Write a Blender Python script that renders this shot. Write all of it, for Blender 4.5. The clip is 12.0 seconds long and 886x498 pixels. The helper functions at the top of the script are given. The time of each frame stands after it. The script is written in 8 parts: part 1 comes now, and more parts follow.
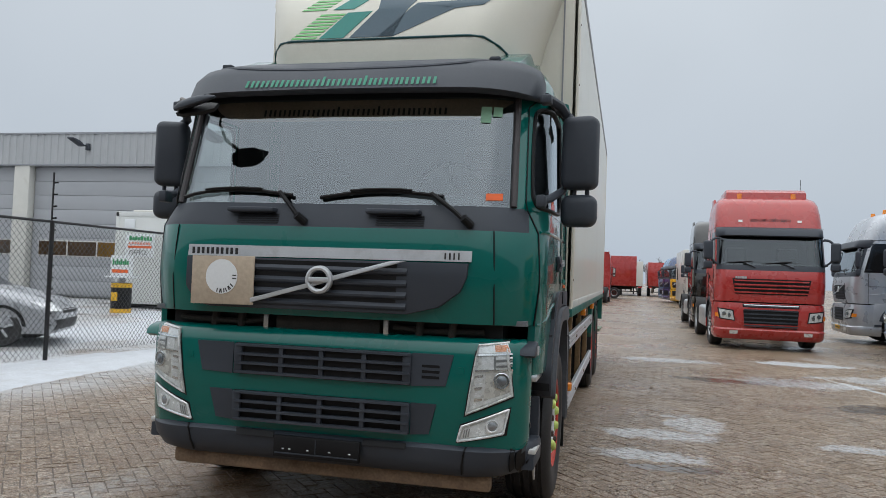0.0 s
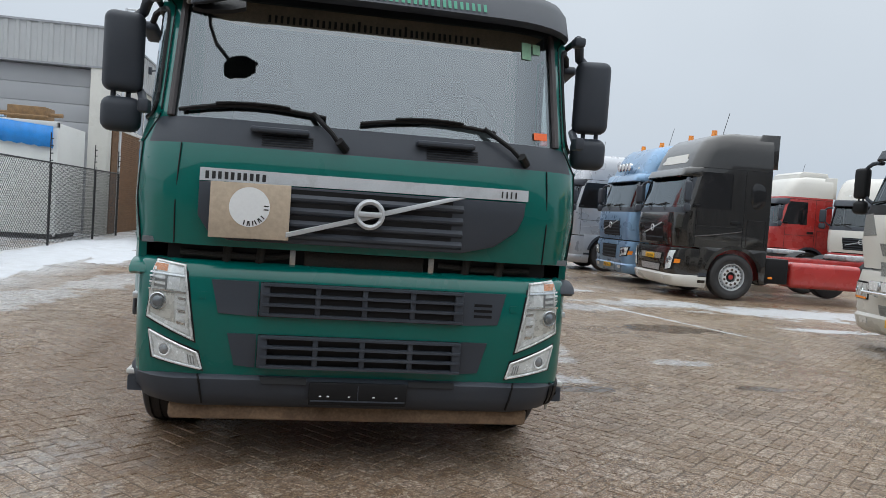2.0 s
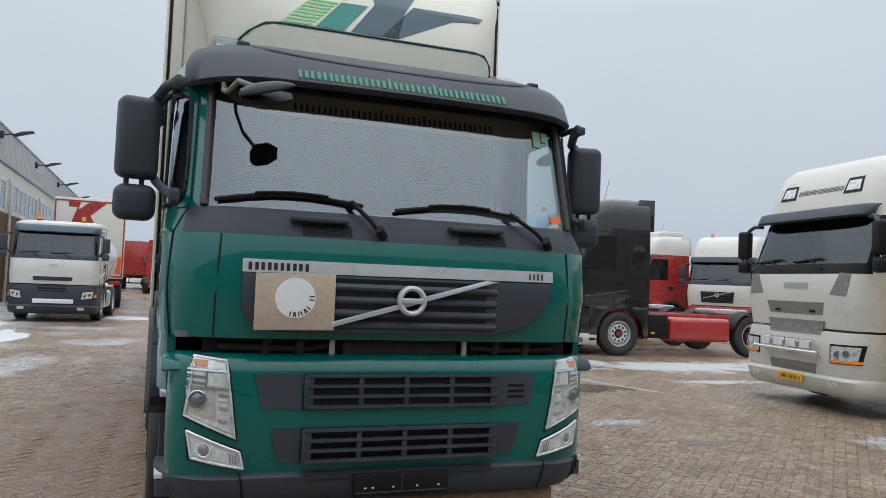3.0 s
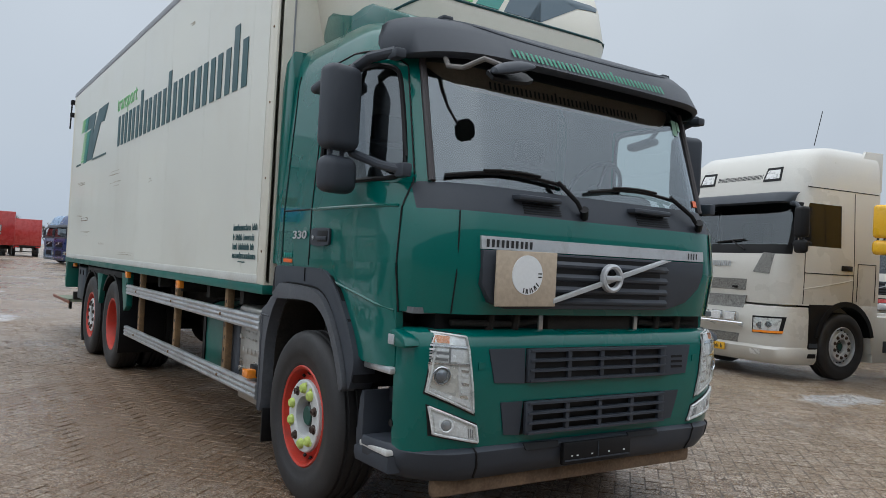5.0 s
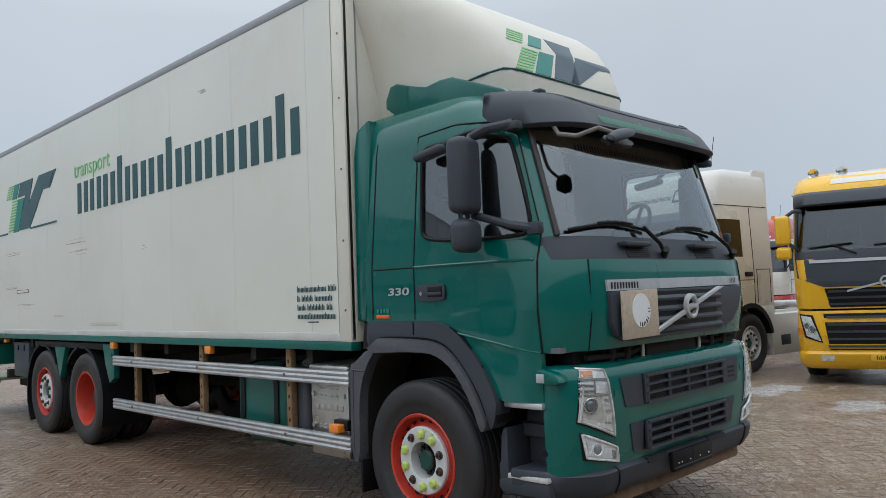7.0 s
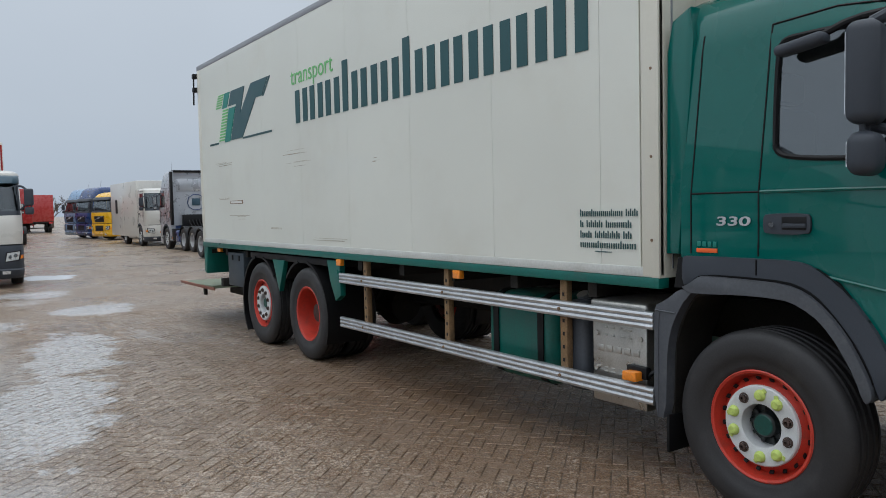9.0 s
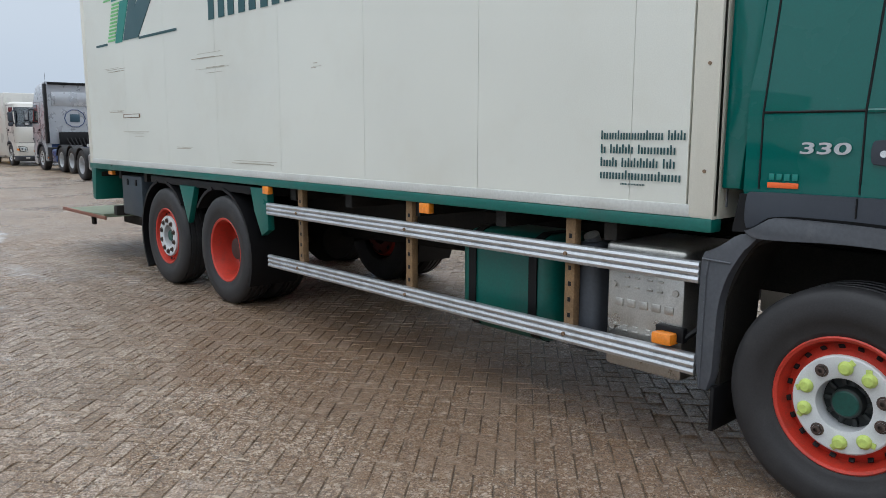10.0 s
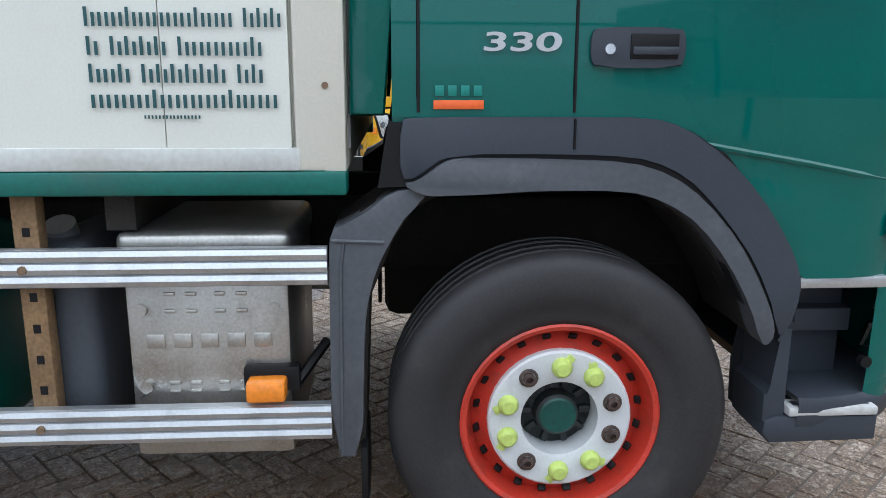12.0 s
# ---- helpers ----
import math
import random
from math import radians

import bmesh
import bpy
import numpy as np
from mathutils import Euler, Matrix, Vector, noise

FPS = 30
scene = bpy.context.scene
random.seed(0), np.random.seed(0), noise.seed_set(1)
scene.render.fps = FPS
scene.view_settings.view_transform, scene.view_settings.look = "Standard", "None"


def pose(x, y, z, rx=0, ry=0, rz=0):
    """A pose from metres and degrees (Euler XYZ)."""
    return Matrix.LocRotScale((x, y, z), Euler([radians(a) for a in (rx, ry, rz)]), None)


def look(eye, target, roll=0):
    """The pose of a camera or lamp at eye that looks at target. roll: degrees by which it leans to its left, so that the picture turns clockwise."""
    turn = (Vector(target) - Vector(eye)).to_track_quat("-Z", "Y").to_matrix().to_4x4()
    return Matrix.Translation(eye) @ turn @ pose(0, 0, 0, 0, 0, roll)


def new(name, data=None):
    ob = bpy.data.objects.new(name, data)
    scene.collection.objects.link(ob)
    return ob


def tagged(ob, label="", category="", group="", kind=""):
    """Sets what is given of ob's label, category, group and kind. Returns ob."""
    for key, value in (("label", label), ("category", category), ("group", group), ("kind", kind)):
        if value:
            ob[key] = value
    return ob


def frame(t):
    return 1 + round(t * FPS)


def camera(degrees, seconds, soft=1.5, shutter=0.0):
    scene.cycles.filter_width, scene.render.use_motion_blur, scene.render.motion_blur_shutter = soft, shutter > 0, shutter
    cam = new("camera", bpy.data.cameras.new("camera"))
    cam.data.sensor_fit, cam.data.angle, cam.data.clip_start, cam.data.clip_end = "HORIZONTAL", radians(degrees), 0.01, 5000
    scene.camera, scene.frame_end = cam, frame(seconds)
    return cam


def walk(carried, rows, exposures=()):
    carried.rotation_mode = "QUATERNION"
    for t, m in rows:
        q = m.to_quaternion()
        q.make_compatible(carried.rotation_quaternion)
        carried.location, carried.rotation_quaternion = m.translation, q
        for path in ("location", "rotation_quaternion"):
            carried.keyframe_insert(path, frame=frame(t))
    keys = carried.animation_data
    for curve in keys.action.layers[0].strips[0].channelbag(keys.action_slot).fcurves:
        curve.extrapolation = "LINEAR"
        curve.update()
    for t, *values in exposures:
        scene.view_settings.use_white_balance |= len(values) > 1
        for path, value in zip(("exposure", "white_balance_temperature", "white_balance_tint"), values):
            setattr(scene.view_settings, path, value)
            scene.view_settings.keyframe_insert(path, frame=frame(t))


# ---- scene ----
cam = camera(60.1, 12.0, 0.75)
PATH = [
    (0, (0.009, 0.075, 1.465), (-0.455, 2.019, 1.535), 2.1),
    (0.5, (-0.498, 0.036, 1.479), (-0.725, 2.022, 1.555), 2.2),
    (1, (-0.993, 0.059, 1.473), (-1.036, 2.057, 1.551), 2.3),
    (1.5, (-1.506, 0.097, 1.469), (-1.365, 2.091, 1.512), 2.9),
    (2, (-1.974, 0.135, 1.444), (-1.622, 2.102, 1.355), 4.0),
    (2.5, (-2.426, 0.243, 1.48), (-1.879, 2.166, 1.465), 3.2),
    (3, (-2.923, 0.3, 1.518), (-2.222, 2.171, 1.607), 2.4),
    (3.2, (-3.104, 0.374, 1.493), (-2.355, 2.224, 1.614), 2.2),
    (4.8, (-4.597, 1.056, 1.445), (-3.543, 2.754, 1.523), 2.7),
    (5, (-4.797, 1.124, 1.447), (-3.679, 2.782, 1.487), 3.0),
    (5.5, (-5.263, 1.302, 1.447), (-4.05, 2.892, 1.44), 3.1),
    (6, (-5.694, 1.462, 1.489), (-4.391, 2.979, 1.505), 0.7),
    (6.5, (-6.045, 1.592, 1.511), (-4.642, 3.015, 1.588), -1.8),
    (6.7, (-6.144, 1.66, 1.518), (-4.723, 3.064, 1.628), -2.2),
    (8.3, (-6.515, 2.253, 1.743), (-5.263, 3.811, 1.814), -2.4),
    (8.5, (-6.509, 2.442, 1.716), (-5.319, 4.05, 1.729), -2.2),
    (9, (-6.494, 3.019, 1.692), (-5.365, 4.667, 1.583), -1.3),
    (9.5, (-6.358, 3.645, 1.636), (-5.241, 5.289, 1.415), -0.7),
    (10, (-6.234, 4.202, 1.648), (-4.907, 5.667, 1.346), 0.1),
    (10.5, (-5.953, 4.715, 1.598), (-4.377, 5.89, 1.232), 0.7),
    (10.7, (-5.883, 4.9, 1.583), (-4.217, 5.941, 1.208), 1.3),
    (11, (-5.754, 5.168, 1.548), (-3.971, 5.998, 1.183), 1.8),
    (11.5, (-5.362, 5.5, 1.496), (-3.439, 5.934, 1.16), 0.8),
    (12, (-4.964, 5.851, 1.485), (-3.015, 5.73, 1.053), 0.2),
]
walk(cam, [(t, look(eye, target, roll)) for t, eye, target, roll in PATH], [(t, stops, kelvin, 8) for t, stops, kelvin in ((0, 0.05, 6200), (1.5, 0.08, 6200), (2.0, 0.25, 6200), (2.5, 0.34, 6150), (3, 0.14, 6150), (5, 0.03, 6050), (5.5, 0.16, 6000), (6.5, 0.1, 6050), (8.5, -0.2, 6050), (9.5, 0.17, 6000), (10.5, 0.28, 5950), (11.2, 0.42, 5850), (12, 0.68, 5700))])


# ---- world and light: overcast winter day ----
world = bpy.data.worlds.new("overcast_sky")
scene.world = world
world.use_nodes = True
wn, wl = world.node_tree.nodes, world.node_tree.links
wn.clear()
w_out = wn.new("ShaderNodeOutputWorld")
w_bg = wn.new("ShaderNodeBackground")
w_sky = wn.new("ShaderNodeTexSky")
w_sky.sky_type, w_sky.sun_disc = "NISHITA", False
w_sky.sun_elevation, w_sky.sun_rotation = radians(48), radians(150)
w_tc = wn.new("ShaderNodeTexCoord")
w_sep = wn.new("ShaderNodeSeparateXYZ")
w_ramp = wn.new("ShaderNodeValToRGB")
w_ramp.color_ramp.elements[0].position, w_ramp.color_ramp.elements[0].color = 0.0, (0.235, 0.262, 0.305, 1)
w_ramp.color_ramp.elements[1].position, w_ramp.color_ramp.elements[1].color = 0.95, (1.0, 1.0, 1.0, 1)
for stop, tone in ((0.12, (0.285, 0.302, 0.325)), (0.34, (0.33, 0.345, 0.36)), (0.6, (0.62, 0.635, 0.65))):
    w_ramp.color_ramp.elements.new(stop).color = (*tone, 1)
w_noise = wn.new("ShaderNodeTexNoise")
w_noise.inputs["Scale"].default_value, w_noise.inputs["Detail"].default_value = 1.6, 5
w_cloud = wn.new("ShaderNodeMixRGB")
w_cloud.blend_type, w_cloud.inputs[0].default_value = "OVERLAY", 0.16
w_mix = wn.new("ShaderNodeMixRGB")
w_mix.inputs[0].default_value = 0.93
w_scale = wn.new("ShaderNodeMixRGB")
w_scale.blend_type, w_scale.inputs[0].default_value = "MULTIPLY", 1.0
w_scale.inputs[2].default_value = (0.05, 0.05, 0.05, 1)
wl.new(w_tc.outputs["Generated"], w_sep.inputs[0])
wl.new(w_tc.outputs["Generated"], w_noise.inputs["Vector"])
wl.new(w_sep.outputs["Z"], w_ramp.inputs[0])
wl.new(w_ramp.outputs[0], w_cloud.inputs[1])
wl.new(w_noise.outputs["Fac"], w_cloud.inputs[2])
wl.new(w_sky.outputs[0], w_scale.inputs[1])
wl.new(w_scale.outputs[0], w_mix.inputs[1])
wl.new(w_cloud.outputs[0], w_mix.inputs[2])
wl.new(w_mix.outputs[0], w_bg.inputs[0])
wl.new(w_bg.outputs[0], w_out.inputs[0])
w_bg.inputs[1].default_value = 1.85

sun_data = bpy.data.lights.new("sun", "SUN")
sun_data.energy, sun_data.angle, sun_data.color = 0.55, radians(140), (1.0, 0.97, 0.93)
sun = new("sun", sun_data)
sun.matrix_world = look((-18, -7, 22), (0, 0, 0))


# ---- materials ----
MATS = {}


def mat(name, color, rough=0.5, metal=0.0, var=0.12, scale=3.0, grain=60.0, bump=0.0, coat=0.0, dirt=None, dirt_amount=0.0, dirt_scale=2.0, spec=0.5, rough_var=0.08, island=0.0, objects=0.0):
    """A procedural surface: large stains, fine grain, uneven gloss and, where asked, dirt patches and relief."""
    if name in MATS:
        return MATS[name]
    m = bpy.data.materials.new(name)
    MATS[name] = m
    m.use_nodes = True
    n, l = m.node_tree.nodes, m.node_tree.links
    b = n["Principled BSDF"]
    tc = n.new("ShaderNodeTexCoord")
    big, fine = n.new("ShaderNodeTexNoise"), n.new("ShaderNodeTexNoise")
    big.inputs["Scale"].default_value, big.inputs["Detail"].default_value = scale, 6
    fine.inputs["Scale"].default_value, fine.inputs["Detail"].default_value = grain, 3
    for t in (big, fine):
        l.new(tc.outputs["Object"], t.inputs["Vector"])
    add = n.new("ShaderNodeMath")
    add.operation = "ADD"
    l.new(big.outputs["Fac"], add.inputs[0])
    l.new(fine.outputs["Fac"], add.inputs[1])
    last = add.outputs[0]
    lo, hi = 0.7, 1.3
    if island or objects:
        src = n.new("ShaderNodeNewGeometry") if island else n.new("ShaderNodeObjectInfo")
        mul = n.new("ShaderNodeMath")
        mul.operation, mul.inputs[1].default_value, mul.inputs[2].default_value = "MULTIPLY_ADD", island or objects, 0
        l.new(src.outputs["Random Per Island" if island else "Random"], mul.inputs[0])
        l.new(last, mul.inputs[2])
        last, hi = mul.outputs[0], 1.3 + (island or objects)
    rng = n.new("ShaderNodeMapRange")
    rng.inputs[1].default_value, rng.inputs[2].default_value = lo, hi
    rng.inputs[3].default_value, rng.inputs[4].default_value = 1 - var, 1 + var
    l.new(last, rng.inputs[0])
    tone = n.new("ShaderNodeVectorMath")
    tone.operation = "SCALE"
    tone.inputs[0].default_value = color[:3]
    l.new(rng.outputs[0], tone.inputs["Scale"])
    out = tone.outputs[0]
    if dirt:
        dn = n.new("ShaderNodeTexNoise")
        dn.inputs["Scale"].default_value, dn.inputs["Detail"].default_value = dirt_scale, 9
        dn.inputs["Roughness"].default_value = 0.68
        l.new(tc.outputs["Object"], dn.inputs["Vector"])
        dr = n.new("ShaderNodeMapRange")
        dr.inputs[1].default_value, dr.inputs[2].default_value = 0.52, 0.75
        dr.inputs[3].default_value, dr.inputs[4].default_value = 0, dirt_amount
        l.new(dn.outputs["Fac"], dr.inputs[0])
        mx = n.new("ShaderNodeMixRGB")
        mx.inputs[2].default_value = (*dirt[:3], 1)
        l.new(dr.outputs[0], mx.inputs[0])
        l.new(out, mx.inputs[1])
        out = mx.outputs[0]
    l.new(out, b.inputs["Base Color"])
    rr = n.new("ShaderNodeMapRange")
    rr.inputs[1].default_value, rr.inputs[2].default_value = 0.3, 0.7
    rr.inputs[3].default_value, rr.inputs[4].default_value = max(rough - rough_var, 0.02), min(rough + rough_var, 1)
    l.new(big.outputs["Fac"], rr.inputs[0])
    l.new(rr.outputs[0], b.inputs["Roughness"])
    b.inputs["Metallic"].default_value = metal
    b.inputs["Coat Weight"].default_value = coat
    b.inputs["Coat Roughness"].default_value = 0.03
    b.inputs["Specular IOR Level"].default_value = spec
    if bump:
        bp = n.new("ShaderNodeBump")
        bp.inputs["Strength"].default_value, bp.inputs["Distance"].default_value = bump, 0.01
        l.new(fine.outputs["Fac"], bp.inputs["Height"])
        l.new(bp.outputs[0], b.inputs["Normal"])
    return m


def glass_mat(name, tint, base=0.06):
    """A thin pane: clear with a tint, and a mirror gloss that grows at grazing angles."""
    if name in MATS:
        return MATS[name]
    m = bpy.data.materials.new(name)
    MATS[name] = m
    m.use_nodes = True
    n, l = m.node_tree.nodes, m.node_tree.links
    n.clear()
    o, mx = n.new("ShaderNodeOutputMaterial"), n.new("ShaderNodeMixShader")
    tr, gl, lw = n.new("ShaderNodeBsdfTransparent"), n.new("ShaderNodeBsdfGlossy"), n.new("ShaderNodeLayerWeight")
    tr.inputs[0].default_value = (*tint, 1)
    gl.inputs["Roughness"].default_value = 0.0
    gl.inputs[0].default_value = (0.86, 0.94, 1, 1)
    lw.inputs[0].default_value = 0.5
    pw, ma = n.new("ShaderNodeMath"), n.new("ShaderNodeMath")
    pw.operation, pw.inputs[1].default_value = "POWER", 4.0
    ma.operation, ma.inputs[1].default_value, ma.inputs[2].default_value = "MULTIPLY_ADD", 1 - base, base
    l.new(lw.outputs["Facing"], pw.inputs[0])
    l.new(pw.outputs[0], ma.inputs[0])
    l.new(ma.outputs[0], mx.inputs[0])
    l.new(tr.outputs[0], mx.inputs[1])
    l.new(gl.outputs[0], mx.inputs[2])
    l.new(mx.outputs[0], o.inputs[0])
    return m


def lamp_mat(name, color, strength):
    m = mat(name, color, 0.25)
    m.node_tree.nodes["Principled BSDF"].inputs["Emission Color"].default_value = (*color, 1)
    m.node_tree.nodes["Principled BSDF"].inputs["Emission Strength"].default_value = strength
    return m


GREEN = mat("green_paint", (0.0006, 0.110, 0.092), 0.3, var=0.08, scale=1.2, grain=160, coat=0.75, spec=0.12, dirt=(0.002, 0.088, 0.072), dirt_amount=0.3, dirt_scale=1.6)
TRIM = mat("dark_grey_plastic", (0.041, 0.048, 0.061), 0.5, spec=0.35, var=0.14, scale=2.5, grain=220, bump=0.05, dirt=(0.06, 0.062, 0.067), dirt_amount=0.3, dirt_scale=5)
BLACK = mat("black_plastic", (0.007, 0.007, 0.008), 0.5, spec=0.25, var=0.2, grain=200, bump=0.04)
DARK = mat("black_underside", (0.022, 0.020, 0.018), 0.75, spec=0.25, var=0.35, scale=6, grain=90, bump=0.2, dirt=(0.05, 0.042, 0.033), dirt_amount=0.6, dirt_scale=4)
RUBBER = mat("tyre_rubber", (0.023, 0.0225, 0.024), 0.58, var=0.25, scale=4, grain=120, bump=0.06, dirt=(0.06, 0.057, 0.055), dirt_amount=0.45, dirt_scale=6)
RED_RIM = mat("red_rim_paint", (0.50, 0.040, 0.022), 0.45, var=0.15, scale=9, grain=140, dirt=(0.16, 0.05, 0.035), dirt_amount=0.7, dirt_scale=12)
SILVER = mat("silver_paint", (0.50, 0.52, 0.54), 0.42, metal=0.35, var=0.08, scale=6, grain=180, dirt=(0.28, 0.28, 0.27), dirt_amount=0.5, dirt_scale=9)
ALU = mat("brushed_aluminium", (0.62, 0.64, 0.66), 0.36, metal=0.85, var=0.10, scale=5, grain=130, dirt=(0.34, 0.35, 0.35), dirt_amount=0.6, dirt_scale=7)
STEEL = mat("stained_steel", (0.50, 0.49, 0.46), 0.34, metal=0.85, var=0.16, scale=7, grain=110, bump=0.05, dirt=(0.26, 0.24, 0.20), dirt_amount=0.7, dirt_scale=9)
RUST = mat("rusty_bar", (0.20, 0.135, 0.085), 0.85, var=0.3, scale=6, grain=70, bump=0.3, dirt=(0.09, 0.05, 0.03), dirt_amount=0.9, dirt_scale=7)
WOOD = mat("dirty_wood", (0.22, 0.135, 0.065), 0.8, var=0.3, scale=8, grain=90, bump=0.25, dirt=(0.08, 0.06, 0.045), dirt_amount=0.7, dirt_scale=6)
CREAM = mat("cream_panel", (0.68, 0.685, 0.62), 0.36, var=0.045, scale=0.9, grain=140, coat=0.15, dirt=(0.55, 0.52, 0.43), dirt_amount=0.35, dirt_scale=0.8)
CREAM_NOSE = mat("cream_fairing", (0.66, 0.64, 0.555), 0.4, var=0.05, scale=1.5, grain=140, dirt=(0.5, 0.47, 0.38), dirt_amount=0.4, dirt_scale=1.4)
GREY_TOP = mat("grey_top_profile", (0.30, 0.31, 0.33), 0.5, var=0.1, metal=0.3)
PETROL = mat("dark_petrol_film", (0.012, 0.070, 0.078), 0.42, var=0.08, scale=2)
TEAL = mat("teal_film", (0.010, 0.20, 0.165), 0.42, var=0.08, scale=2)
LEAF_FILM = mat("light_green_film", (0.17, 0.50, 0.17), 0.45, var=0.08, scale=2)
FILM_GREEN = mat("visor_green_film", (0.03, 0.24, 0.15), 0.5, var=0.1)
WHITE = mat("white_paint", (0.62, 0.605, 0.56), 0.32, var=0.05, scale=1.2, coat=0.3, dirt=(0.6, 0.58, 0.53), dirt_amount=0.3, dirt_scale=2)
CARD = mat("cardboard", (0.46, 0.38, 0.29), 0.9, var=0.12, scale=3, grain=45, bump=0.12, dirt=(0.33, 0.27, 0.20), dirt_amount=0.4, dirt_scale=4)
PAPER = mat("white_paper", (0.74, 0.76, 0.77), 0.7, var=0.04)
INK = mat("black_ink", (0.015, 0.015, 0.016), 0.6)
CHROME = mat("chrome", (0.72, 0.73, 0.74), 0.16, metal=1.0, var=0.05, grain=90)
REFLECTOR = mat("lamp_reflector", (0.80, 0.81, 0.82), 0.22, metal=0.2, var=0.15, scale=25, grain=60, bump=0.12)
LAMP_CASE = mat("lamp_housing_grey", (0.66, 0.66, 0.65), 0.3, metal=0.2, var=0.15, scale=20)
# shade inside the lamps, put in as a grey of its own
LAMP_GREY = mat("lamp_shadow_grey", (0.24, 0.245, 0.25), 0.35, metal=0.2, var=0.2, scale=20)
AMBER = mat("amber_lens", (0.85, 0.26, 0.02), 0.2, var=0.12, scale=30, coat=0.5)
ORANGE = mat("orange_plastic", (0.80, 0.13, 0.02), 0.45, var=0.1, scale=6)
LIME = mat("lime_nut_caps", (0.50, 0.62, 0.15), 0.5, var=0.12, scale=30)
CAB_IN = mat("cab_interior_grey", (0.13, 0.14, 0.15), 0.8, var=0.2, scale=6)
CAB_DARK = mat("cab_interior_dark", (0.035, 0.037, 0.04), 0.75, var=0.2, scale=6)
CURTAIN = mat("brown_visor_screen", (0.30, 0.23, 0.18), 0.55, var=0.2, scale=5)
GLASS = glass_mat("window_glass", (0.80, 0.87, 0.86), 0.17)
GLASS_DARK = glass_mat("tinted_glass", (0.62, 0.68, 0.67), 0.16)
LENS = glass_mat("clear_lens", (0.93, 0.95, 0.95), 0.05)
PLATE_YELLOW = mat("yellow_plate", (0.75, 0.42, 0.02), 0.4)
RED = mat("red_paint", (0.40, 0.032, 0.028), 0.28, var=0.08, coat=0.6, dirt=(0.34, 0.06, 0.05), dirt_amount=0.3)
BLUE = mat("light_blue_metallic", (0.20, 0.33, 0.50), 0.3, metal=0.35, var=0.08, coat=0.4)
NAVY = mat("navy_paint", (0.02, 0.05, 0.16), 0.3, var=0.1, coat=0.3)
SILVER_CAB = mat("silver_grey_metallic", (0.46, 0.48, 0.51), 0.3, metal=0.4, var=0.08, coat=0.4)
BLACK_CAB = mat("black_brown_paint", (0.012, 0.011, 0.010), 0.15, spec=0.5, var=0.15, coat=0.8)
YELLOW = mat("yellow_paint", (0.80, 0.45, 0.015), 0.3, var=0.07, coat=0.3)
RED_LENS = mat("red_lens", (0.5, 0.02, 0.02), 0.25, coat=0.5)
PETROL_TANK = mat("green_tank_paint", (0.004, 0.115, 0.092), 0.35, var=0.15, scale=3, dirt=(0.05, 0.075, 0.065), dirt_amount=0.5)


# ---- mesh helpers ----
def finish(name, bm, material, parent=None, label="", smooth=35):
    me = bpy.data.meshes.new(name)
    bmesh.ops.recalc_face_normals(bm, faces=bm.faces)
    bm.to_mesh(me)
    bm.free()
    for m in material if isinstance(material, (list, tuple)) else [material]:
        me.materials.append(m)
    if smooth:
        me.polygons.foreach_set("use_smooth", [True] * len(me.polygons))
        me.set_sharp_from_angle(angle=radians(smooth))
    ob = new(name, me)
    if parent:
        ob.parent = parent
    if label:
        ob["label"] = label
    return ob


def part(name, bm, material, parent, label="", smooth=35):
    return finish(name, bm, material, parent, label, smooth)


def pieces(name, bm, material, parent, label="", smooth=35):
    """Links every loose piece of a bmesh as a part of its own."""
    bm.faces.ensure_lookup_table()
    left = set(bm.faces)
    obs = []
    while left:
        todo, got = [left.pop()], []
        while todo:
            f = todo.pop()
            got.append(f)
            for v in f.verts:
                for g in v.link_faces:
                    if g in left:
                        left.discard(g)
                        todo.append(g)
        one, seen = bmesh.new(), {}
        for f in sorted(got, key=lambda f: f.index):
            for v in f.verts:
                if v not in seen:
                    seen[v] = one.verts.new(v.co)
            one.faces.new([seen[v] for v in f.verts]).material_index = f.material_index
        obs.append((min(f.index for f in got), one))
    for _, one in sorted(obs, key=lambda p: p[0]):
        part(name, one, material, parent, label, smooth)
    bm.free()


def thing(name, m, label, category, group="", kind=""):
    ob = new(name)
    ob.empty_display_size = 0.3
    ob.matrix_basis = m
    return tagged(ob, label, category, group, kind)


def box(bm, a, b, bevel=0.0, m=None, idx=0, seg=2):
    """A block between two corners, with rounded edges."""
    r = bmesh.ops.create_cube(bm, size=1)
    vs = r["verts"]
    c = [(p + q) / 2 for p, q in zip(a, b)]
    s = [abs(q - p) for p, q in zip(a, b)]
    for v in vs:
        v.co = Vector((v.co.x * s[0] + c[0], v.co.y * s[1] + c[1], v.co.z * s[2] + c[2]))
    fs = {f for v in vs for f in v.link_faces}
    if bevel:
        es = {e for v in vs for e in v.link_edges}
        out = bmesh.ops.bevel(bm, geom=list(es), offset=min(bevel, min(s) * 0.45), segments=seg, affect="EDGES", profile=0.5)
        vs = list({v for f in out["faces"] for v in f.verts})
        fs = {f for v in vs for f in v.link_faces}
    for f in fs:
        f.material_index = idx
    if m:
        for v in vs:
            v.co = m @ v.co
    return bm


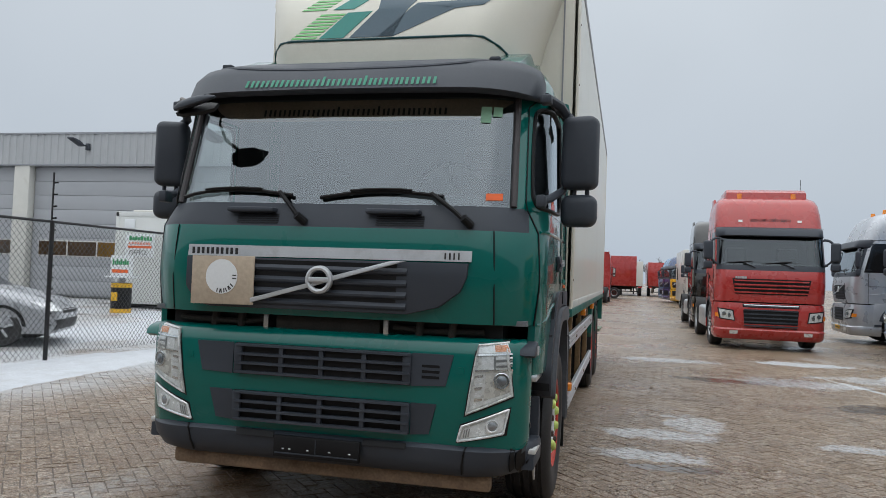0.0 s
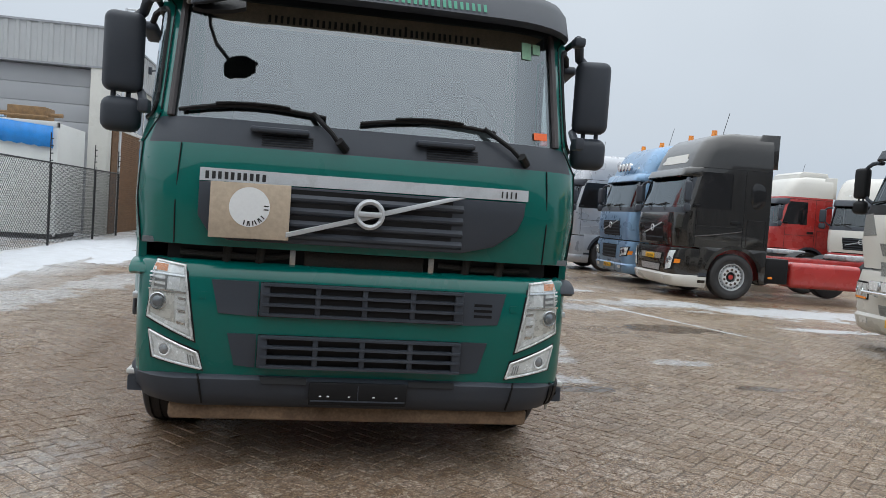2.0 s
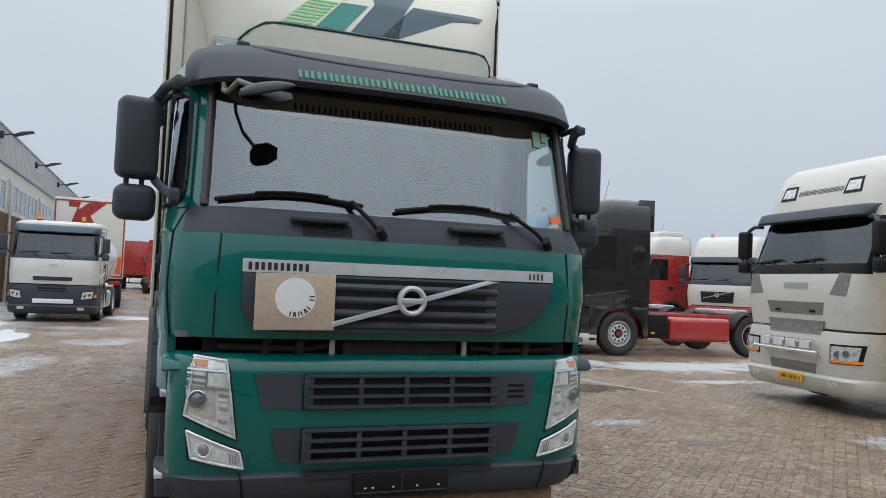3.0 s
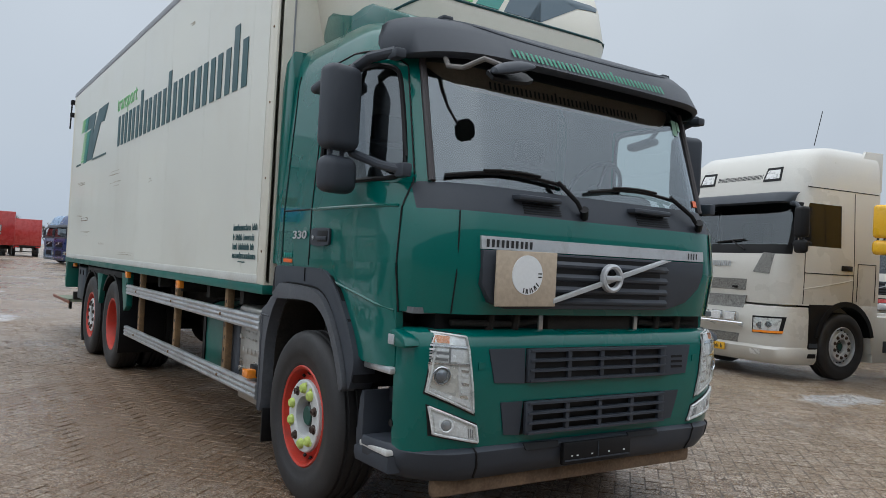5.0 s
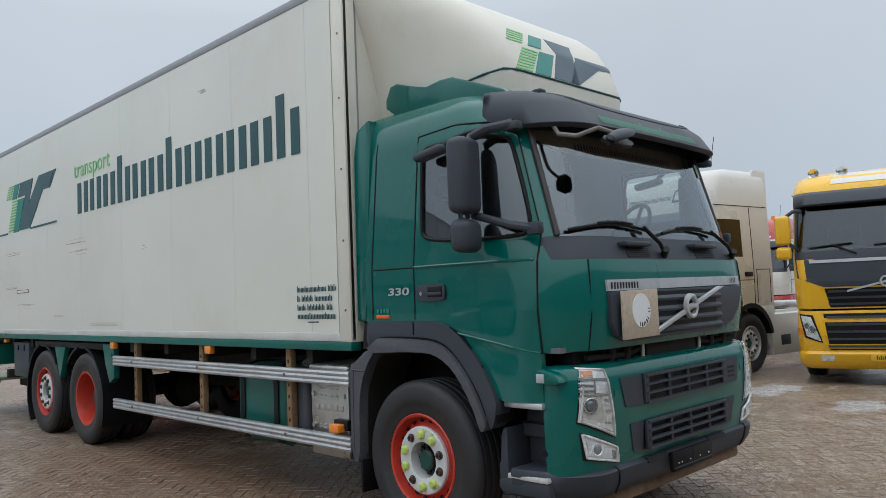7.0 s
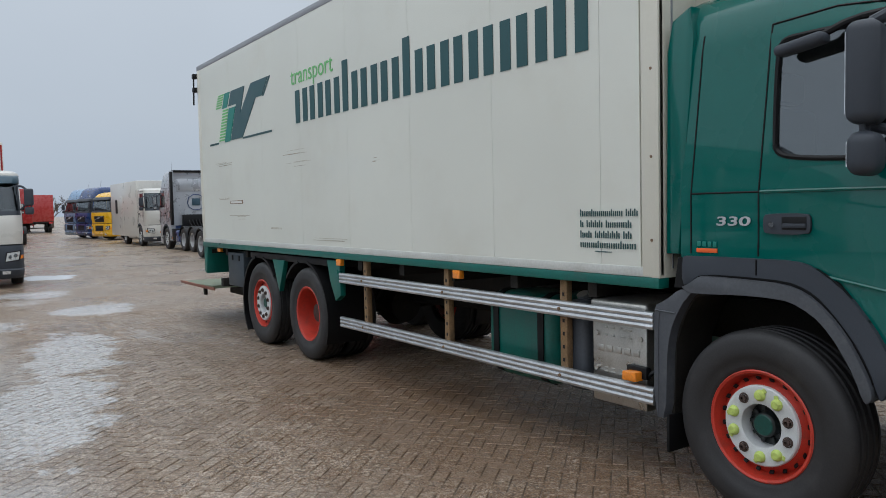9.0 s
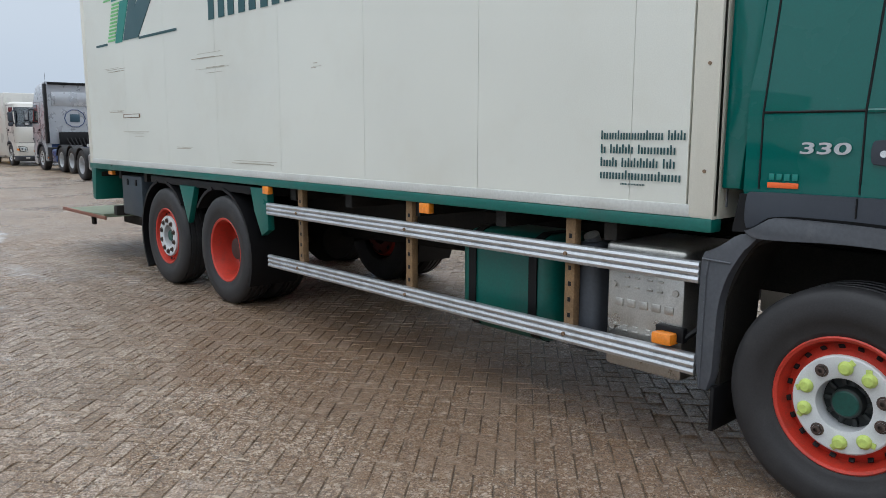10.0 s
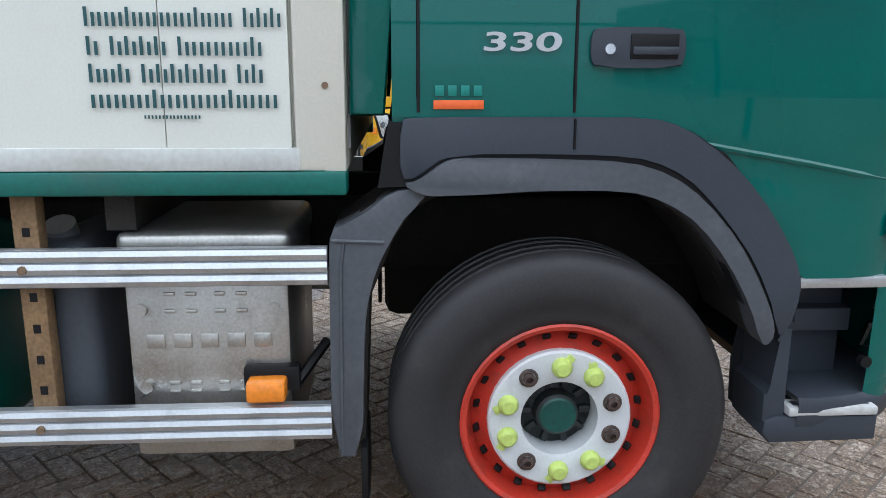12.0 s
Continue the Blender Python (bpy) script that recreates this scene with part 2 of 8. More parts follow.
def tube(bm, pts, r, n=10, idx=0, caps=True, r2=None):
    """A round bar along a run of points; r2: radius at the far end."""
    pts = [Vector(p) for p in pts]
    rings = []
    up = Vector((0.13, 0.21, 0.97))
    for i, p in enumerate(pts):
        d = (pts[min(i + 1, len(pts) - 1)] - pts[max(i - 1, 0)]).normalized()
        u = d.cross(up)
        if u.length < 1e-3:
            u = d.cross(Vector((1, 0, 0)))
        u.normalize()
        w = d.cross(u)
        k = i / max(len(pts) - 1, 1)
        rad = r if r2 is None else r + (r2 - r) * k
        rings.append([bm.verts.new(p + rad * (math.cos(2 * math.pi * j / n) * u + math.sin(2 * math.pi * j / n) * w)) for j in range(n)])
    for a, b in zip(rings, rings[1:]):
        for j in range(n):
            f = bm.faces.new((a[j], a[(j + 1) % n], b[(j + 1) % n], b[j]))
            f.material_index = idx
    if caps:
        bm.faces.new(rings[0]).material_index = idx
        bm.faces.new(rings[-1]).material_index = idx
    return bm


def prism(bm, poly, axis, a, b, idx=0, bevel=0.0):
    """A flat outline pushed through from a to b along an axis. The outline's pairs are the two other axes in order."""
    def put(p, h):
        return {"x": (h, p[0], p[1]), "y": (p[0], h, p[1]), "z": (p[0], p[1], h)}[axis]
    lo = [bm.verts.new(put(p, a)) for p in poly]
    hi = [bm.verts.new(put(p, b)) for p in poly]
    fs = [bm.faces.new(lo), bm.faces.new(hi[::-1])]
    for i in range(len(poly)):
        j = (i + 1) % len(poly)
        fs.append(bm.faces.new((lo[i], lo[j], hi[j], hi[i])))
    for f in fs:
        f.material_index = idx
    if bevel:
        es = {e for f in fs[:2] for e in f.edges}
        out = bmesh.ops.bevel(bm, geom=list(es), offset=bevel, segments=2, affect="EDGES", profile=0.5)
        for f in out["faces"]:
            f.material_index = idx
    return bm


def lathe(bm, profile, n=40, idx=0, m=None):
    """Turns (radius, along) pairs about the x axis."""
    rings = []
    for r, h in profile:
        ring = [bm.verts.new((h, r * math.cos(2 * math.pi * j / n), r * math.sin(2 * math.pi * j / n))) for j in range(n)]
        rings.append(ring)
    for a, b in zip(rings, rings[1:]):
        for j in range(n):
            bm.faces.new((a[j], a[(j + 1) % n], b[(j + 1) % n], b[j])).material_index = idx
    if m:
        for ring in rings:
            for v in ring:
                v.co = m @ v.co
    return rings


class Skin:
    """A cab's skin: level outlines (z, front y, half width, corner x, corner y) from below to above, closed behind at yb."""

    def __init__(self, rows, yb, stations, arc=7, front=8, back_inset=0.0):
        self.rows, self.yb, self.stations, self.arc, self.front, self.back_inset = rows, yb, stations, arc, front, back_inset

    def at(self, z):
        rows = self.rows
        z = min(max(z, rows[0][0]), rows[-1][0])
        for p, q in zip(rows, rows[1:]):
            if z <= q[0]:
                k = (z - p[0]) / (q[0] - p[0])
                return [p[i] + (q[i] - p[i]) * k for i in range(5)]
        return list(rows[-1])

    def y(self, x, z):
        _, yf, hw, ax, by = self.at(z)
        u = (abs(x) - (hw - ax)) / ax
        if u <= 0:
            return yf
        return yf + by * (1 - math.sqrt(max(1 - min(u, 1) ** 2, 0)))

    def x(self, y, z):
        """Half width at a place along the side."""
        _, yf, hw, ax, by = self.at(z)
        u = (yf + by - y) / by
        if u <= 0:
            return hw
        return hw - ax + ax * math.sqrt(max(1 - min(u, 1) ** 2, 0))

    def outline(self, row, inset=0.0):
        z, yf, hw, ax, by = row
        yb = self.yb - inset
        half = []
        for k in range(self.front // 2 + 1):
            half.append(((hw - ax) * k / (self.front // 2), yf))
        for k in range(1, self.arc + 1):
            a = math.pi / 2 * k / self.arc
            half.append((hw - ax + ax * math.sin(a), yf + by * (1 - math.cos(a))))
        for s in self.stations:
            half.append((hw, max(s, yf + by + 0.01)))
        half.append((hw - self.back_inset, yb))
        half.append((0.0, yb))
        left = [(-x, y) for x, y in half[1:-1]]
        return [Vector((x, y, z)) for x, y in half + left[::-1]]

    def seg(self, j):
        """Which piece of the outline the j-th face lies on: front, arc, side or back, and its number from the middle."""
        h, n = self.front // 2 + self.arc + len(self.stations) + 2, self.count()
        k = j if j < h else n - 1 - j
        if k < self.front // 2:
            return "front", k
        k -= self.front // 2
        if k < self.arc:
            return "arc", k
        k -= self.arc
        if k <= len(self.stations):
            return "side", k
        return "back", 0

    def count(self):
        return 2 * (self.front // 2 + self.arc + len(self.stations) + 2)

    def build(self, bm, pick, levels=None, inset=0.0, cap=True):
        """pick(level, kind, number) gives a material index, or None to leave the face open."""
        rows = self.rows
        rings = []
        for row in rows:
            z, yf, hw, ax, by = row
            rings.append([bm.verts.new(p) for p in self.outline((z, yf + inset, hw - inset, ax, by), inset)])
        n = len(rings[0])
        for lv, (a, b) in enumerate(zip(rings, rings[1:])):
            for j in range(n):
                kind, num = self.seg(j)
                i = pick(lv, kind, num)
                if i is None:
                    continue
                f = bm.faces.new((a[j], a[(j + 1) % n], b[(j + 1) % n], b[j]))
                f.material_index = i
        if cap:
            i = pick(len(rows) - 1, "top", 0)
            if i is not None:
                bm.faces.new(rings[-1]).material_index = i
        bmesh.ops.remove_doubles(bm, verts=bm.verts, dist=1e-5)
        loose = [v for v in bm.verts if not v.link_faces]
        bmesh.ops.delete(bm, geom=loose, context="VERTS")
        return bm

    def patch(self, bm, quad, lift, thick=0.012, n=8, idx=0, m=8):
        """A plate that follows the front: quad corners (x, z) from lower left, round to upper left; lift: how far it stands proud."""
        (ax, az), (bx, bz), (cx, cz), (dx, dz) = quad
        top, low = [], []
        for i in range(n + 1):
            tr, lr = [], []
            for j in range(m + 1):
                u, v = j / m, i / n
                x = (1 - v) * ((1 - u) * ax + u * bx) + v * ((1 - u) * dx + u * cx)
                z = (1 - v) * ((1 - u) * az + u * bz) + v * ((1 - u) * dz + u * cz)
                y = self.y(x, z)
                e = 0.004
                gx = (self.y(x + e, z) - self.y(x - e, z)) / (2 * e)
                nrm = Vector((gx, -1, 0))
                nrm = nrm.normalized() if nrm.length < 8 else Vector((math.copysign(1, gx), -0.1, 0)).normalized()
                p = Vector((x, y, z))
                tr.append(bm.verts.new(p + nrm * lift))
                lr.append(bm.verts.new(p + nrm * (lift - thick)))
            top.append(tr)
            low.append(lr)
        fs = []
        for i in range(n):
            for j in range(m):
                fs.append(bm.faces.new((top[i][j], top[i][j + 1], top[i + 1][j + 1], top[i + 1][j])))
        rim = [(0, j) for j in range(m)] + [(i, m) for i in range(n)] + [(n, j) for j in range(m, 0, -1)] + [(i, 0) for i in range(n, 0, -1)]
        for k in range(len(rim)):
            (i, j), (p, q) = rim[k], rim[(k + 1) % len(rim)]
            fs.append(bm.faces.new((top[i][j], top[p][q], low[p][q], low[i][j])))
        for f in fs:
            f.material_index = idx
        return bm


def arc_band(bm, cy, cz, r0, r1, a0, a1, x0, x1, n=14, idx=0):
    """An arched mudguard between two angles (degrees, 0 towards the rear, 90 up), as a solid band."""
    rows = []
    for k in range(n + 1):
        a = radians(a0 + (a1 - a0) * k / n)
        c, s = math.cos(a), math.sin(a)
        rows.append([bm.verts.new(p) for p in ((x0, cy + r0 * c, cz + r0 * s), (x1, cy + r0 * c, cz + r0 * s), (x1, cy + r1 * c, cz + r1 * s), (x0, cy + r1 * c, cz + r1 * s))])
    for a, b in zip(rows, rows[1:]):
        for j in range(4):
            bm.faces.new((a[j], a[(j + 1) % 4], b[(j + 1) % 4], b[j])).material_index = idx
    bm.faces.new(rows[0]).material_index = idx
    bm.faces.new(rows[-1]).material_index = idx
    return bm


def text_mesh(word, height, depth=0.003, bold=0.0):
    """Built-in letters as a flat mesh in x and y, starting at the origin; bold widens the strokes."""
    cu = bpy.data.curves.new("letters", "FONT")
    cu.body, cu.size, cu.extrude, cu.offset = word, height / 0.7, depth / 2, bold
    ob = bpy.data.objects.new("letters", cu)
    me = bpy.data.meshes.new_from_object(ob)
    bpy.data.objects.remove(ob)
    return me


def lettering(name, word, height, m, material, parent, label="", squeeze=1.0, bold=0.0):
    me = text_mesh(word, height, 0.003, bold)
    me.transform(m @ Matrix.Diagonal((squeeze, 1, 1, 1)))
    me.materials.append(material)
    ob = new(name, me)
    ob.parent = parent
    if label:
        ob["label"] = label
    return ob


def bar_word(bm, shape, put, height, pitch, thick=0.35):
    """Plain upright bars in place of a word: l tall, x middling, i narrow, a space for a gap; put(u, v) gives the place."""
    u = 0.0
    for ch in shape:
        if ch == " ":
            u += pitch * 0.6
            continue
        tall = 1.0 if ch == "l" else 0.72
        width = pitch * (0.45 if ch == "i" else 1.0)
        stems = [0.14] if ch == "i" else [0.10, 0.62]
        for s in stems:
            a, b = u + width * s, u + width * s + pitch * thick * 0.72
            vs = [bm.verts.new(put(p, q)) for p, q in ((a, 0), (b, 0), (b, height * (tall if s == stems[0] else 0.72)), (a, height * (tall if s == stems[0] else 0.72)))]
            bm.faces.new(vs)
        u += width
    return u


def thicken(bm, d):
    """Gives flat marks a small depth."""
    out = bmesh.ops.extrude_face_region(bm, geom=bm.faces[:])
    for v in [g for g in out["geom"] if isinstance(g, bmesh.types.BMVert)]:
        v.co += Vector(d)
    return bm


# ---- ground ----
def ground_mat(name, joints):
    """Wet, gritty brown paving: dry and wet zones, ochre wear, grey slush, uneven gloss; with drawn joints where no bricks are laid."""
    m = bpy.data.materials.new(name)
    m.use_nodes = True
    n, l = m.node_tree.nodes, m.node_tree.links
    b = n["Principled BSDF"]
    geo = n.new("ShaderNodeNewGeometry")

    def noise_at(scale, detail=6, rough=0.6, stretch=None):
        t = n.new("ShaderNodeTexNoise")
        t.inputs["Scale"].default_value, t.inputs["Detail"].default_value, t.inputs["Roughness"].default_value = scale, detail, rough
        if stretch:
            mp = n.new("ShaderNodeMapping")
            mp.inputs["Scale"].default_value = stretch
            l.new(geo.outputs["Position"], mp.inputs["Vector"])
            l.new(mp.outputs[0], t.inputs["Vector"])
        else:
            l.new(geo.outputs["Position"], t.inputs["Vector"])
        return t.outputs["Fac"]

    def rng(src, a, b_, c=0.0, d=1.0):
        r = n.new("ShaderNodeMapRange")
        for i, v in enumerate((a, b_, c, d)):
            r.inputs[i + 1].default_value = v
        l.new(src, r.inputs[0])
        return r.outputs[0]

    def mix(fac, p, q):
        x = n.new("ShaderNodeMixRGB")
        for sock, v in zip(x.inputs, (fac, p, q)):
            if isinstance(v, (tuple, float, int)):
                sock.default_value = (*v, 1) if isinstance(v, tuple) else v
            else:
                l.new(v, sock)
        return x.outputs[0]

    def math2(op, p, q):
        x = n.new("ShaderNodeMath")
        x.operation = op
        for sock, v in zip(x.inputs, (p, q)):
            if isinstance(v, (float, int)):
                sock.default_value = v
            else:
                l.new(v, sock)
        return x.outputs[0]

    sep = n.new("ShaderNodeSeparateXYZ")
    l.new(geo.outputs["Position"], sep.inputs[0])
    zone = rng(noise_at(0.11, 5, 0.55), 0.42, 0.6)
    zone2 = rng(noise_at(0.55, 7, 0.65), 0.42, 0.66)
    grit = noise_at(70, 4, 0.75)
    fine = noise_at(190, 2, 0.6)
    # exposed aggregate: single stones of pale, tan and dark grit
    stones = n.new("ShaderNodeTexVoronoi")
    stones.inputs["Scale"].default_value, stones.inputs["Randomness"].default_value = 125, 1.0
    l.new(geo.outputs["Position"], stones.inputs["Vector"])
    pick = n.new("ShaderNodeSeparateColor")
    l.new(stones.outputs["Color"], pick.inputs[0])
    tones = n.new("ShaderNodeValToRGB")
    tones.color_ramp.elements[0].position, tones.color_ramp.elements[0].color = 0.0, (0.075, 0.052, 0.036, 1)
    tones.color_ramp.elements[1].position, tones.color_ramp.elements[1].color = 1.0, (0.78, 0.70, 0.60, 1)
    for stop, tone in ((0.3, (0.148, 0.096, 0.060)), (0.62, (0.285, 0.192, 0.122)), (0.84, (0.42, 0.32, 0.222)), (0.93, (0.64, 0.54, 0.43))):
        tones.color_ramp.elements.new(stop).color = (*tone, 1)
    l.new(pick.outputs[0], tones.inputs[0])
    col = mix(zone, (0.30, 0.192, 0.115), (0.275, 0.205, 0.148))
    # ochre sand worn over the eastern side
    east = rng(sep.outputs["X"], -0.5, 4.5)
    col = mix(math2("MULTIPLY", east, rng(noise_at(0.3, 6), 0.32, 0.58)), col, (0.44, 0.33, 0.20))
    col = mix(math2("MULTIPLY", zone2, 0.4), col, (0.11, 0.082, 0.058))
    col = mix(0.62, col, tones.outputs[0])
    col = mix(rng(fine, 0.38, 0.48, 0.6, 0), col, (0.035, 0.025, 0.018))
    chips = n.new("ShaderNodeTexVoronoi")
    chips.inputs["Scale"].default_value = 48
    l.new(geo.outputs["Position"], chips.inputs["Vector"])
    chip = n.new("ShaderNodeSeparateColor")
    l.new(chips.outputs["Color"], chip.inputs[0])
    col = mix(rng(chip.outputs[0], 0.84, 0.90, 0, 0.5), col, (0.62, 0.53, 0.43))
    col = mix(rng(chip.outputs[1], 0.80, 0.88, 0, 0.6), col, (0.06, 0.042, 0.03))
    stain = rng(noise_at(0.9, 9, 0.72, (1.0, 0.6, 1)), 0.52, 0.70)
    col = mix(math2("MULTIPLY", stain, 0.55), col, (0.085, 0.062, 0.045))
    salt = rng(noise_at(1.3, 10, 0.76, (1.0, 0.45, 1)), 0.54, 0.72)
    col = mix(math2("MULTIPLY", salt, 0.30), col, (0.56, 0.49, 0.41))
    if joints:
        br = n.new("ShaderNodeTexBrick")
        br.inputs["Scale"].default_value = 1.0
        br.inputs["Brick Width"].default_value, br.inputs["Row Height"].default_value, br.inputs["Mortar Size"].default_value = 0.2, 0.1, 0.006
        br.inputs["Color1"].default_value, br.inputs["Color2"].default_value, br.inputs["Mortar"].default_value = (1, 1, 1, 1), (0.82, 0.82, 0.82, 1), (0.5, 0.48, 0.46, 1)
        l.new(geo.outputs["Position"], br.inputs["Vector"])
        x = n.new("ShaderNodeMixRGB")
        x.blend_type, x.inputs[0].default_value = "MULTIPLY", 0.3
        l.new(col, x.inputs[1])
        l.new(br.outputs[0], x.inputs[2])
        col = x.outputs[0]
    else:
        isl = n.new("ShaderNodeNewGeometry").outputs["Random Per Island"]
        hs = n.new("ShaderNodeHueSaturation")
        l.new(rng(isl, 0, 1, 0.82, 1.18), hs.inputs["Value"])
        l.new(rng(isl, 0, 1, 1.12, 0.86), hs.inputs["Saturation"])
        l.new(col, hs.inputs["Color"])
        col = hs.outputs[0]
    # thin slush films
    slush = math2("MULTIPLY", rng(noise_at(0.33, 9, 0.70, (1.0, 0.55, 1)), 0.57, 0.66), rng(noise_at(9, 5, 0.7), 0.36, 0.6))
    west = rng(sep.outputs["X"], -5.4, -6.8)
    bank = math2("MULTIPLY", west, rng(noise_at(0.5, 7, 0.65), 0.33, 0.52))
    bank = math2("MULTIPLY", bank, rng(sep.outputs["Y"], 5.0, 8.0))
    slush = math2("MAXIMUM", math2("MULTIPLY", slush, 0.55), math2("MULTIPLY", bank, 0.8))
    # flat patches of melting ice, and a puddle
    edge_n = rng(noise_at(1.9, 10, 0.78), 0.3, 0.7, -0.7, 0.7)
    crumbs = rng(noise_at(16, 6, 0.78), 0.34, 0.55, 0.12, 1.0)

    def spot(cx, cy, lx, ly, turn=0.0, d0=1.0, d1=0.8):
        """A ragged oval at a place, with half widths and a turn in degrees."""
        mp = n.new("ShaderNodeMapping")
        mp.vector_type = "TEXTURE"
        mp.inputs["Scale"].default_value, mp.inputs["Location"].default_value = (lx, ly, 1000), (cx, cy, 0)
        mp.inputs["Rotation"].default_value = (0, 0, radians(turn))
        l.new(geo.outputs["Position"], mp.inputs["Vector"])
        ln = n.new("ShaderNodeVectorMath")
        ln.operation = "LENGTH"
        l.new(mp.outputs[0], ln.inputs[0])
        return rng(math2("ADD", ln.outputs["Value"], edge_n), d0, d1)

    ice = spot(-5.0, 13.3, 0.55, 1.9, -9)
    for c in ((-5.6, 10.6, 0.5, 1.8, -9), (-3.9, 17.9, 0.75, 0.9), (-4.6, 21.6, 0.9, 0.8), (-5.7, 16.6, 0.5, 0.8), (0.35, 7.9, 0.55, 0.3), (0.25, 6.9, 0.5, 0.25), (0.75, 8.6, 0.35, 0.5), (2.6, 12.9, 1.0, 0.6), (2.2, 7.9, 0.35, 0.2), (4.3, 13.9, 1.2, 0.5), (0.9, 15.5, 1.0, 0.4), (4.9, 6.3, 0.7, 0.4), (3.9, 4.9, 0.6, 0.3)):
        ice = math2("MAXIMUM", ice, spot(*c))
    snow = spot(7.4, 13.5, 2.3, 0.9)
    for c in ((3.77, 12.0, 0.07, 2.5, 16.5), (5.1, 14.3, 1.2, 0.6), (10.0, 13.3, 2.0, 1.0), (3.4, 16.2, 0.9, 0.5), (12.5, 14.8, 2.5, 0.6), (9.0, 11.9, 1.2, 0.35), (6.4, 11.2, 0.9, 0.25)):
        snow = math2("MAXIMUM", snow, spot(*c))
    puddle = math2("MAXIMUM", spot(1.65, 12.7, 0.9, 0.3), spot(3.4, 10.6, 0.9, 0.4))
    for c in ((0.4, 6.5, 0.5, 0.12), (2.5, 6.7, 0.4, 0.12)):
        puddle = math2("MAXIMUM", puddle, spot(*c))
    # darker rust-brown ovals along the parked truck
    brown_zone = math2("MAXIMUM", spot(-3.1, 8.0, 1.25, 3.4, 0.0, 1.15, 0.55), spot(-2.6, 5.4, 0.9, 1.3, 0.0, 1.15, 0.55))
    col = mix(math2("MULTIPLY", brown_zone, 0.5), col, (0.150, 0.080, 0.036))
    col = mix(math2("MULTIPLY", puddle, 0.6), col, (0.05, 0.038, 0.03))
    slush = math2("MAXIMUM", slush, math2("MULTIPLY", math2("MULTIPLY", ice, crumbs), 0.62))
    slush = math2("MAXIMUM", slush, math2("MULTIPLY", math2("MULTIPLY", snow, rng(crumbs, 0, 1, 0.6, 1)), 0.85))
    col = mix(slush, col, (0.60, 0.63, 0.66))
    l.new(col, b.inputs["Base Color"])
    wet = rng(noise_at(0.42, 7, 0.62), 0.40, 0.64)
    r = math2("ADD", rng(wet, 0, 1, 0.44, 0.14), rng(grit, 0.3, 0.7, -0.08, 0.1))
    r = math2("MULTIPLY", r, rng(math2("MAXIMUM", puddle, math2("MULTIPLY", ice, 0.55)), 0, 1, 1.0, 0.25))
    r = math2("ADD", r, math2("MULTIPLY", slush, 0.12))
    l.new(r, b.inputs["Roughness"])
    b.inputs["Specular IOR Level"].default_value = 0.5
    bp = n.new("ShaderNodeBump")
    bp.inputs["Strength"].default_value, bp.inputs["Distance"].default_value = 0.8, 0.011
    h = math2("ADD", math2("MULTIPLY", grit, 0.8), math2("MULTIPLY", fine, 0.5))
    h = math2("SUBTRACT", h, math2("MULTIPLY", stones.outputs["Distance"], 0.5))
    h = math2("MULTIPLY", h, rng(wet, 0, 1, 1.0, 0.45))
    h = math2("MULTIPLY", h, rng(math2("MAXIMUM", puddle, math2("MULTIPLY", ice, 0.7)), 0, 1, 1.0, 0.12))
    if joints:
        h = math2("ADD", h, math2("MULTIPLY", br.outputs["Fac"], -0.6))
    l.new(h, bp.inputs["Height"])
    l.new(bp.outputs[0], b.inputs["Normal"])
    return m


GROUND = ground_mat("wet_yard_paving", True)
BRICK = ground_mat("wet_paving_brick", False)
PX0, PX1, PY0, PY1 = -9.0, 6.0, -1.6, 17.0
bm = bmesh.new()
for a, b, c, d in ((-1500, PX0, -1500, 1500), (PX1, 1500, -1500, 1500), (PX0, PX1, -1500, PY0), (PX0, PX1, PY1, 1500)):
    bm.faces.new([bm.verts.new((x, y, -0.006)) for x, y in ((a, c), (b, c), (b, d), (a, d))])
# the bed under the laid bricks: sand that fills the joints here and leaves them open there
nx, ny = 60, 74
bed = []
for j in range(ny + 1):
    row = []
    for i in range(nx + 1):
        x, y = PX0 + (PX1 - PX0) * i / nx, PY0 + (PY1 - PY0) * j / ny
        f = 0.5 + 1.1 * noise.noise(Vector((x * 0.45, y * 0.45, 2.0))) + 0.5 * noise.noise(Vector((x * 1.7, y * 1.7, 5.0)))
        f += 0.45 * max(0.0, min(1.0, (5.0 - y) / 2.0)) - 0.35 * max(0.0, 1 - abs(x + 3.6) / 2.2) * (1 if y > 4.5 else 0)
        row.append(bm.verts.new((x, y, -0.0085 + 0.0050 * max(0.0, min(1.0, f)))))
    bed.append(row)
for p, q in zip(bed, bed[1:]):
    for i in range(nx):
        bm.faces.new((p[i], p[i + 1], q[i + 1], q[i])).material_index = 1
ground = tagged(finish("ground", bm, [GROUND, mat("wet_joint_sand", (0.10, 0.074, 0.053), 0.5, var=0.5, scale=3, grain=110, bump=0.4)], smooth=0), "wet brown brick paving of a lorry yard with slush", "ground", kind="structure")


TURN_B = radians(42)


def herringbone(x0, x1, y0, y1, w=0.1):
    """Places of the bricks of a right-angled herringbone, two to one: x, y, along x or not."""
    out = []
    i0, i1, j0, j1 = int(x0 / w) - 4, int(x1 / w) + 4, int(y0 / w) - 4, int(y1 / w) + 4
    for j in range(j0, j1):
        for i in range(i0, i1):
            if (i - j) % 4 == 0:
                out.append(((i + 1) * w, (j + 0.5) * w, True))
            elif (i - j) % 4 == 3:
                out.append(((i + 0.5) * w, (j + 1) * w, False))
    return [p for p in out if x0 <= p[0] <= x1 and y0 <= p[1] <= y1]


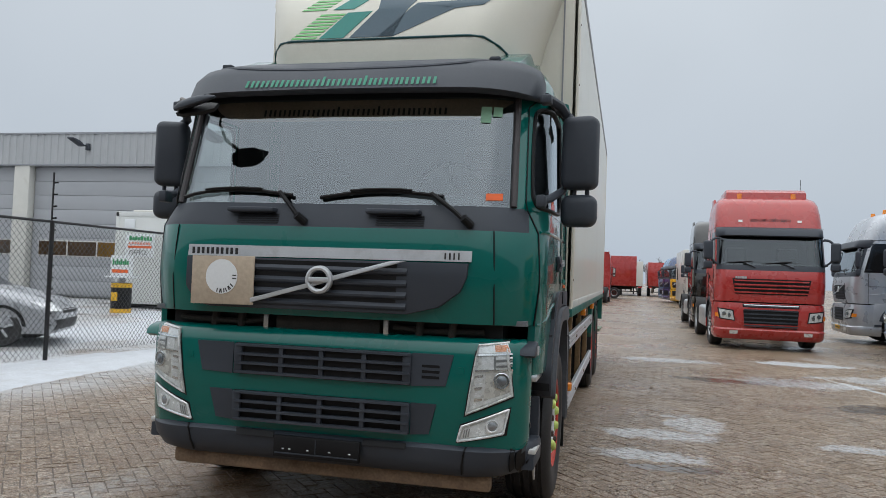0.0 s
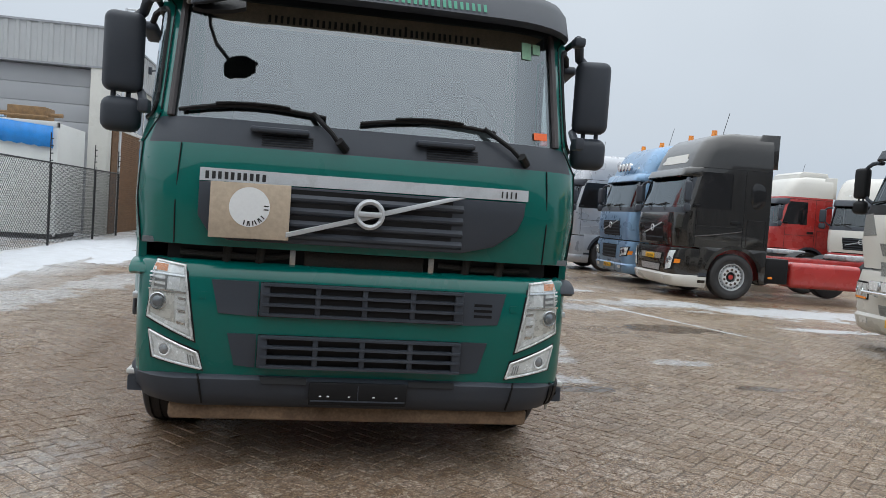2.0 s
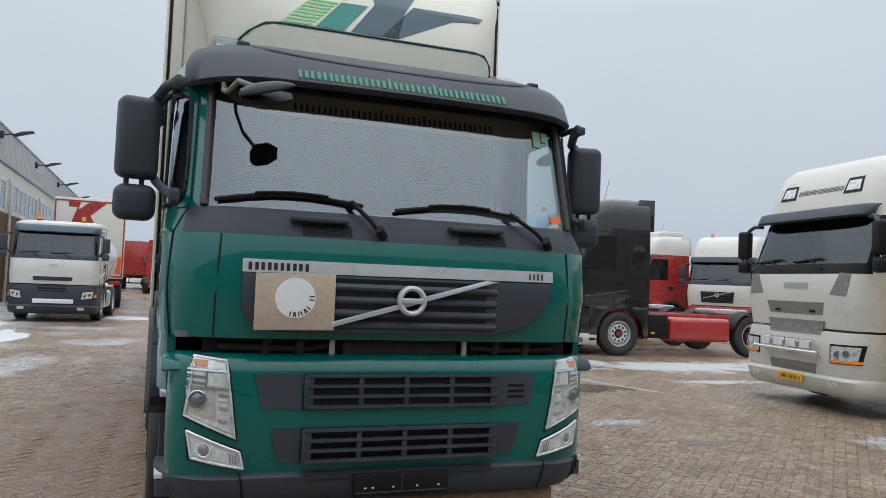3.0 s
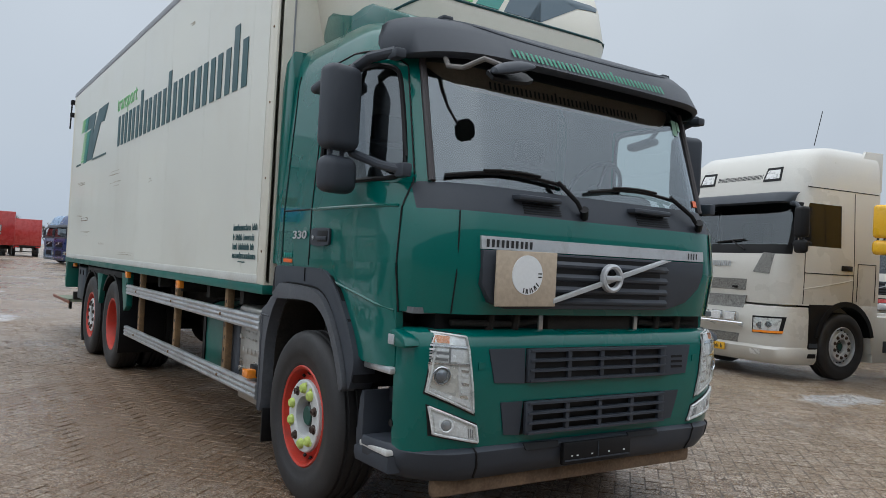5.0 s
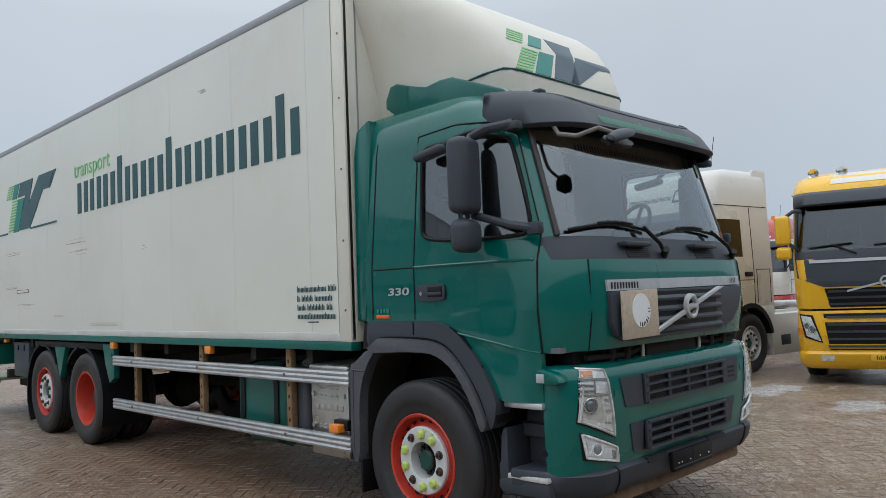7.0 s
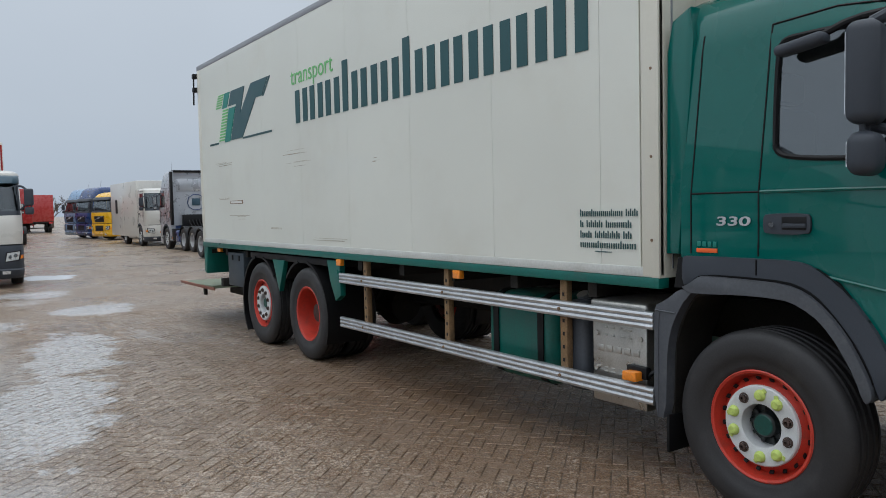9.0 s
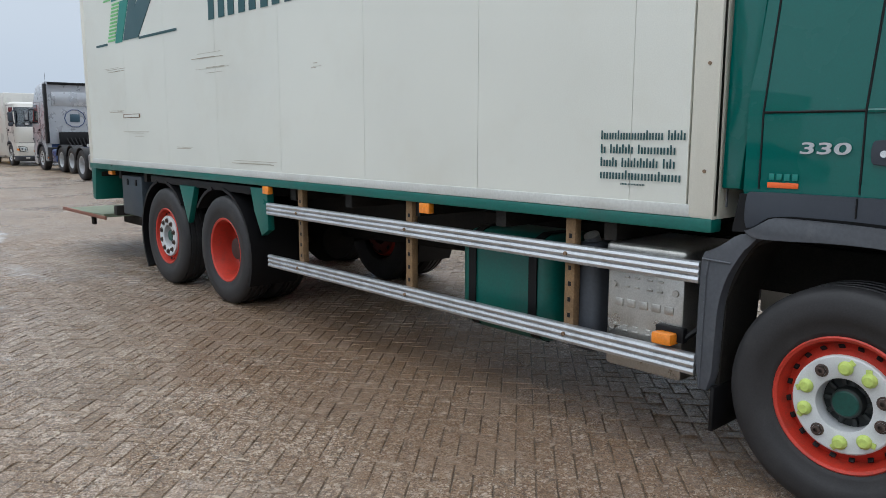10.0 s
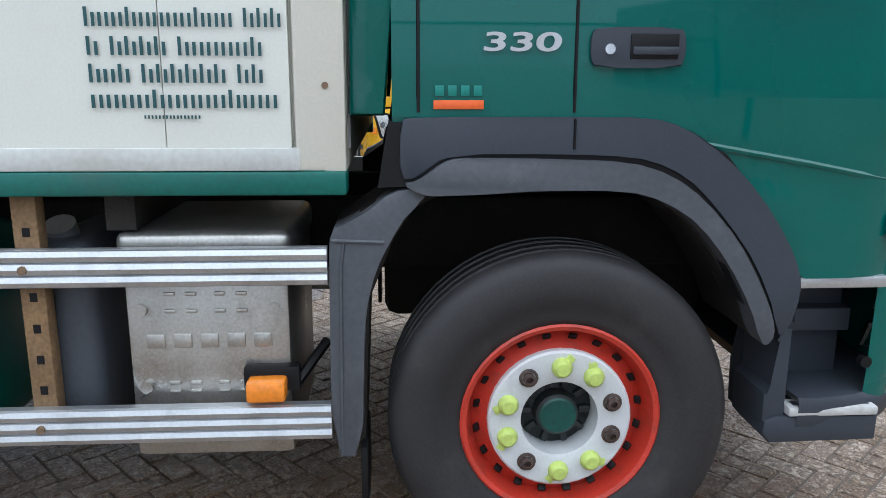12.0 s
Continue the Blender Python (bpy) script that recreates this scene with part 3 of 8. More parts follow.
# plain sheet-clad wall added unseen behind the walk: closes the yard southwards, darkens the truck's front
bm = bmesh.new()
prof = [(-60 + 0.15 * k + (0.03 if k % 2 else 0), -11.0 + (0.04 if k % 4 in (1, 2) else 0.0)) for k in range(800)]
prism(bm, prof + [(60, -11.3), (-60, -11.3)], "z", 0, 8.0)
tagged(finish("wall_south", bm, mat("grey_wall_sheet", (0.20, 0.21, 0.23), 0.5, var=0.12, scale=0.6, dirt=(0.14, 0.14, 0.14), dirt_amount=0.4), smooth=0), "plain grey profiled sheet wall, added out of view to darken the truck front", "wall", kind="structure")


# ---- the green box truck ----
NUT = mat("rusty_dark_nut", (0.06, 0.038, 0.03), 0.6, var=0.4, scale=30)


def wheel(parent, x, y, z, side, rim_mat=RED_RIM, style="steer", r=0.522, caps=(0, 1, 3, 4, 6, 7), cap_mat=None):
    """A lorry wheel with its tyre and rim, facing outwards to the given side (-1 or 1)."""
    m = Matrix.Translation((x, y, z)) @ Matrix.Diagonal((side, 1, 1, 1))
    k = r / 0.522
    bm = bmesh.new()
    prof = [(0.285, 0.10), (0.305, 0.128), (0.33, 0.138), (0.37, 0.142), (0.375, 0.146), (0.42, 0.150), (0.465, 0.148), (0.495, 0.138), (0.514, 0.12), (0.521, 0.10)]
    for g in (0.085, 0.03, -0.03, -0.085):
        prof += [(0.522, g + 0.012), (0.510, g + 0.009), (0.510, g - 0.009), (0.522, g - 0.012)]
    prof += [(0.521, -0.10), (0.495, -0.138), (0.42, -0.15), (0.30, -0.13), (0.285, -0.10)]
    lathe(bm, [(a * k, b) for a, b in prof], 56, 0, m)
    w = part("wheel", bm, RUBBER, parent, "black lorry tyre on a painted steel rim")
    bm = bmesh.new()
    if style == "steer":
        prof = [(0.283, 0.09), (0.300, 0.122), (0.307, 0.130), (0.300, 0.136), (0.287, 0.130), (0.279, 0.085), (0.266, 0.058), (0.232, 0.086), (0.216, 0.104), (0.205, 0.104)]
    else:
        prof = [(0.285, 0.09), (0.306, 0.122), (0.313, 0.130), (0.306, 0.134), (0.288, 0.126), (0.272, 0.06), (0.264, -0.06), (0.250, -0.10), (0.236, -0.112)]
    lathe(bm, [(a * k, b) for a, b in prof], 48, 0, m)
    rim = part("rim", bm, rim_mat, w)
    if style == "drive":
        # plate's red is darkened for the shade deep in the rim
        bm = bmesh.new()
        lathe(bm, [(0.240 * k, -0.108), (0.228 * k, -0.096), (0.214 * k, -0.112), (0.19 * k, -0.122), (0.12 * k, -0.122)], 40, 0, m)
        part("wheel_disc", bm, mat("shaded_red_disc", (0.17, 0.020, 0.014), 0.55, var=0.3, scale=14, dirt=(0.05, 0.022, 0.018), dirt_amount=0.6, dirt_scale=14), w)
        # black plates in place of the shaded hand holes
        for j in range(8):
            q = m @ Matrix.Rotation(2 * math.pi * j / 8, 4, "X") @ Matrix.Translation((-0.116, 0.203 * k, 0))
            part("hand_hole", box(bmesh.new(), (-0.006, -0.016, -0.024), (0.004, 0.016, 0.024), 0.006, q), BLACK, w)
        bm = bmesh.new()
        lathe(bm, [(0.125 * k, -0.123), (0.115 * k, -0.03), (0.10 * k, 0.015), (0.06 * k, 0.025), (0.0, 0.026)], 24, 0, m)
        part("hub", bm, mat("dark_brown_hub", (0.05, 0.022, 0.018), 0.55, var=0.4, scale=16), w)
    if style == "steer":
        bm = bmesh.new()
        n = 40
        rings = lathe(bm, [(0.222 * k, 0.092), (0.220 * k, 0.116), (0.213 * k, 0.122), (0.130 * k, 0.122), (0.119 * k, 0.116), (0.117 * k, 0.02)], n, 0, m)
        part("wheel_disc", bm, mat("pale_disc_paint", (0.60, 0.615, 0.62), 0.42, var=0.08, scale=7, grain=180, dirt=(0.36, 0.36, 0.35), dirt_amount=0.45, dirt_scale=9), w)
        bm = bmesh.new()
        lathe(bm, [(0.12 * k, 0.03), (0.095 * k, 0.03), (0.070 * k, 0.042), (0.066 * k, 0.086), (0.058 * k, 0.094)], 28, 0, m)
        lathe(bm, [(0.058 * k, 0.094), (0.052 * k, 0.099), (0.0, 0.100)], 28, 1, m)
        HUB = mat("hub_black", (0.018, 0.022, 0.022), 0.5, var=0.3, scale=14)
        part("hub", bm, [HUB, cap_mat or mat("hub_cap_green", (0.006, 0.065, 0.052), 0.45, var=0.25, scale=14)], w, "" if cap_mat else "dark hub with a green cap")
        for j in range(10):
            a = 2 * math.pi * j / 10
            q = m @ Matrix.Rotation(a, 4, "X") @ Matrix.Translation((0.038, 0.092 * k, 0))
            part("hub_bolt", box(bmesh.new(), (-0.008, -0.018, -0.010), (0.016, 0.018, 0.010), 0.004, q), HUB, w)
        # vent slots round the rim: black plates in place of shaded holes
        bm = bmesh.new()
        for j in range(20):
            a = 2 * math.pi * (j + 0.5) / 20
            q = m @ Matrix.Rotation(a, 4, "X") @ Matrix.Translation((0.075, 0.249 * k, 0)) @ Matrix.Rotation(radians(-40), 4, "Z")
            box(bm, (-0.006, -0.017, -0.013), (0.004, 0.017, 0.013), 0.005, q)
        pieces("vent_slot", bm, BLACK, w)
    for j in range(10):
        a = 2 * math.pi * (j + 0.5) / 10
        rr, hh = (0.168, 0.122) if style == "steer" else (0.165, -0.122)
        q = m @ Matrix.Rotation(a, 4, "X") @ Matrix.Translation((hh, rr * k, 0))
        bm = bmesh.new()
        lime = style == "steer" and j in caps
        if lime:
            lathe(bm, [(0.031, 0.0), (0.031, 0.008), (0.024, 0.022), (0.019, 0.026), (0.0, 0.026)], 14, 0, q)
            box(bm, (0, 0.012, -0.013), (0.006, 0.046, 0.013), 0.003, q @ Matrix.Rotation(0.75 if j % 3 else -0.75, 4, "X"))
        else:
            lathe(bm, [(0.029, 0.0), (0.028, 0.004), (0.021, 0.006)], 14, 0, q)
            lathe(bm, [(0.020, 0.004), (0.020, 0.020), (0.011, 0.022), (0.010, 0.008), (0.0, 0.008)], 6, 0, q)
        part("wheel_nut", bm, LIME if lime else NUT, w, "lime plastic nut cap" if lime else "")
    return w


def mirror_set(parent, side, x, y, z, body=TRIM, scale=1.0, mounts=None):
    """A tall main mirror with a small wide-angle one beneath, on two arms."""
    bm = bmesh.new()
    q = Matrix.Translation((x * side, y, z)) @ Matrix.Diagonal((side * scale, scale, scale, 1)) @ Matrix.Rotation(radians(-14), 4, "Z")
    box(bm, (-0.105, -0.075, 0.0), (0.112, 0.065, 0.445), 0.05, q, 0, 4)
    ob = part("mirror", bm, body, parent, "dark grey plastic wing mirror housing")
    bm = bmesh.new()
    box(bm, (-0.105, -0.07, -0.225), (0.112, 0.06, -0.03), 0.055, q, 0, 4)
    part("wide_angle_mirror", bm, body, ob)
    bm = bmesh.new()
    box(bm, (-0.065, 0.060, 0.045), (0.07, 0.0665, 0.40), 0.0, q)
    part("mirror_glass", bm, CHROME, ob)
    bm = bmesh.new()
    box(bm, (-0.06, 0.055, -0.185), (0.065, 0.0615, -0.075), 0.0, q)
    part("mirror_glass", bm, CHROME, ob)
    up, low = mounts or ((x - 0.24 * scale, y + 0.09 * scale, z + 0.51 * scale), (x - 0.24 * scale, y + 0.12 * scale, z - 0.115 * scale))
    up, low = (Vector((p[0] * side, p[1], p[2])) for p in (up, low))
    a = q @ Vector((-0.05, -0.01, 0.42))
    b = q @ Vector((-0.09, -0.01, 0.46))
    bm = tube(bmesh.new(), [a, b, b + (up - b) * 0.35 + Vector((0, 0, 0.025 * scale)), up + Vector((0, 0, 0.01))], 0.029 * scale, 10)
    box(bm, (-0.03, -0.045, -0.03), (0.035, 0.045, 0.022), 0.012, Matrix.Translation(up) @ Matrix.Scale(scale, 4))
    part("mirror_arm", bm, TRIM, ob)
    a = q @ Vector((-0.07, 0.0, 0.05))
    b = q @ Vector((-0.10, 0.0, 0.0))
    bm = tube(bmesh.new(), [a, b, b + (low - b) * 0.6 + Vector((0, 0, -0.01 * scale)), low], 0.024 * scale, 10)
    box(bm, (-0.025, -0.045, -0.035), (0.03, 0.045, 0.035), 0.012, Matrix.Translation(low) @ Matrix.Scale(scale, 4))
    part("lower_arm", bm, TRIM, ob)
    for dx in (-0.03, 0.05):
        part("mirror_stem", tube(bmesh.new(), [q @ Vector(p) for p in ((dx, 0, 0.02), (dx, 0, -0.05))], 0.014 * scale, 8), TRIM, ob)
    return ob


def soften(pts, times=2):
    """Cuts the corners of a closed outline to round it."""
    for _ in range(times):
        out = []
        for p, q in zip(pts, pts[1:] + pts[:1]):
            out += [(p[0] * 0.75 + q[0] * 0.25, p[1] * 0.75 + q[1] * 0.25), (p[0] * 0.25 + q[0] * 0.75, p[1] * 0.25 + q[1] * 0.75)]
        pts = out
    return pts


def level(curve, y):
    """Height of a run of (y, z) points, in rising y, at a place."""
    for (a, za), (b, zb) in zip(curve, curve[1:]):
        if y <= b:
            return za + (zb - za) * max(y - a, 0) / (b - a)
    return curve[-1][1]


X0 = -1.66
truck = thing("box_truck", Matrix.Translation((X0, 0, 0)), "dark green cab truck with long cream box body on wet paving", "truck")
SK = Skin([(1.205, 4.19, 1.225, 0.42, 0.40), (1.45, 4.155, 1.235, 0.42, 0.40), (1.72, 4.185, 1.235, 0.42, 0.40), (1.86, 4.245, 1.23, 0.48, 0.50), (2.52, 4.445, 1.21, 0.48, 0.42), (2.68, 4.58, 1.19, 0.45, 0.36), (2.79, 4.80, 1.13, 0.40, 0.25), (2.84, 5.05, 1.02, 0.4, 0.25)], 5.86, [5.28, 5.37], arc=7, front=8)


def cab_pick(lv, kind, num):
    if lv == 2 and (kind == "front" or kind == "arc" and num < 4):
        return 1
    if lv == 3:
        if kind == "front" or kind == "arc" and num < 3 or kind == "arc" and num >= 4 or kind == "side" and num == 0:
            return None
        return 0
    if lv == 4 and (kind == "front" or kind == "arc" and num < 4):
        return 1
    return 0


bm = SK.build(bmesh.new(), cab_pick)
cab = part("cab_body", bm, [GREEN, TRIM], truck, "dark green metallic cab shell with a grey scuttle", 50)
bm = SK.build(bmesh.new(), lambda lv, kind, num: None if cab_pick(lv, kind, num) is None else 0, inset=0.035)
box(bm, (-1.15, 4.3, 1.2), (1.15, 5.8, 1.23))
part("cab_lining", bm, CAB_IN, cab)
g = part("windscreen", SK.build(bmesh.new(), lambda lv, k, n: 0 if lv == 3 and (k == "front" or k == "arc" and n < 3) else None, inset=0.006, cap=False), GLASS, truck, "clear curved windscreen", 60)
g.visible_shadow = False
for s in (-1, 1):
    bm = SK.build(bmesh.new(), lambda lv, k, n: 0 if lv == 3 and (k == "arc" and n >= 4 or k == "side" and n == 0) else None, inset=0.006, cap=False)
    bmesh.ops.delete(bm, geom=[f for f in bm.faces if f.calc_center_median().x * s < 0], context="FACES")
    g = part("side_window", bm, GLASS_DARK, truck, "tinted door glass", 60)
    g.visible_shadow = False
# green door frame round the rounded glass, and the rubber seal in it
def inside(poly, y, z):
    hit = False
    for (a, za), (b, zb_) in zip(poly, poly[1:] + poly[:1]):
        if (za > z) != (zb_ > z) and y < a + (b - a) * (z - za) / (zb_ - za):
            hit = not hit
    return hit


PANE = soften([(5.285, 2.00), (5.275, 1.925), (5.17, 1.895), (4.80, 1.872), (4.56, 1.872), (4.475, 1.885), (4.475, 1.98), (4.585, 2.40), (4.62, 2.475), (4.75, 2.497), (5.15, 2.497), (5.25, 2.49), (5.275, 2.42)], 2)
for s in (-1, 1):
    bm = bmesh.new()
    grid = {}

    def corner(i, j):
        if (i, j) not in grid:
            y, z = 4.405 + 0.009 * i, 1.852 + 0.009 * j
            grid[(i, j)] = bm.verts.new((s * (SK.x(y, z) + 0.0025), y, z))
        return grid[(i, j)]

    for i in range(101):
        for j in range(76):
            y, z = 4.4095 + 0.009 * i, 1.8565 + 0.009 * j
            if not inside(PANE, y, z) and y > 4.43 + 0.17 * (z - 1.86) / 0.66 - 0.02:
                bm.faces.new((corner(i, j), corner(i + 1, j), corner(i + 1, j + 1), corner(i, j + 1)))
    part("door_frame", bm, GREEN, truck, "", 60)
    ring = [(s * (SK.x(y, z) + 0.001), y, z) for y, z in PANE]
    part("window_seal", tube(bmesh.new(), ring + ring[:1], 0.014, 6, caps=False), BLACK, truck)
# interior: dash, seats, wheel, dark headlining, sun screen
bm = bmesh.new()
box(bm, (-1.08, 4.36, 1.55), (1.08, 4.80, 1.88), 0.06)
box(bm, (0.25, 4.55, 1.80), (0.85, 4.82, 1.96), 0.06)
part("dashboard", bm, CAB_DARK, truck)
for sx in (-0.62, 0.62):
    bm = bmesh.new()
    box(bm, (sx - 0.25, 5.15, 1.45), (sx + 0.25, 5.62, 1.62), 0.05)
    box(bm, (sx - 0.24, 5.52, 1.6), (sx + 0.24, 5.68, 2.22), 0.06)
    box(bm, (sx - 0.13, 5.54, 2.24), (sx + 0.13, 5.64, 2.42), 0.04)
    part("seat", bm, CAB_DARK, truck)
bm = bmesh.new()
q = Matrix.Translation((0.58, 4.86, 1.98)) @ Matrix.Rotation(radians(-58), 4, "X")
tube(bm, [q @ Vector((0.225 * math.cos(a), 0.225 * math.sin(a), 0)) for a in [2 * math.pi * i / 28 for i in range(29)]], 0.016, 8, caps=False)
for a in (0.5, 2.64, 4.71):
    tube(bm, [q @ Vector((0.05 * math.cos(a), 0.05 * math.sin(a), -0.02)), q @ Vector((0.22 * math.cos(a), 0.22 * math.sin(a), 0))], 0.014, 6)
tube(bm, [q @ Vector((0, 0, 0.01)), q @ Vector((0, 0, -0.25))], 0.06, 12)
part("steering_wheel", bm, BLACK, truck)
bm = bmesh.new()
lo_row, hi_row = [], []
for k in range(33):
    x = -1.0 + k / 16
    z = 2.40 + 0.13 * max((abs(x) - 0.72) / 0.28, 0) ** 2
    lo_row.append(bm.verts.new((x, SK.y(x, 2.4) + 0.10 + 0.3 * (z - 2.40), z)))
    hi_row.append(bm.verts.new((x, SK.y(x, 2.4) + 0.15, 2.58)))
for k in range(32):
    bm.faces.new((lo_row[k], lo_row[k + 1], hi_row[k + 1], hi_row[k]))
thicken(bm, (0, 0.006, 0))
part("sun_screen", bm, CURTAIN, truck, "brown sun screen behind the top of the windscreen")
bm = bmesh.new()


def on_glass(u, v):
    x, z = -0.60 + u, 2.435 + v
    return Vector((x, SK.y(x, 2.4) + 0.096 + 0.3 * (z - 2.40), z))


bar_word(bm, "xxxixxxxlxxxlixxixxx", on_glass, 0.06, 0.066, 0.3)
pieces("letter_bar", bm, INK, truck, "dark bars of a web address")
# wing of the screen: green and orange stickers
bm = bmesh.new()
for x0, z0, w, h in ((0.83, 2.36, 0.06, 0.10), (0.90, 2.40, 0.05, 0.06)):
    SK.patch(bm, [(x0, z0), (x0 + w, z0), (x0 + w, z0 + h), (x0, z0 + h)], -0.002, 0.002, 2, 0, 2)
pieces("green_sticker", bm, mat("sticker_green", (0.25, 0.45, 0.30), 0.6), truck)
bm = bmesh.new()
SK.patch(bm, [(0.90, 1.895), (0.99, 1.90), (0.99, 1.94), (0.90, 1.935)], -0.002, 0.002, 2, 0, 2)
part("orange_sticker", bm, ORANGE, truck)
# dark lower door panel and cab side below the belt
for s in (-1, 1):
    bm = bmesh.new()
    arch = [(4.69, 0.925), (4.71, 0.955), (4.79, 1.10), (4.86, 1.20), (4.93, 1.275), (5.03, 1.345), (5.14, 1.38), (5.9, 1.387)]
    cols = []
    for k in range(45):
        y = 4.405 + (5.86 - 4.405) * k / 44
        z0 = 0.925 if y < 4.69 else level(arch, y)
        col = []
        for i in range(9):
            z = z0 + (1.44 - z0) * i / 8
            # a shallow pressed hollow sinks in below the crease line
            crease = 1.335 - 0.165 * (5.08 - y) / 0.65
            dent = 0.010 * max(0.0, 1 - abs(z - crease + 0.03) / 0.05) if 4.43 < y < 5.08 else 0
            x = SK.x(y, max(z, 1.24)) + 0.004 - dent - 0.025 * max(1.2 - z, 0)
            col.append((x, y, z))
        cols.append(col)
    vs = [[bm.verts.new((s * x, y, z)) for x, y, z in col] for col in cols]
    for a, b in zip(vs, vs[1:]):
        for i in range(8):
            bm.faces.new((a[i], b[i], b[i + 1], a[i + 1]))
    thicken(bm, (-s * 0.04, 0, 0))
    part("door_lower", bm, GREEN, truck, "", 40)
    bm = bmesh.new()
    runs = [[(5.37, 1.40), (5.37, 1.74), (5.31, 2.58)], [(5.79, 1.40), (5.79, 1.74), (5.72, 2.6)], [(5.31, 2.58), (4.98, 2.60), (4.68, 2.57), (4.575, 2.48), (4.425, 1.90), (4.40, 1.72), (4.40, 1.20)], [(5.79, 1.735), (5.37, 1.735)]]
    for run in runs:
        pts = []
        for a, b in zip(run, run[1:]):
            pts += [(a[0] + (b[0] - a[0]) * i / 8, a[1] + (b[1] - a[1]) * i / 8) for i in range(8)]
        pts.append(run[-1])
        tube(bm, [(s * (SK.x(y, z) + (0.003 if z < 1.45 else 0)), y, z) for y, z in pts], 0.0055, 5)
    part("panel_gap", bm, BLACK, truck)
    for run in ([(5.36, 1.735), (5.0, 1.735), (4.7, 1.733), (4.55, 1.731), (4.42, 1.73)], [(5.10, 1.33), (4.9, 1.295), (4.7, 1.26), (4.55, 1.23), (4.42, 1.205)]):
        bm = tube(bmesh.new(), [(s * (SK.x(y, z) + 0.003), y, z) for y, z in run], 0.009, 6)
        part("pressed_crease", bm, GREEN, truck)
    # joint between the grille flap and the corner panel
    bm = tube(bmesh.new(), [(s * x, SK.y(x, z) - 0.001, z) for x, z in ((0.965, 1.718), (0.972, 1.60), (0.98, 1.40), (0.98, 1.208))], 0.004, 5)
    part("panel_gap", bm, BLACK, truck)
    # rubber strip along the edge of the windscreen
    edge = []
    for z in (1.865, 2.0, 2.15, 2.3, 2.45, 2.53):
        _, yf, hw, ax, by = SK.at(z)
        edge.append((s * (hw - ax + ax * math.sin(radians(38.6))), yf + by * (1 - math.cos(radians(38.6))) - 0.002, z))
    part("windscreen_seal", tube(bmesh.new(), edge, 0.020, 8), mat("brown_grey_rubber", (0.045, 0.039, 0.041), 0.5), truck)
    # handle
    bm = bmesh.new()
    prism(bm, soften([(5.08, 1.54), (5.095, 1.517), (5.32, 1.517), (5.335, 1.54), (5.335, 1.60), (5.32, 1.622), (5.095, 1.622), (5.08, 1.60)], 1), "x", s * 1.236, s * 1.252, 0, 0.003)
    hd = part("door_handle", bm, TRIM, truck, "dark grey door handle")
    # recess is a raised black plate, its shade given by the colour
    bm = bmesh.new()
    box(bm, (s * 1.250, 5.10, 1.54), (s * 1.256, 5.23, 1.605), 0.008)
    part("grip_recess", bm, BLACK, hd)
    bm = bmesh.new()
    box(bm, (s * 1.252, 5.10, 1.55), (s * 1.264, 5.225, 1.572), 0.005)
    part("grip", bm, TRIM, hd)
    bm = bmesh.new()
    tube(bm, [(s * 1.25, 5.285, 1.565), (s * 1.259, 5.285, 1.565)], 0.014, 12)
    part("lock", bm, CHROME, hd)
    # grey wheel-arch cover and mudguard of the front wheel
    bm = bmesh.new()
    cover = soften([(5.838, 1.375), (5.815, 1.388), (5.37, 1.388), (5.165, 1.387), (5.075, 1.365), (4.945, 1.28), (4.84, 1.175), (4.75, 1.048), (4.70, 0.945), (4.694, 0.89), (4.722, 0.775), (4.750, 0.757), (4.763, 0.825), (4.836, 0.98), (4.926, 1.098), (5.014, 1.193), (5.098, 1.258), (5.209, 1.282), (5.395, 1.290), (5.701, 1.290), (5.746, 1.268), (5.791, 1.226), (5.842, 1.220)], 1)
    prism(bm, cover, "x", s * 1.12, s * 1.256, 0, 0.004)
    part("arch_cover", bm, TRIM, truck, "scuffed dark grey wheel arch cover")
    part("panel_gap", tube(bmesh.new(), [(s * 1.2585, 5.37, 1.303), (s * 1.2585, 5.37, 1.383)], 0.004, 5), BLACK, truck)
    # black filler put in for the shade between arch cover and mudguard
    bm = prism(bmesh.new(), [(4.70, 0.80), (4.72, 0.97), (4.80, 1.12), (4.94, 1.285), (5.05, 1.35), (5.16, 1.372), (5.87, 1.375), (5.90, 1.20), (5.6, 1.21), (5.2, 1.21), (5.08, 1.16), (4.95, 1.03), (4.86, 0.86)], "x", s * 1.08, s * 1.2475)
    part("arch_liner", bm, BLACK, truck)
    bm = bmesh.new()
    flare = soften([(5.785, 1.182), (5.835, 1.212), (5.795, 1.217), (5.747, 1.254), (5.709, 1.277), (5.657, 1.281), (5.399, 1.276), (5.213, 1.268), (5.102, 1.234), (5.003, 1.164), (4.897, 1.045), (4.829, 0.93), (4.782, 0.829), (4.769, 0.77), (4.794, 0.738), (4.814, 0.756), (4.849, 0.855), (4.926, 0.988), (5.013, 1.094), (5.113, 1.165), (5.225, 1.192), (5.457, 1.194), (5.61, 1.184), (5.75, 1.180)], 1)
    prism(bm, flare, "x", s * 1.19, s * 1.278, 0, 0.003)
    FADED = mat("worn_grey_mudguard", (0.070, 0.076, 0.088), 0.55, var=0.15, dirt=(0.13, 0.135, 0.145), dirt_amount=0.6, dirt_scale=9)
    guard = part("mudguard", bm, FADED, truck, "faded grey plastic mudguard")
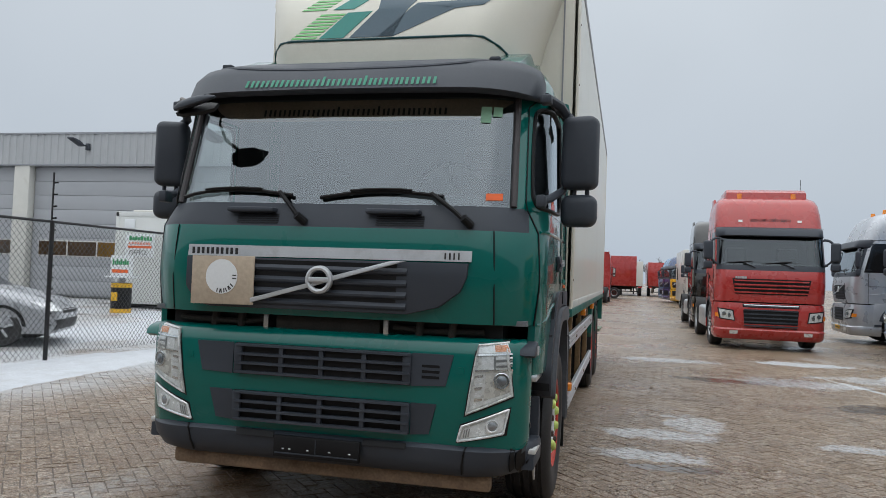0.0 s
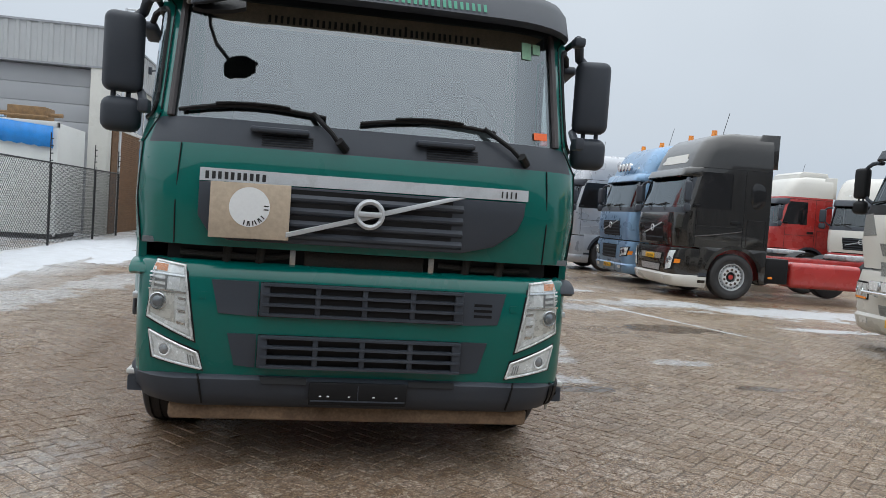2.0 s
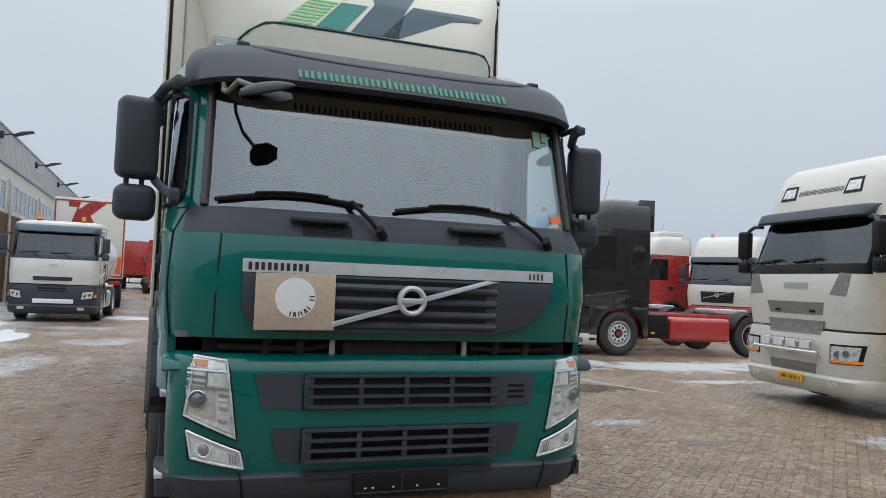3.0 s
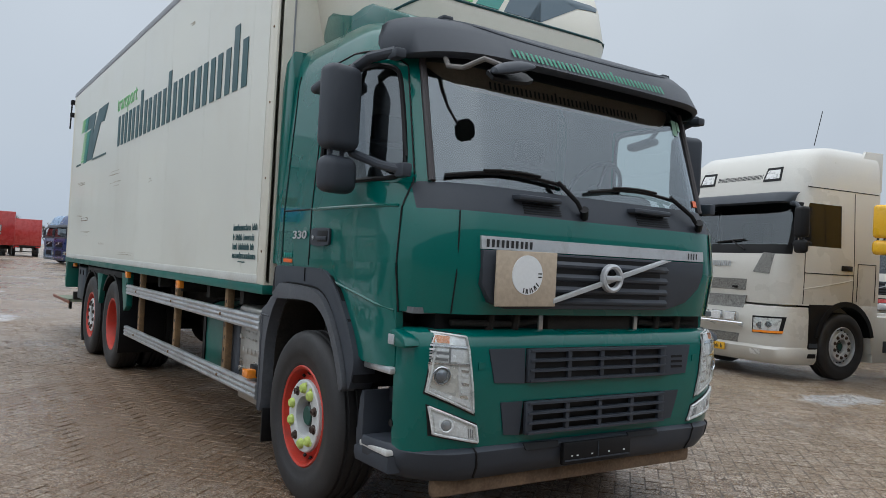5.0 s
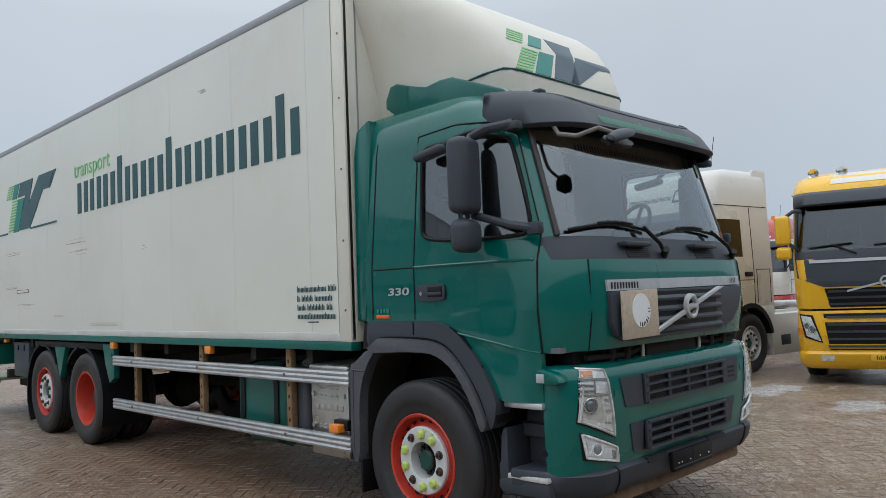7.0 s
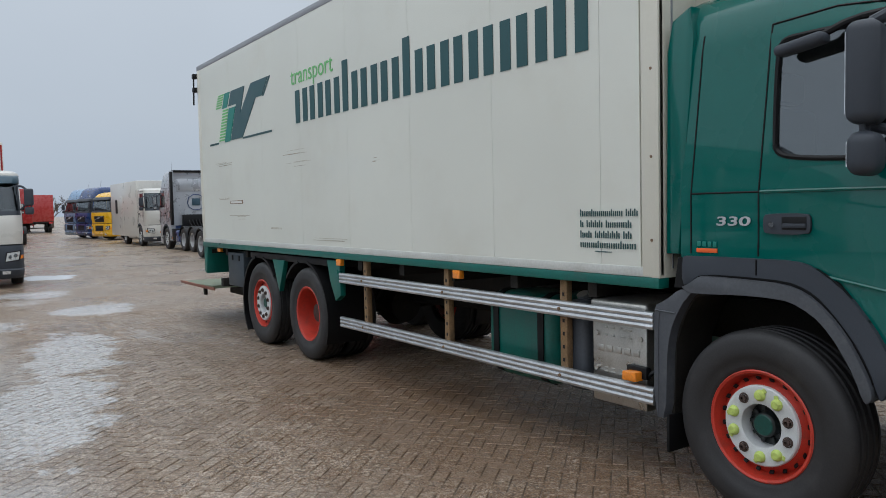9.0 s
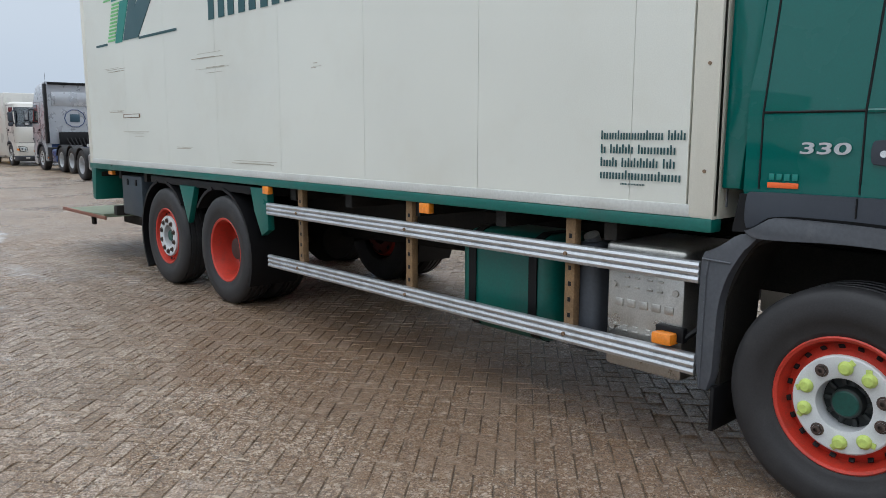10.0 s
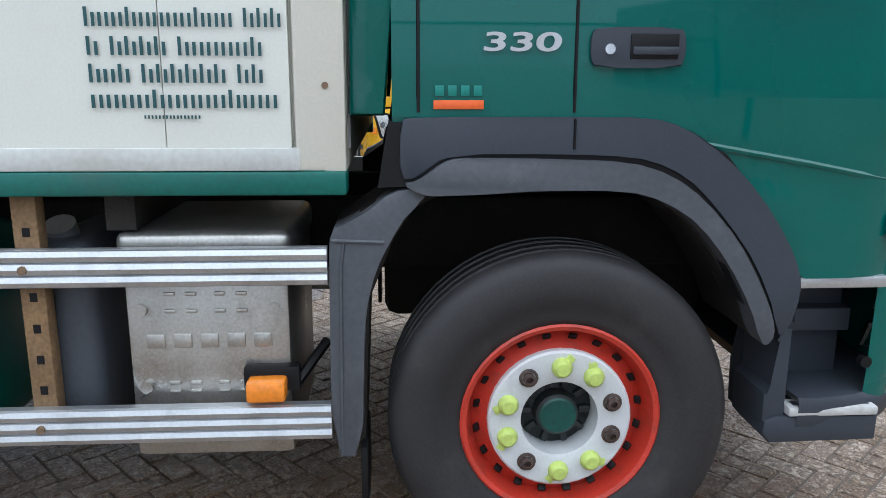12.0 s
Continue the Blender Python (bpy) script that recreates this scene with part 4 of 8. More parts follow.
    leg = soften([(6.040, 0.420), (6.036, 0.99), (6.030, 1.088), (5.990, 1.102), (5.928, 1.137), (5.867, 1.188), (5.79, 1.20), (5.765, 1.178), (5.815, 1.140), (5.869, 1.053), (5.908, 0.974), (5.933, 0.879), (5.944, 0.781), (5.954, 0.420)], 1)
    part("rear_leg", prism(bmesh.new(), leg, "x", s * 1.14, s * 1.262, 0, 0.004), FADED, guard, "scratched grey leg of the mudguard")
    part("leg_rib", tube(bmesh.new(), [(s * 1.263, 6.028, 1.058), (s * 1.263, 5.885, 1.052)], 0.006, 6), FADED, guard)
    part("leg_rib", tube(bmesh.new(), [(s * 1.263, 6.012, 0.43), (s * 1.263, 6.004, 0.98), (s * 1.263, 5.995, 1.05)], 0.005, 6), FADED, guard)
    # inner run of the guard in near-black, standing in for the shade beneath
    liner = [(6.03, 0.44), (6.03, 1.07), (5.87, 1.18), (5.66, 1.262), (5.21, 1.255), (5.01, 1.155), (4.90, 1.04), (4.80, 0.83), (4.785, 0.76), (4.815, 0.757), (4.855, 0.86), (4.932, 0.985), (5.017, 1.087), (5.115, 1.157), (5.225, 1.182), (5.61, 1.176), (5.74, 1.165), (5.80, 1.135), (5.86, 1.045), (5.93, 0.87), (5.948, 0.44)]
    part("mudguard_inside", prism(bmesh.new(), liner, "x", s * 0.86, s * 1.189), DARK, truck)
    bm = bmesh.new()
    box(bm, (s * 0.98, 5.94, 0.22), (s * 1.25, 5.96, 0.44), 0.004)
    part("mud_flap", bm, BLACK, truck)
    # entry steps
    bm = bmesh.new()
    prism(bm, [(4.40, 0.89), (4.68, 0.89), (4.70, 0.70), (4.72, 0.56), (4.72, 0.42), (4.40, 0.41)], "x", s * 0.90, s * 0.985, 0, 0.01)
    prism(bm, [(4.38, 0.484), (4.70, 0.484), (4.738, 0.47), (4.742, 0.43), (4.715, 0.398), (4.38, 0.402)], "x", s * 0.98, s * 1.205, 0, 0.010)
    prism(bm, [(4.672, 0.48), (4.742, 0.465), (4.744, 0.56), (4.716, 0.575), (4.720, 0.725), (4.700, 0.765), (4.672, 0.765)], "x", s * 0.98, s * 1.195, 0, 0.010)
    prism(bm, [(4.69, 0.70), (4.69, 0.778), (4.40, 0.778), (4.40, 0.70)], "x", s * 0.95, s * 1.04, 0, 0.010)
    st = part("step_well", bm, TRIM, truck, "dark grey plastic entry steps")
    bm = box(bmesh.new(), (s * 1.05, 4.40, 0.888), (s * 1.205, 4.68, 0.926), 0.010)
    part("sill_strip", bm, ALU, st, "aluminium strip under the door")
    bm = box(bmesh.new(), (s * 0.99, 4.385, 0.486), (s * 1.212, 4.668, 0.516), 0.008)
    for i in range(6):
        for j in range(4):
            box(bm, (s * (1.012 + 0.050 * j), 4.405 + 0.044 * i, 0.5155), (s * (1.042 + 0.050 * j), 4.425 + 0.044 * i, 0.5170), 0.0, None, 1)
    part("step_tread", bm, [mat("worn_step_aluminium", (0.60, 0.60, 0.585), 0.5, metal=0.25, var=0.15, scale=12), TRIM], st, "perforated aluminium step tread")
    # rear fin of the cab
    bm = bmesh.new()
    prism(bm, [(5.88, 1.39), (5.975, 1.39), (5.96, 2.55), (5.92, 2.72), (5.80, 2.78), (5.77, 2.60)], "x", s * 1.10, s * 1.232, 0, 0.02)
    part("rear_fin", bm, GREEN, truck)
    # green roof-side deflector
    bm = bmesh.new()
    prism(bm, [(4.70, 2.775), (5.3, 2.80), (5.72, 2.815), (5.84, 2.90), (5.84, 2.96), (5.79, 3.05), (5.72, 3.06), (5.42, 2.955), (5.29, 2.99), (5.18, 2.985), (4.74, 2.81)], "x", s * 0.82, s * 1.01, 0, 0.012)
    part("roof_deflector", bm, GREEN, truck)
    # rain shield above the door glass
    bm = bmesh.new()
    box(bm, (-0.05, -0.13, -0.03), (0.05, 0.12, 0.025), 0.03, Matrix.Translation((s * 1.31, 5.10, 2.43)) @ Matrix.Rotation(radians(-8), 4, "X"), 0, 4)
    rm = part("ramp_mirror", bm, TRIM, truck, "small grey mirror above the door glass")
    part("ramp_mirror_arm", tube(bmesh.new(), [(s * 1.30, 5.02, 2.45), (s * 1.26, 4.92, 2.50), (s * 1.21, 4.86, 2.525), (s * 1.205, 4.6, 2.535)], 0.018, 8), BLACK, rm)
    mirror_set(truck, s, 1.385, 4.755, 2.012, TRIM, 1.0, ((1.195, 4.52, 2.515), (1.195, 4.40, 1.905)))
    # side marker and number
    bm = bmesh.new()
    box(bm, (s * 1.236, 5.615, 1.408), (s * 1.2435, 5.75, 1.432), 0.002)
    for k in range(4):
        box(bm, (s * 1.236, 5.62 + 0.034 * k, 1.442), (s * 1.2425, 5.643 + 0.034 * k, 1.47), 0.001, None, 1)
    part("dealer_sticker", bm, [ORANGE, TEAL], truck)
    m4 = Matrix(((0, 0, -1, -1.2425), (-1, 0, 0, 5.625), (0, 1, 0, 1.56), (0, 0, 0, 1))) if s < 0 else Matrix(((0, 0, 1, 1.2425), (1, 0, 0, 5.425), (0, 1, 0, 1.56), (0, 0, 0, 1)))
    m4 = m4 @ Matrix(((1, 0.14, 0, 0), (0, 1, 0, 0), (0, 0, 1, 0), (0, 0, 0, 1)))
    lettering("power_number", "330", 0.047, m4, SILVER, truck, "silver number on the cab side", 2.1, 0.0013)

# front: silver strip, grille, diagonal bar, ring, cardboard
bm = bmesh.new()
SK.patch(bm, [(-0.86, 1.535), (0.855, 1.545), (0.855, 1.605), (-0.86, 1.60)], 0.012, 0.03, 2, 0, 24)
strip = part("name_strip", bm, SILVER, truck, "brushed silver strip across the grille")
bm = bmesh.new()
bar_word(bm, "xxxxx", lambda u, v: Vector((-0.84 + u, SK.y(-0.84 + u, 1.56) - 0.0135, 1.545 + v)), 0.055, 0.062, 0.4)
bar_word(bm, "xx", lambda u, v: Vector((0.70 + u, SK.y(0.7 + u, 1.56) - 0.0135, 1.555 + v)), 0.05, 0.05, 0.25)
pieces("badge_bar", bm, INK, strip)
bm = bmesh.new()
out = [(-0.86, 1.53), (-0.86, 1.36), (-0.80, 1.27), (-0.70, 1.24), (0.50, 1.245), (0.68, 1.29), (0.80, 1.38), (0.835, 1.46), (0.84, 1.535)]
prism(bm, out, "y", 4.14, 4.20, 0, 0.006)
grille = part("grille_panel", bm, TRIM, truck, "dark grey slatted grille")
for i, z in enumerate((1.478, 1.412, 1.346, 1.285)):
    bm = bmesh.new()
    prism(bm, [(4.142, z - 0.024), (4.125, z - 0.012), (4.122, z + 0.0), (4.142, z + 0.022)], "x", -0.44, 0.50, 0, 0.003)
    part("slat", bm, TRIM, grille)
    # black strip laid on the panel for the shade in the open slot
    bm = bmesh.new()
    box(bm, (-0.42, 4.1385, z + 0.018), (0.44, 4.1415, z + 0.043))
    part("slot", bm, BLACK, grille)
bm = bmesh.new()
prism(bm, [(-0.42, 1.272), (-0.42, 1.298), (-0.04, 1.405), (0.04, 1.432), (0.42, 1.537), (0.50, 1.537), (0.04, 1.405), (-0.04, 1.380)], "y", 4.098, 4.122, 0, 0.004)
part("diagonal_bar", bm, SILVER, truck, "silver diagonal bar across the grille")
bm = bmesh.new()
q = Matrix.Translation((0.0, 4.098, 1.418)) @ Matrix.Rotation(radians(-90), 4, "Z")
lathe(bm, [(0.052, -0.012), (0.054, 0.012), (0.066, 0.018), (0.078, 0.012), (0.080, -0.012)], 36, 0, q)
box(bm, (-0.062, 4.078, 1.404), (0.062, 4.10, 1.432), 0.006)
emblem = part("round_emblem", bm, SILVER, truck, "plain silver ring on the grille")
bm = bmesh.new()
box(bm, (-0.80, 4.103, 1.255), (-0.405, 4.119, 1.535), 0.004)
for v in bm.verts:
    v.co.z += 0.012 * (v.co.x + 0.6)
card = part("cardboard_sheet", bm, CARD, truck, "piece of cardboard wedged behind the name strip")
bm = bmesh.new()
q = Matrix.Translation((-0.605, 4.1035, 1.415)) @ Matrix.Rotation(radians(-90), 4, "Z")
lathe(bm, [(0.0, 0.0045), (0.100, 0.0045), (0.100, 0.0)], 40, 0, q)
disc = part("round_sticker", bm, PAPER, card, "round white sticker with dark marks")
bm = bmesh.new()
for a in (-100, -82, -60, -42, 0):
    c, s_ = math.cos(radians(a)), math.sin(radians(a))
    q = Matrix.Translation((-0.605 + 0.082 * c, 4.0975, 1.415 + 0.082 * s_)) @ Matrix.Rotation(radians(-a - 90), 4, "Y")
    for d in (-0.012, 0.006):
        box(bm, (d, 0, -0.012), (d + 0.006, 0.002, 0.012), 0, q)
pieces("sticker_mark", bm, INK, disc)
# scuttle louvres and wiper arms
for x0, x1 in ((-0.57, -0.31), (0.29, 0.57)):
    bm = bmesh.new()
    for i in range(5):
        z = 1.735 + i * 0.0125
        SK.patch(bm, [(x0, z), (x1, z + 0.003), (x1, z + 0.009), (x0, z + 0.006)], 0.006, 0.012, 1, 0, 3)
    part("scuttle_louvre", bm, BLACK, truck)
    bm = bmesh.new()
    box(bm, (x0 - 0.06, 4.16, 1.80), (x1 - 0.02, 4.26, 1.83), 0.014)
    part("step_lip", bm, TRIM, truck)
for px, tip, mid in ((-0.17, -1.0, -0.52), (0.81, -0.07, 0.40)):
    bm = bmesh.new()
    z0 = 1.765
    pv = Vector((px, SK.y(px, z0) - 0.03, z0))
    e = Vector((mid + 0.2, SK.y(mid + 0.2, 1.92) - 0.04, 1.925))
    tube(bm, [pv, pv + (e - pv) * 0.3 + Vector((0, -0.015, 0.01)), e], 0.013, 8)
    tube(bm, [(pv.x + 0.03, pv.y + 0.02, z0 - 0.02), (pv.x - 0.01, pv.y - 0.02, z0 + 0.02)], 0.024, 10)
    w = part("wiper", bm, BLACK, truck, "black windscreen wiper")
    bm = bmesh.new()
    pts = []
    for i in range(9):
        x = tip + (mid + 0.27 - tip) * i / 8
        z = 1.895 + 0.035 * math.sin(math.pi * i / 8) + 0.012 * i / 8
        pts.append((x, SK.y(x, z) - 0.018, z))
    tube(bm, pts, 0.011, 6)
    tube(bm, [(p[0], p[1] - 0.015, p[2] + 0.012) for p in pts[2:7]], 0.008, 6)
    part("blade", bm, BLACK, w)
# kerb mirror out in front of the windscreen's upper corner
bm = bmesh.new()
q = Matrix.Translation((-0.80, 4.05, 2.418)) @ Matrix.Rotation(radians(-16), 4, "Y") @ Matrix.Rotation(radians(16), 4, "X")
lathe(bm, [(0.002, -0.138), (0.045, -0.125), (0.072, -0.08), (0.078, -0.02), (0.068, 0.05), (0.045, 0.10), (0.018, 0.132), (0.002, 0.14)], 20)
for v in bm.verts:
    v.co.z, v.co.y = v.co.z * (0.52 if v.co.z > 0 else 0.22), v.co.y * 0.7
    v.co = q @ v.co
km = part("kerb_mirror", bm, TRIM, truck, "grey kerb mirror hanging before the windscreen")
bm = bmesh.new()
prism(bm, soften([(-0.125, -0.062), (0.125, -0.062), (0.125, 0.062), (-0.125, 0.062)], 1), "z", -0.02, 0.0)
tip = Matrix.Translation((-0.80, 4.075, 2.395)) @ Matrix.Rotation(radians(-6), 4, "Y") @ Matrix.Rotation(radians(38), 4, "X")
for v in bm.verts:
    v.co = tip @ v.co
part("mirror_glass", bm, BLACK, km)
bm = bmesh.new()
tube(bm, [(-0.86, 4.07, 2.43), (-0.93, 4.12, 2.46), (-0.97, 4.24, 2.43), (-0.98, 4.36, 2.46), (-0.98, 4.42, 2.55)], 0.014, 8)
part("kerb_mirror_arm", bm, mat("worn_grey_arm", (0.16, 0.15, 0.14), 0.5), km)
# sun visor
VS = Skin([(2.512, 4.315, 1.14, 0.42, 0.36), (2.53, 4.295, 1.15, 0.42, 0.37), (2.66, 4.385, 1.15, 0.42, 0.34), (2.725, 4.46, 1.13, 0.42, 0.32), (2.765, 4.55, 1.08, 0.42, 0.28), (2.79, 4.68, 1.02, 0.42, 0.2)], 4.78, [4.74], arc=8, front=10)
bm = VS.build(bmesh.new(), lambda lv, k, n: 0 if k in ("front", "arc", "side", "top") and lv < 6 else None)
for v in bm.verts:
    if v.co.z < 2.6:
        v.co.z += 0.018 * (1 - (v.co.x / 1.16) ** 2) + 0.06 * max((v.co.y - 4.5) / 0.6, 0)
visor = part("sun_visor", bm, TRIM, truck, "dark grey plastic outside sun visor", 60)
sol = visor.modifiers.new("wall", "SOLIDIFY")
sol.thickness, sol.offset = 0.015, -1
bm = bmesh.new()
tube(bm, [(x, VS.y(x, 2.745 - 0.055 * (1 - min(abs(x) / 0.9, 1) ** 3)) - 0.010, 2.745 - 0.055 * (1 - min(abs(x) / 0.9, 1) ** 3)) for x in [-0.91 + 0.091 * i for i in range(21)]], 0.017, 8)
part("visor_ridge", bm, TRIM, truck)
for x in (-0.88, 0.88):
    bm = bmesh.new()
    box(bm, (x - 0.035, 4.53, 2.755), (x + 0.035, 4.60, 2.785), 0.012)
    part("visor_bracket", bm, TRIM, truck)
bm = bmesh.new()
bar_word(bm, "xxxixxxxlxxxlixxixxx", lambda u, v: Vector((-0.62 + u, VS.y(-0.62 + u, 2.565 + v) - 0.032, 2.565 + v)), 0.068, 0.066, 0.36)
pieces("letter_bar", bm, FILM_GREEN, truck, "green bars of a web address")
# the open gap with pipes between grille flap and bumper
# black block fills the opening, its shade given as colour
bm = bmesh.new()
box(bm, (-1.02, 4.30, 1.05), (1.02, 4.50, 1.24))
part("front_cavity", bm, BLACK, truck)
bm = bmesh.new()
box(bm, (-0.32, 4.245, 1.115), (0.32, 4.30, 1.20), 0.008)
tube(bm, [(-0.95, 4.27, 1.16), (-0.70, 4.25, 1.155), (-0.52, 4.27, 1.15), (-0.38, 4.26, 1.175)], 0.018, 8)
tube(bm, [(0.40, 4.26, 1.165), (0.62, 4.27, 1.15), (0.92, 4.27, 1.16)], 0.018, 8)
for x in (-0.72, -0.55, 0.55, 0.74):
    tube(bm, [(x, 4.255, 1.11), (x + 0.01, 4.25, 1.21)], 0.024, 8)
part("radiator_plumbing", bm, DARK, truck)
for x in (-0.38, 0.36):
    bm = bmesh.new()
    box(bm, (x - 0.015, 4.235, 1.10), (x + 0.015, 4.25, 1.21), 0.003)
    part("bonnet_catch", bm, STEEL, truck)
# green lower front and dark bumper
LF = Skin([(0.525, 4.20, 1.165, 0.32, 0.20), (0.60, 4.185, 1.17, 0.32, 0.215), (0.85, 4.165, 1.175, 0.32, 0.235), (1.03, 4.17, 1.175, 0.32, 0.23), (1.10, 4.19, 1.165, 0.32, 0.205), (1.125, 4.235, 1.14, 0.32, 0.16)], 4.415, [4.41], arc=8, front=8)
bm = LF.build(bmesh.new(), lambda lv, k, n: 0 if k != "back" else None)
lower = part("lower_front", bm, GREEN, truck, "green lower front with grilles", 50)
BP = Skin([(0.36, 4.27, 1.12, 0.30, 0.36), (0.385, 4.22, 1.17, 0.31, 0.38), (0.45, 4.185, 1.205, 0.32, 0.40), (0.52, 4.175, 1.215, 0.32, 0.40), (0.545, 4.20, 1.205, 0.32, 0.40)], 4.64, [4.62], arc=8, front=8)
bm = BP.build(bmesh.new(), lambda lv, k, n: 0 if k != "back" else None)
bumper = part("bumper", bm, TRIM, truck, "scratched dark grey plastic bumper", 50)
bm = bmesh.new()
for x in (-0.80, 0.83):
    tube(bm, [(x * k, BP.y(x * k, z) - 0.003, z) for k, z in ((1.0, 0.385), (1.003, 0.42), (1.008, 0.45), (1.015, 0.49), (1.022, 0.52), (1.03, 0.54))], 0.006, 5)
pieces("bumper_joint", bm, BLACK, truck)
# notches are black patches on the skin, standing in for shaded cut-outs
part("bumper_notch", BP.patch(bmesh.new(), [(-0.50, 0.505), (-0.27, 0.505), (-0.27, 0.535), (-0.51, 0.538)], 0.012, 0.01, 1, 0, 4), BLACK, bumper)
part("bumper_notch", BP.patch(bmesh.new(), [(0.27, 0.508), (0.52, 0.508), (0.52, 0.535), (0.27, 0.535)], 0.012, 0.01, 1, 0, 4), BLACK, bumper)
# torn plastic at the driver's corner of the bumper
bm = bmesh.new()
for k, (x, z0, z1) in enumerate(((1.09, 0.40, 0.55), (1.115, 0.37, 0.53), (1.14, 0.42, 0.56), (1.16, 0.36, 0.47))):
    BP.patch(bm, [(x - 0.014, z0), (x + 0.008, z0 + 0.02), (x + 0.016, z1), (x - 0.006, z1 - 0.015)], 0.010 + 0.006 * (k % 2), 0.008, 3, 0, 2)
pieces("torn_edge", bm, BLACK, bumper)
bm = bmesh.new()
prism(bm, [(4.53, 0.47), (4.57, 0.50), (4.60, 0.40), (4.585, 0.30), (4.56, 0.34)], "x", 1.18, 1.19)
part("torn_flap", bm, ALU, bumper, "bent pale flap hanging from the torn bumper corner")
bm = bmesh.new()
box(bm, (-0.98, 4.29, 0.275), (0.98, 4.36, 0.372), 0.025)
part("under_run_bar", bm, RUST, truck, "rusty underrun bar below the bumper")
bm = bmesh.new()
box(bm, (-0.255, 4.142, 0.405), (0.262, 4.172, 0.525), 0.006)
np_ = part("plate_holder", bm, BLACK, truck, "empty black number plate holder")
bm = bmesh.new()
box(bm, (-0.245, 4.138, 0.425), (0.252, 4.143, 0.432))
box(bm, (0.0, 4.138, 0.43), (0.004, 4.143, 0.515))
for x in (-0.2, -0.16, -0.05, 0.08, 0.2):
    box(bm, (x, 4.139, 0.45), (x + 0.012, 4.143, 0.456), 0, None, 1)
pieces("holder_rib", bm, [TRIM, PAPER], np_)
for z0, z1, padl, padr in ((0.855, 1.035, (-0.775, -0.70), 0.775), (0.585, 0.762, (-0.72, -0.65), 0.72)):
    # black backing plate on the skin stands in for the shaded opening
    bm = bmesh.new()
    LF.patch(bm, [(-0.535, z0), (0.535, z0), (0.53, z1), (-0.53, z1)], 0.004, 0.02, 2, 0, 8)
    gr = part("lower_grille", bm, BLACK, lower, "dark grille with four thin slats")
    n = 4
    for i in range(n):
        z = z0 + 0.012 + (z1 - z0 - 0.024) * i / (n - 1)
        bm = bmesh.new()
        prism(bm, [(4.165, z - 0.008), (4.138, z - 0.006), (4.138, z + 0.006), (4.165, z + 0.010)], "x", -0.515, 0.535)
        part("slat", bm, TRIM, gr)
    for x in (-0.505, -0.235, 0.01, 0.265, 0.515):
        bm = bmesh.new()
        w = 0.024 if abs(x) > 0.5 else 0.014
        box(bm, (x - w, 4.147, z0 + 0.005), (x + w, 4.17, z1 - 0.005), 0.004)
        part("upright", bm, TRIM, gr)
    for s in (-1, 1):
        w1, w0 = (0.775, 0.735) if z0 > 0.7 else (0.685, 0.645)
        bm = bmesh.new()
        q = [(0.54, z0), (w0, z0 + 0.01), (w1, z1), (0.54, z1)]
        if s < 0:
            q = [(-x, z) for x, z in (q[1], q[0], q[3], q[2])]
        LF.patch(bm, q, 0.007, 0.03, 3, 0, 5)
        part("grille_pad", bm, TRIM, lower)
# black strips on the pad in place of shaded vent openings
bm = bmesh.new()
for i in range(3):
    LF.patch(bm, [(0.60, 0.90 + i * 0.03), (0.70, 0.90 + i * 0.03), (0.70, 0.915 + i * 0.03), (0.60, 0.915 + i * 0.03)], 0.0085, 0.01, 1, 0, 2)
part("pad_vent", bm, BLACK, lower)
for s in (-1, 1):
    def mir(q):
        return q if s > 0 else [(-x, z) for x, z in (q[1], q[0], q[3], q[2])]
    part("headlight_seal", LF.patch(bmesh.new(), mir([(0.838, 0.702), (1.102, 0.816), (1.066, 1.126), (0.898, 1.108)]), 0.002, 0.02, 8), BLACK, lower)
    hl = part("headlight", LF.patch(bmesh.new(), mir([(0.848, 0.714), (1.095, 0.824), (1.060, 1.119), (0.906, 1.101)]), 0.005, 0.03, 8), LAMP_CASE, truck, "clear-lens headlight with orange indicator")

    def plate(name, quad, lift, material, under, n=4):
        return part(name, LF.patch(bmesh.new(), mir(quad), lift, 0.004, n), material, under)

    def rims(corners, lift, radius, material, under):
        for (ax, az), (bx, bz) in zip(corners, corners[1:] + corners[:1]):
            pts = [(ax + (bx - ax) * i / 6, az + (bz - az) * i / 6) for i in range(7)]
            part("lamp_rim", tube(bmesh.new(), [(s * x, LF.y(x, z) - lift, z) for x, z in pts], radius, 6), material, under)

    plate("reflector", [(0.912, 1.052), (1.074, 1.062), (1.056, 1.108), (0.914, 1.094)], 0.007, REFLECTOR, hl)
    plate("indicator", [(0.996, 1.063), (1.066, 1.067), (1.055, 1.102), (0.992, 1.098)], 0.010, mat("pale_orange_lens", (0.62, 0.26, 0.12), 0.3, var=0.2, scale=30), hl)
    plate("divider", [(0.90, 1.040), (1.080, 1.050), (1.078, 1.060), (0.90, 1.050)], 0.013, CHROME, hl, 1)
    # every other fin is grey, with its shade put into the colour
    for k in range(4):
        z = 0.985 + 0.015 * k
        plate("reflector_fin", [(1.004 - 0.004 * k, z - 0.008), (1.084, z), (1.083, z + 0.009), (1.004 - 0.004 * k, z + 0.004)], 0.008 + 0.002 * (k % 2), REFLECTOR if k % 2 else LAMP_GREY, hl, 1)
    plate("reflector", [(0.930, 0.972), (0.992, 0.974), (0.992, 1.036), (0.928, 1.034)], 0.008, REFLECTOR, hl)
    plate("inner_edge", [(0.994, 0.965), (1.001, 0.965), (1.001, 1.040), (0.990, 1.040)], 0.012, LAMP_GREY, hl, 2)
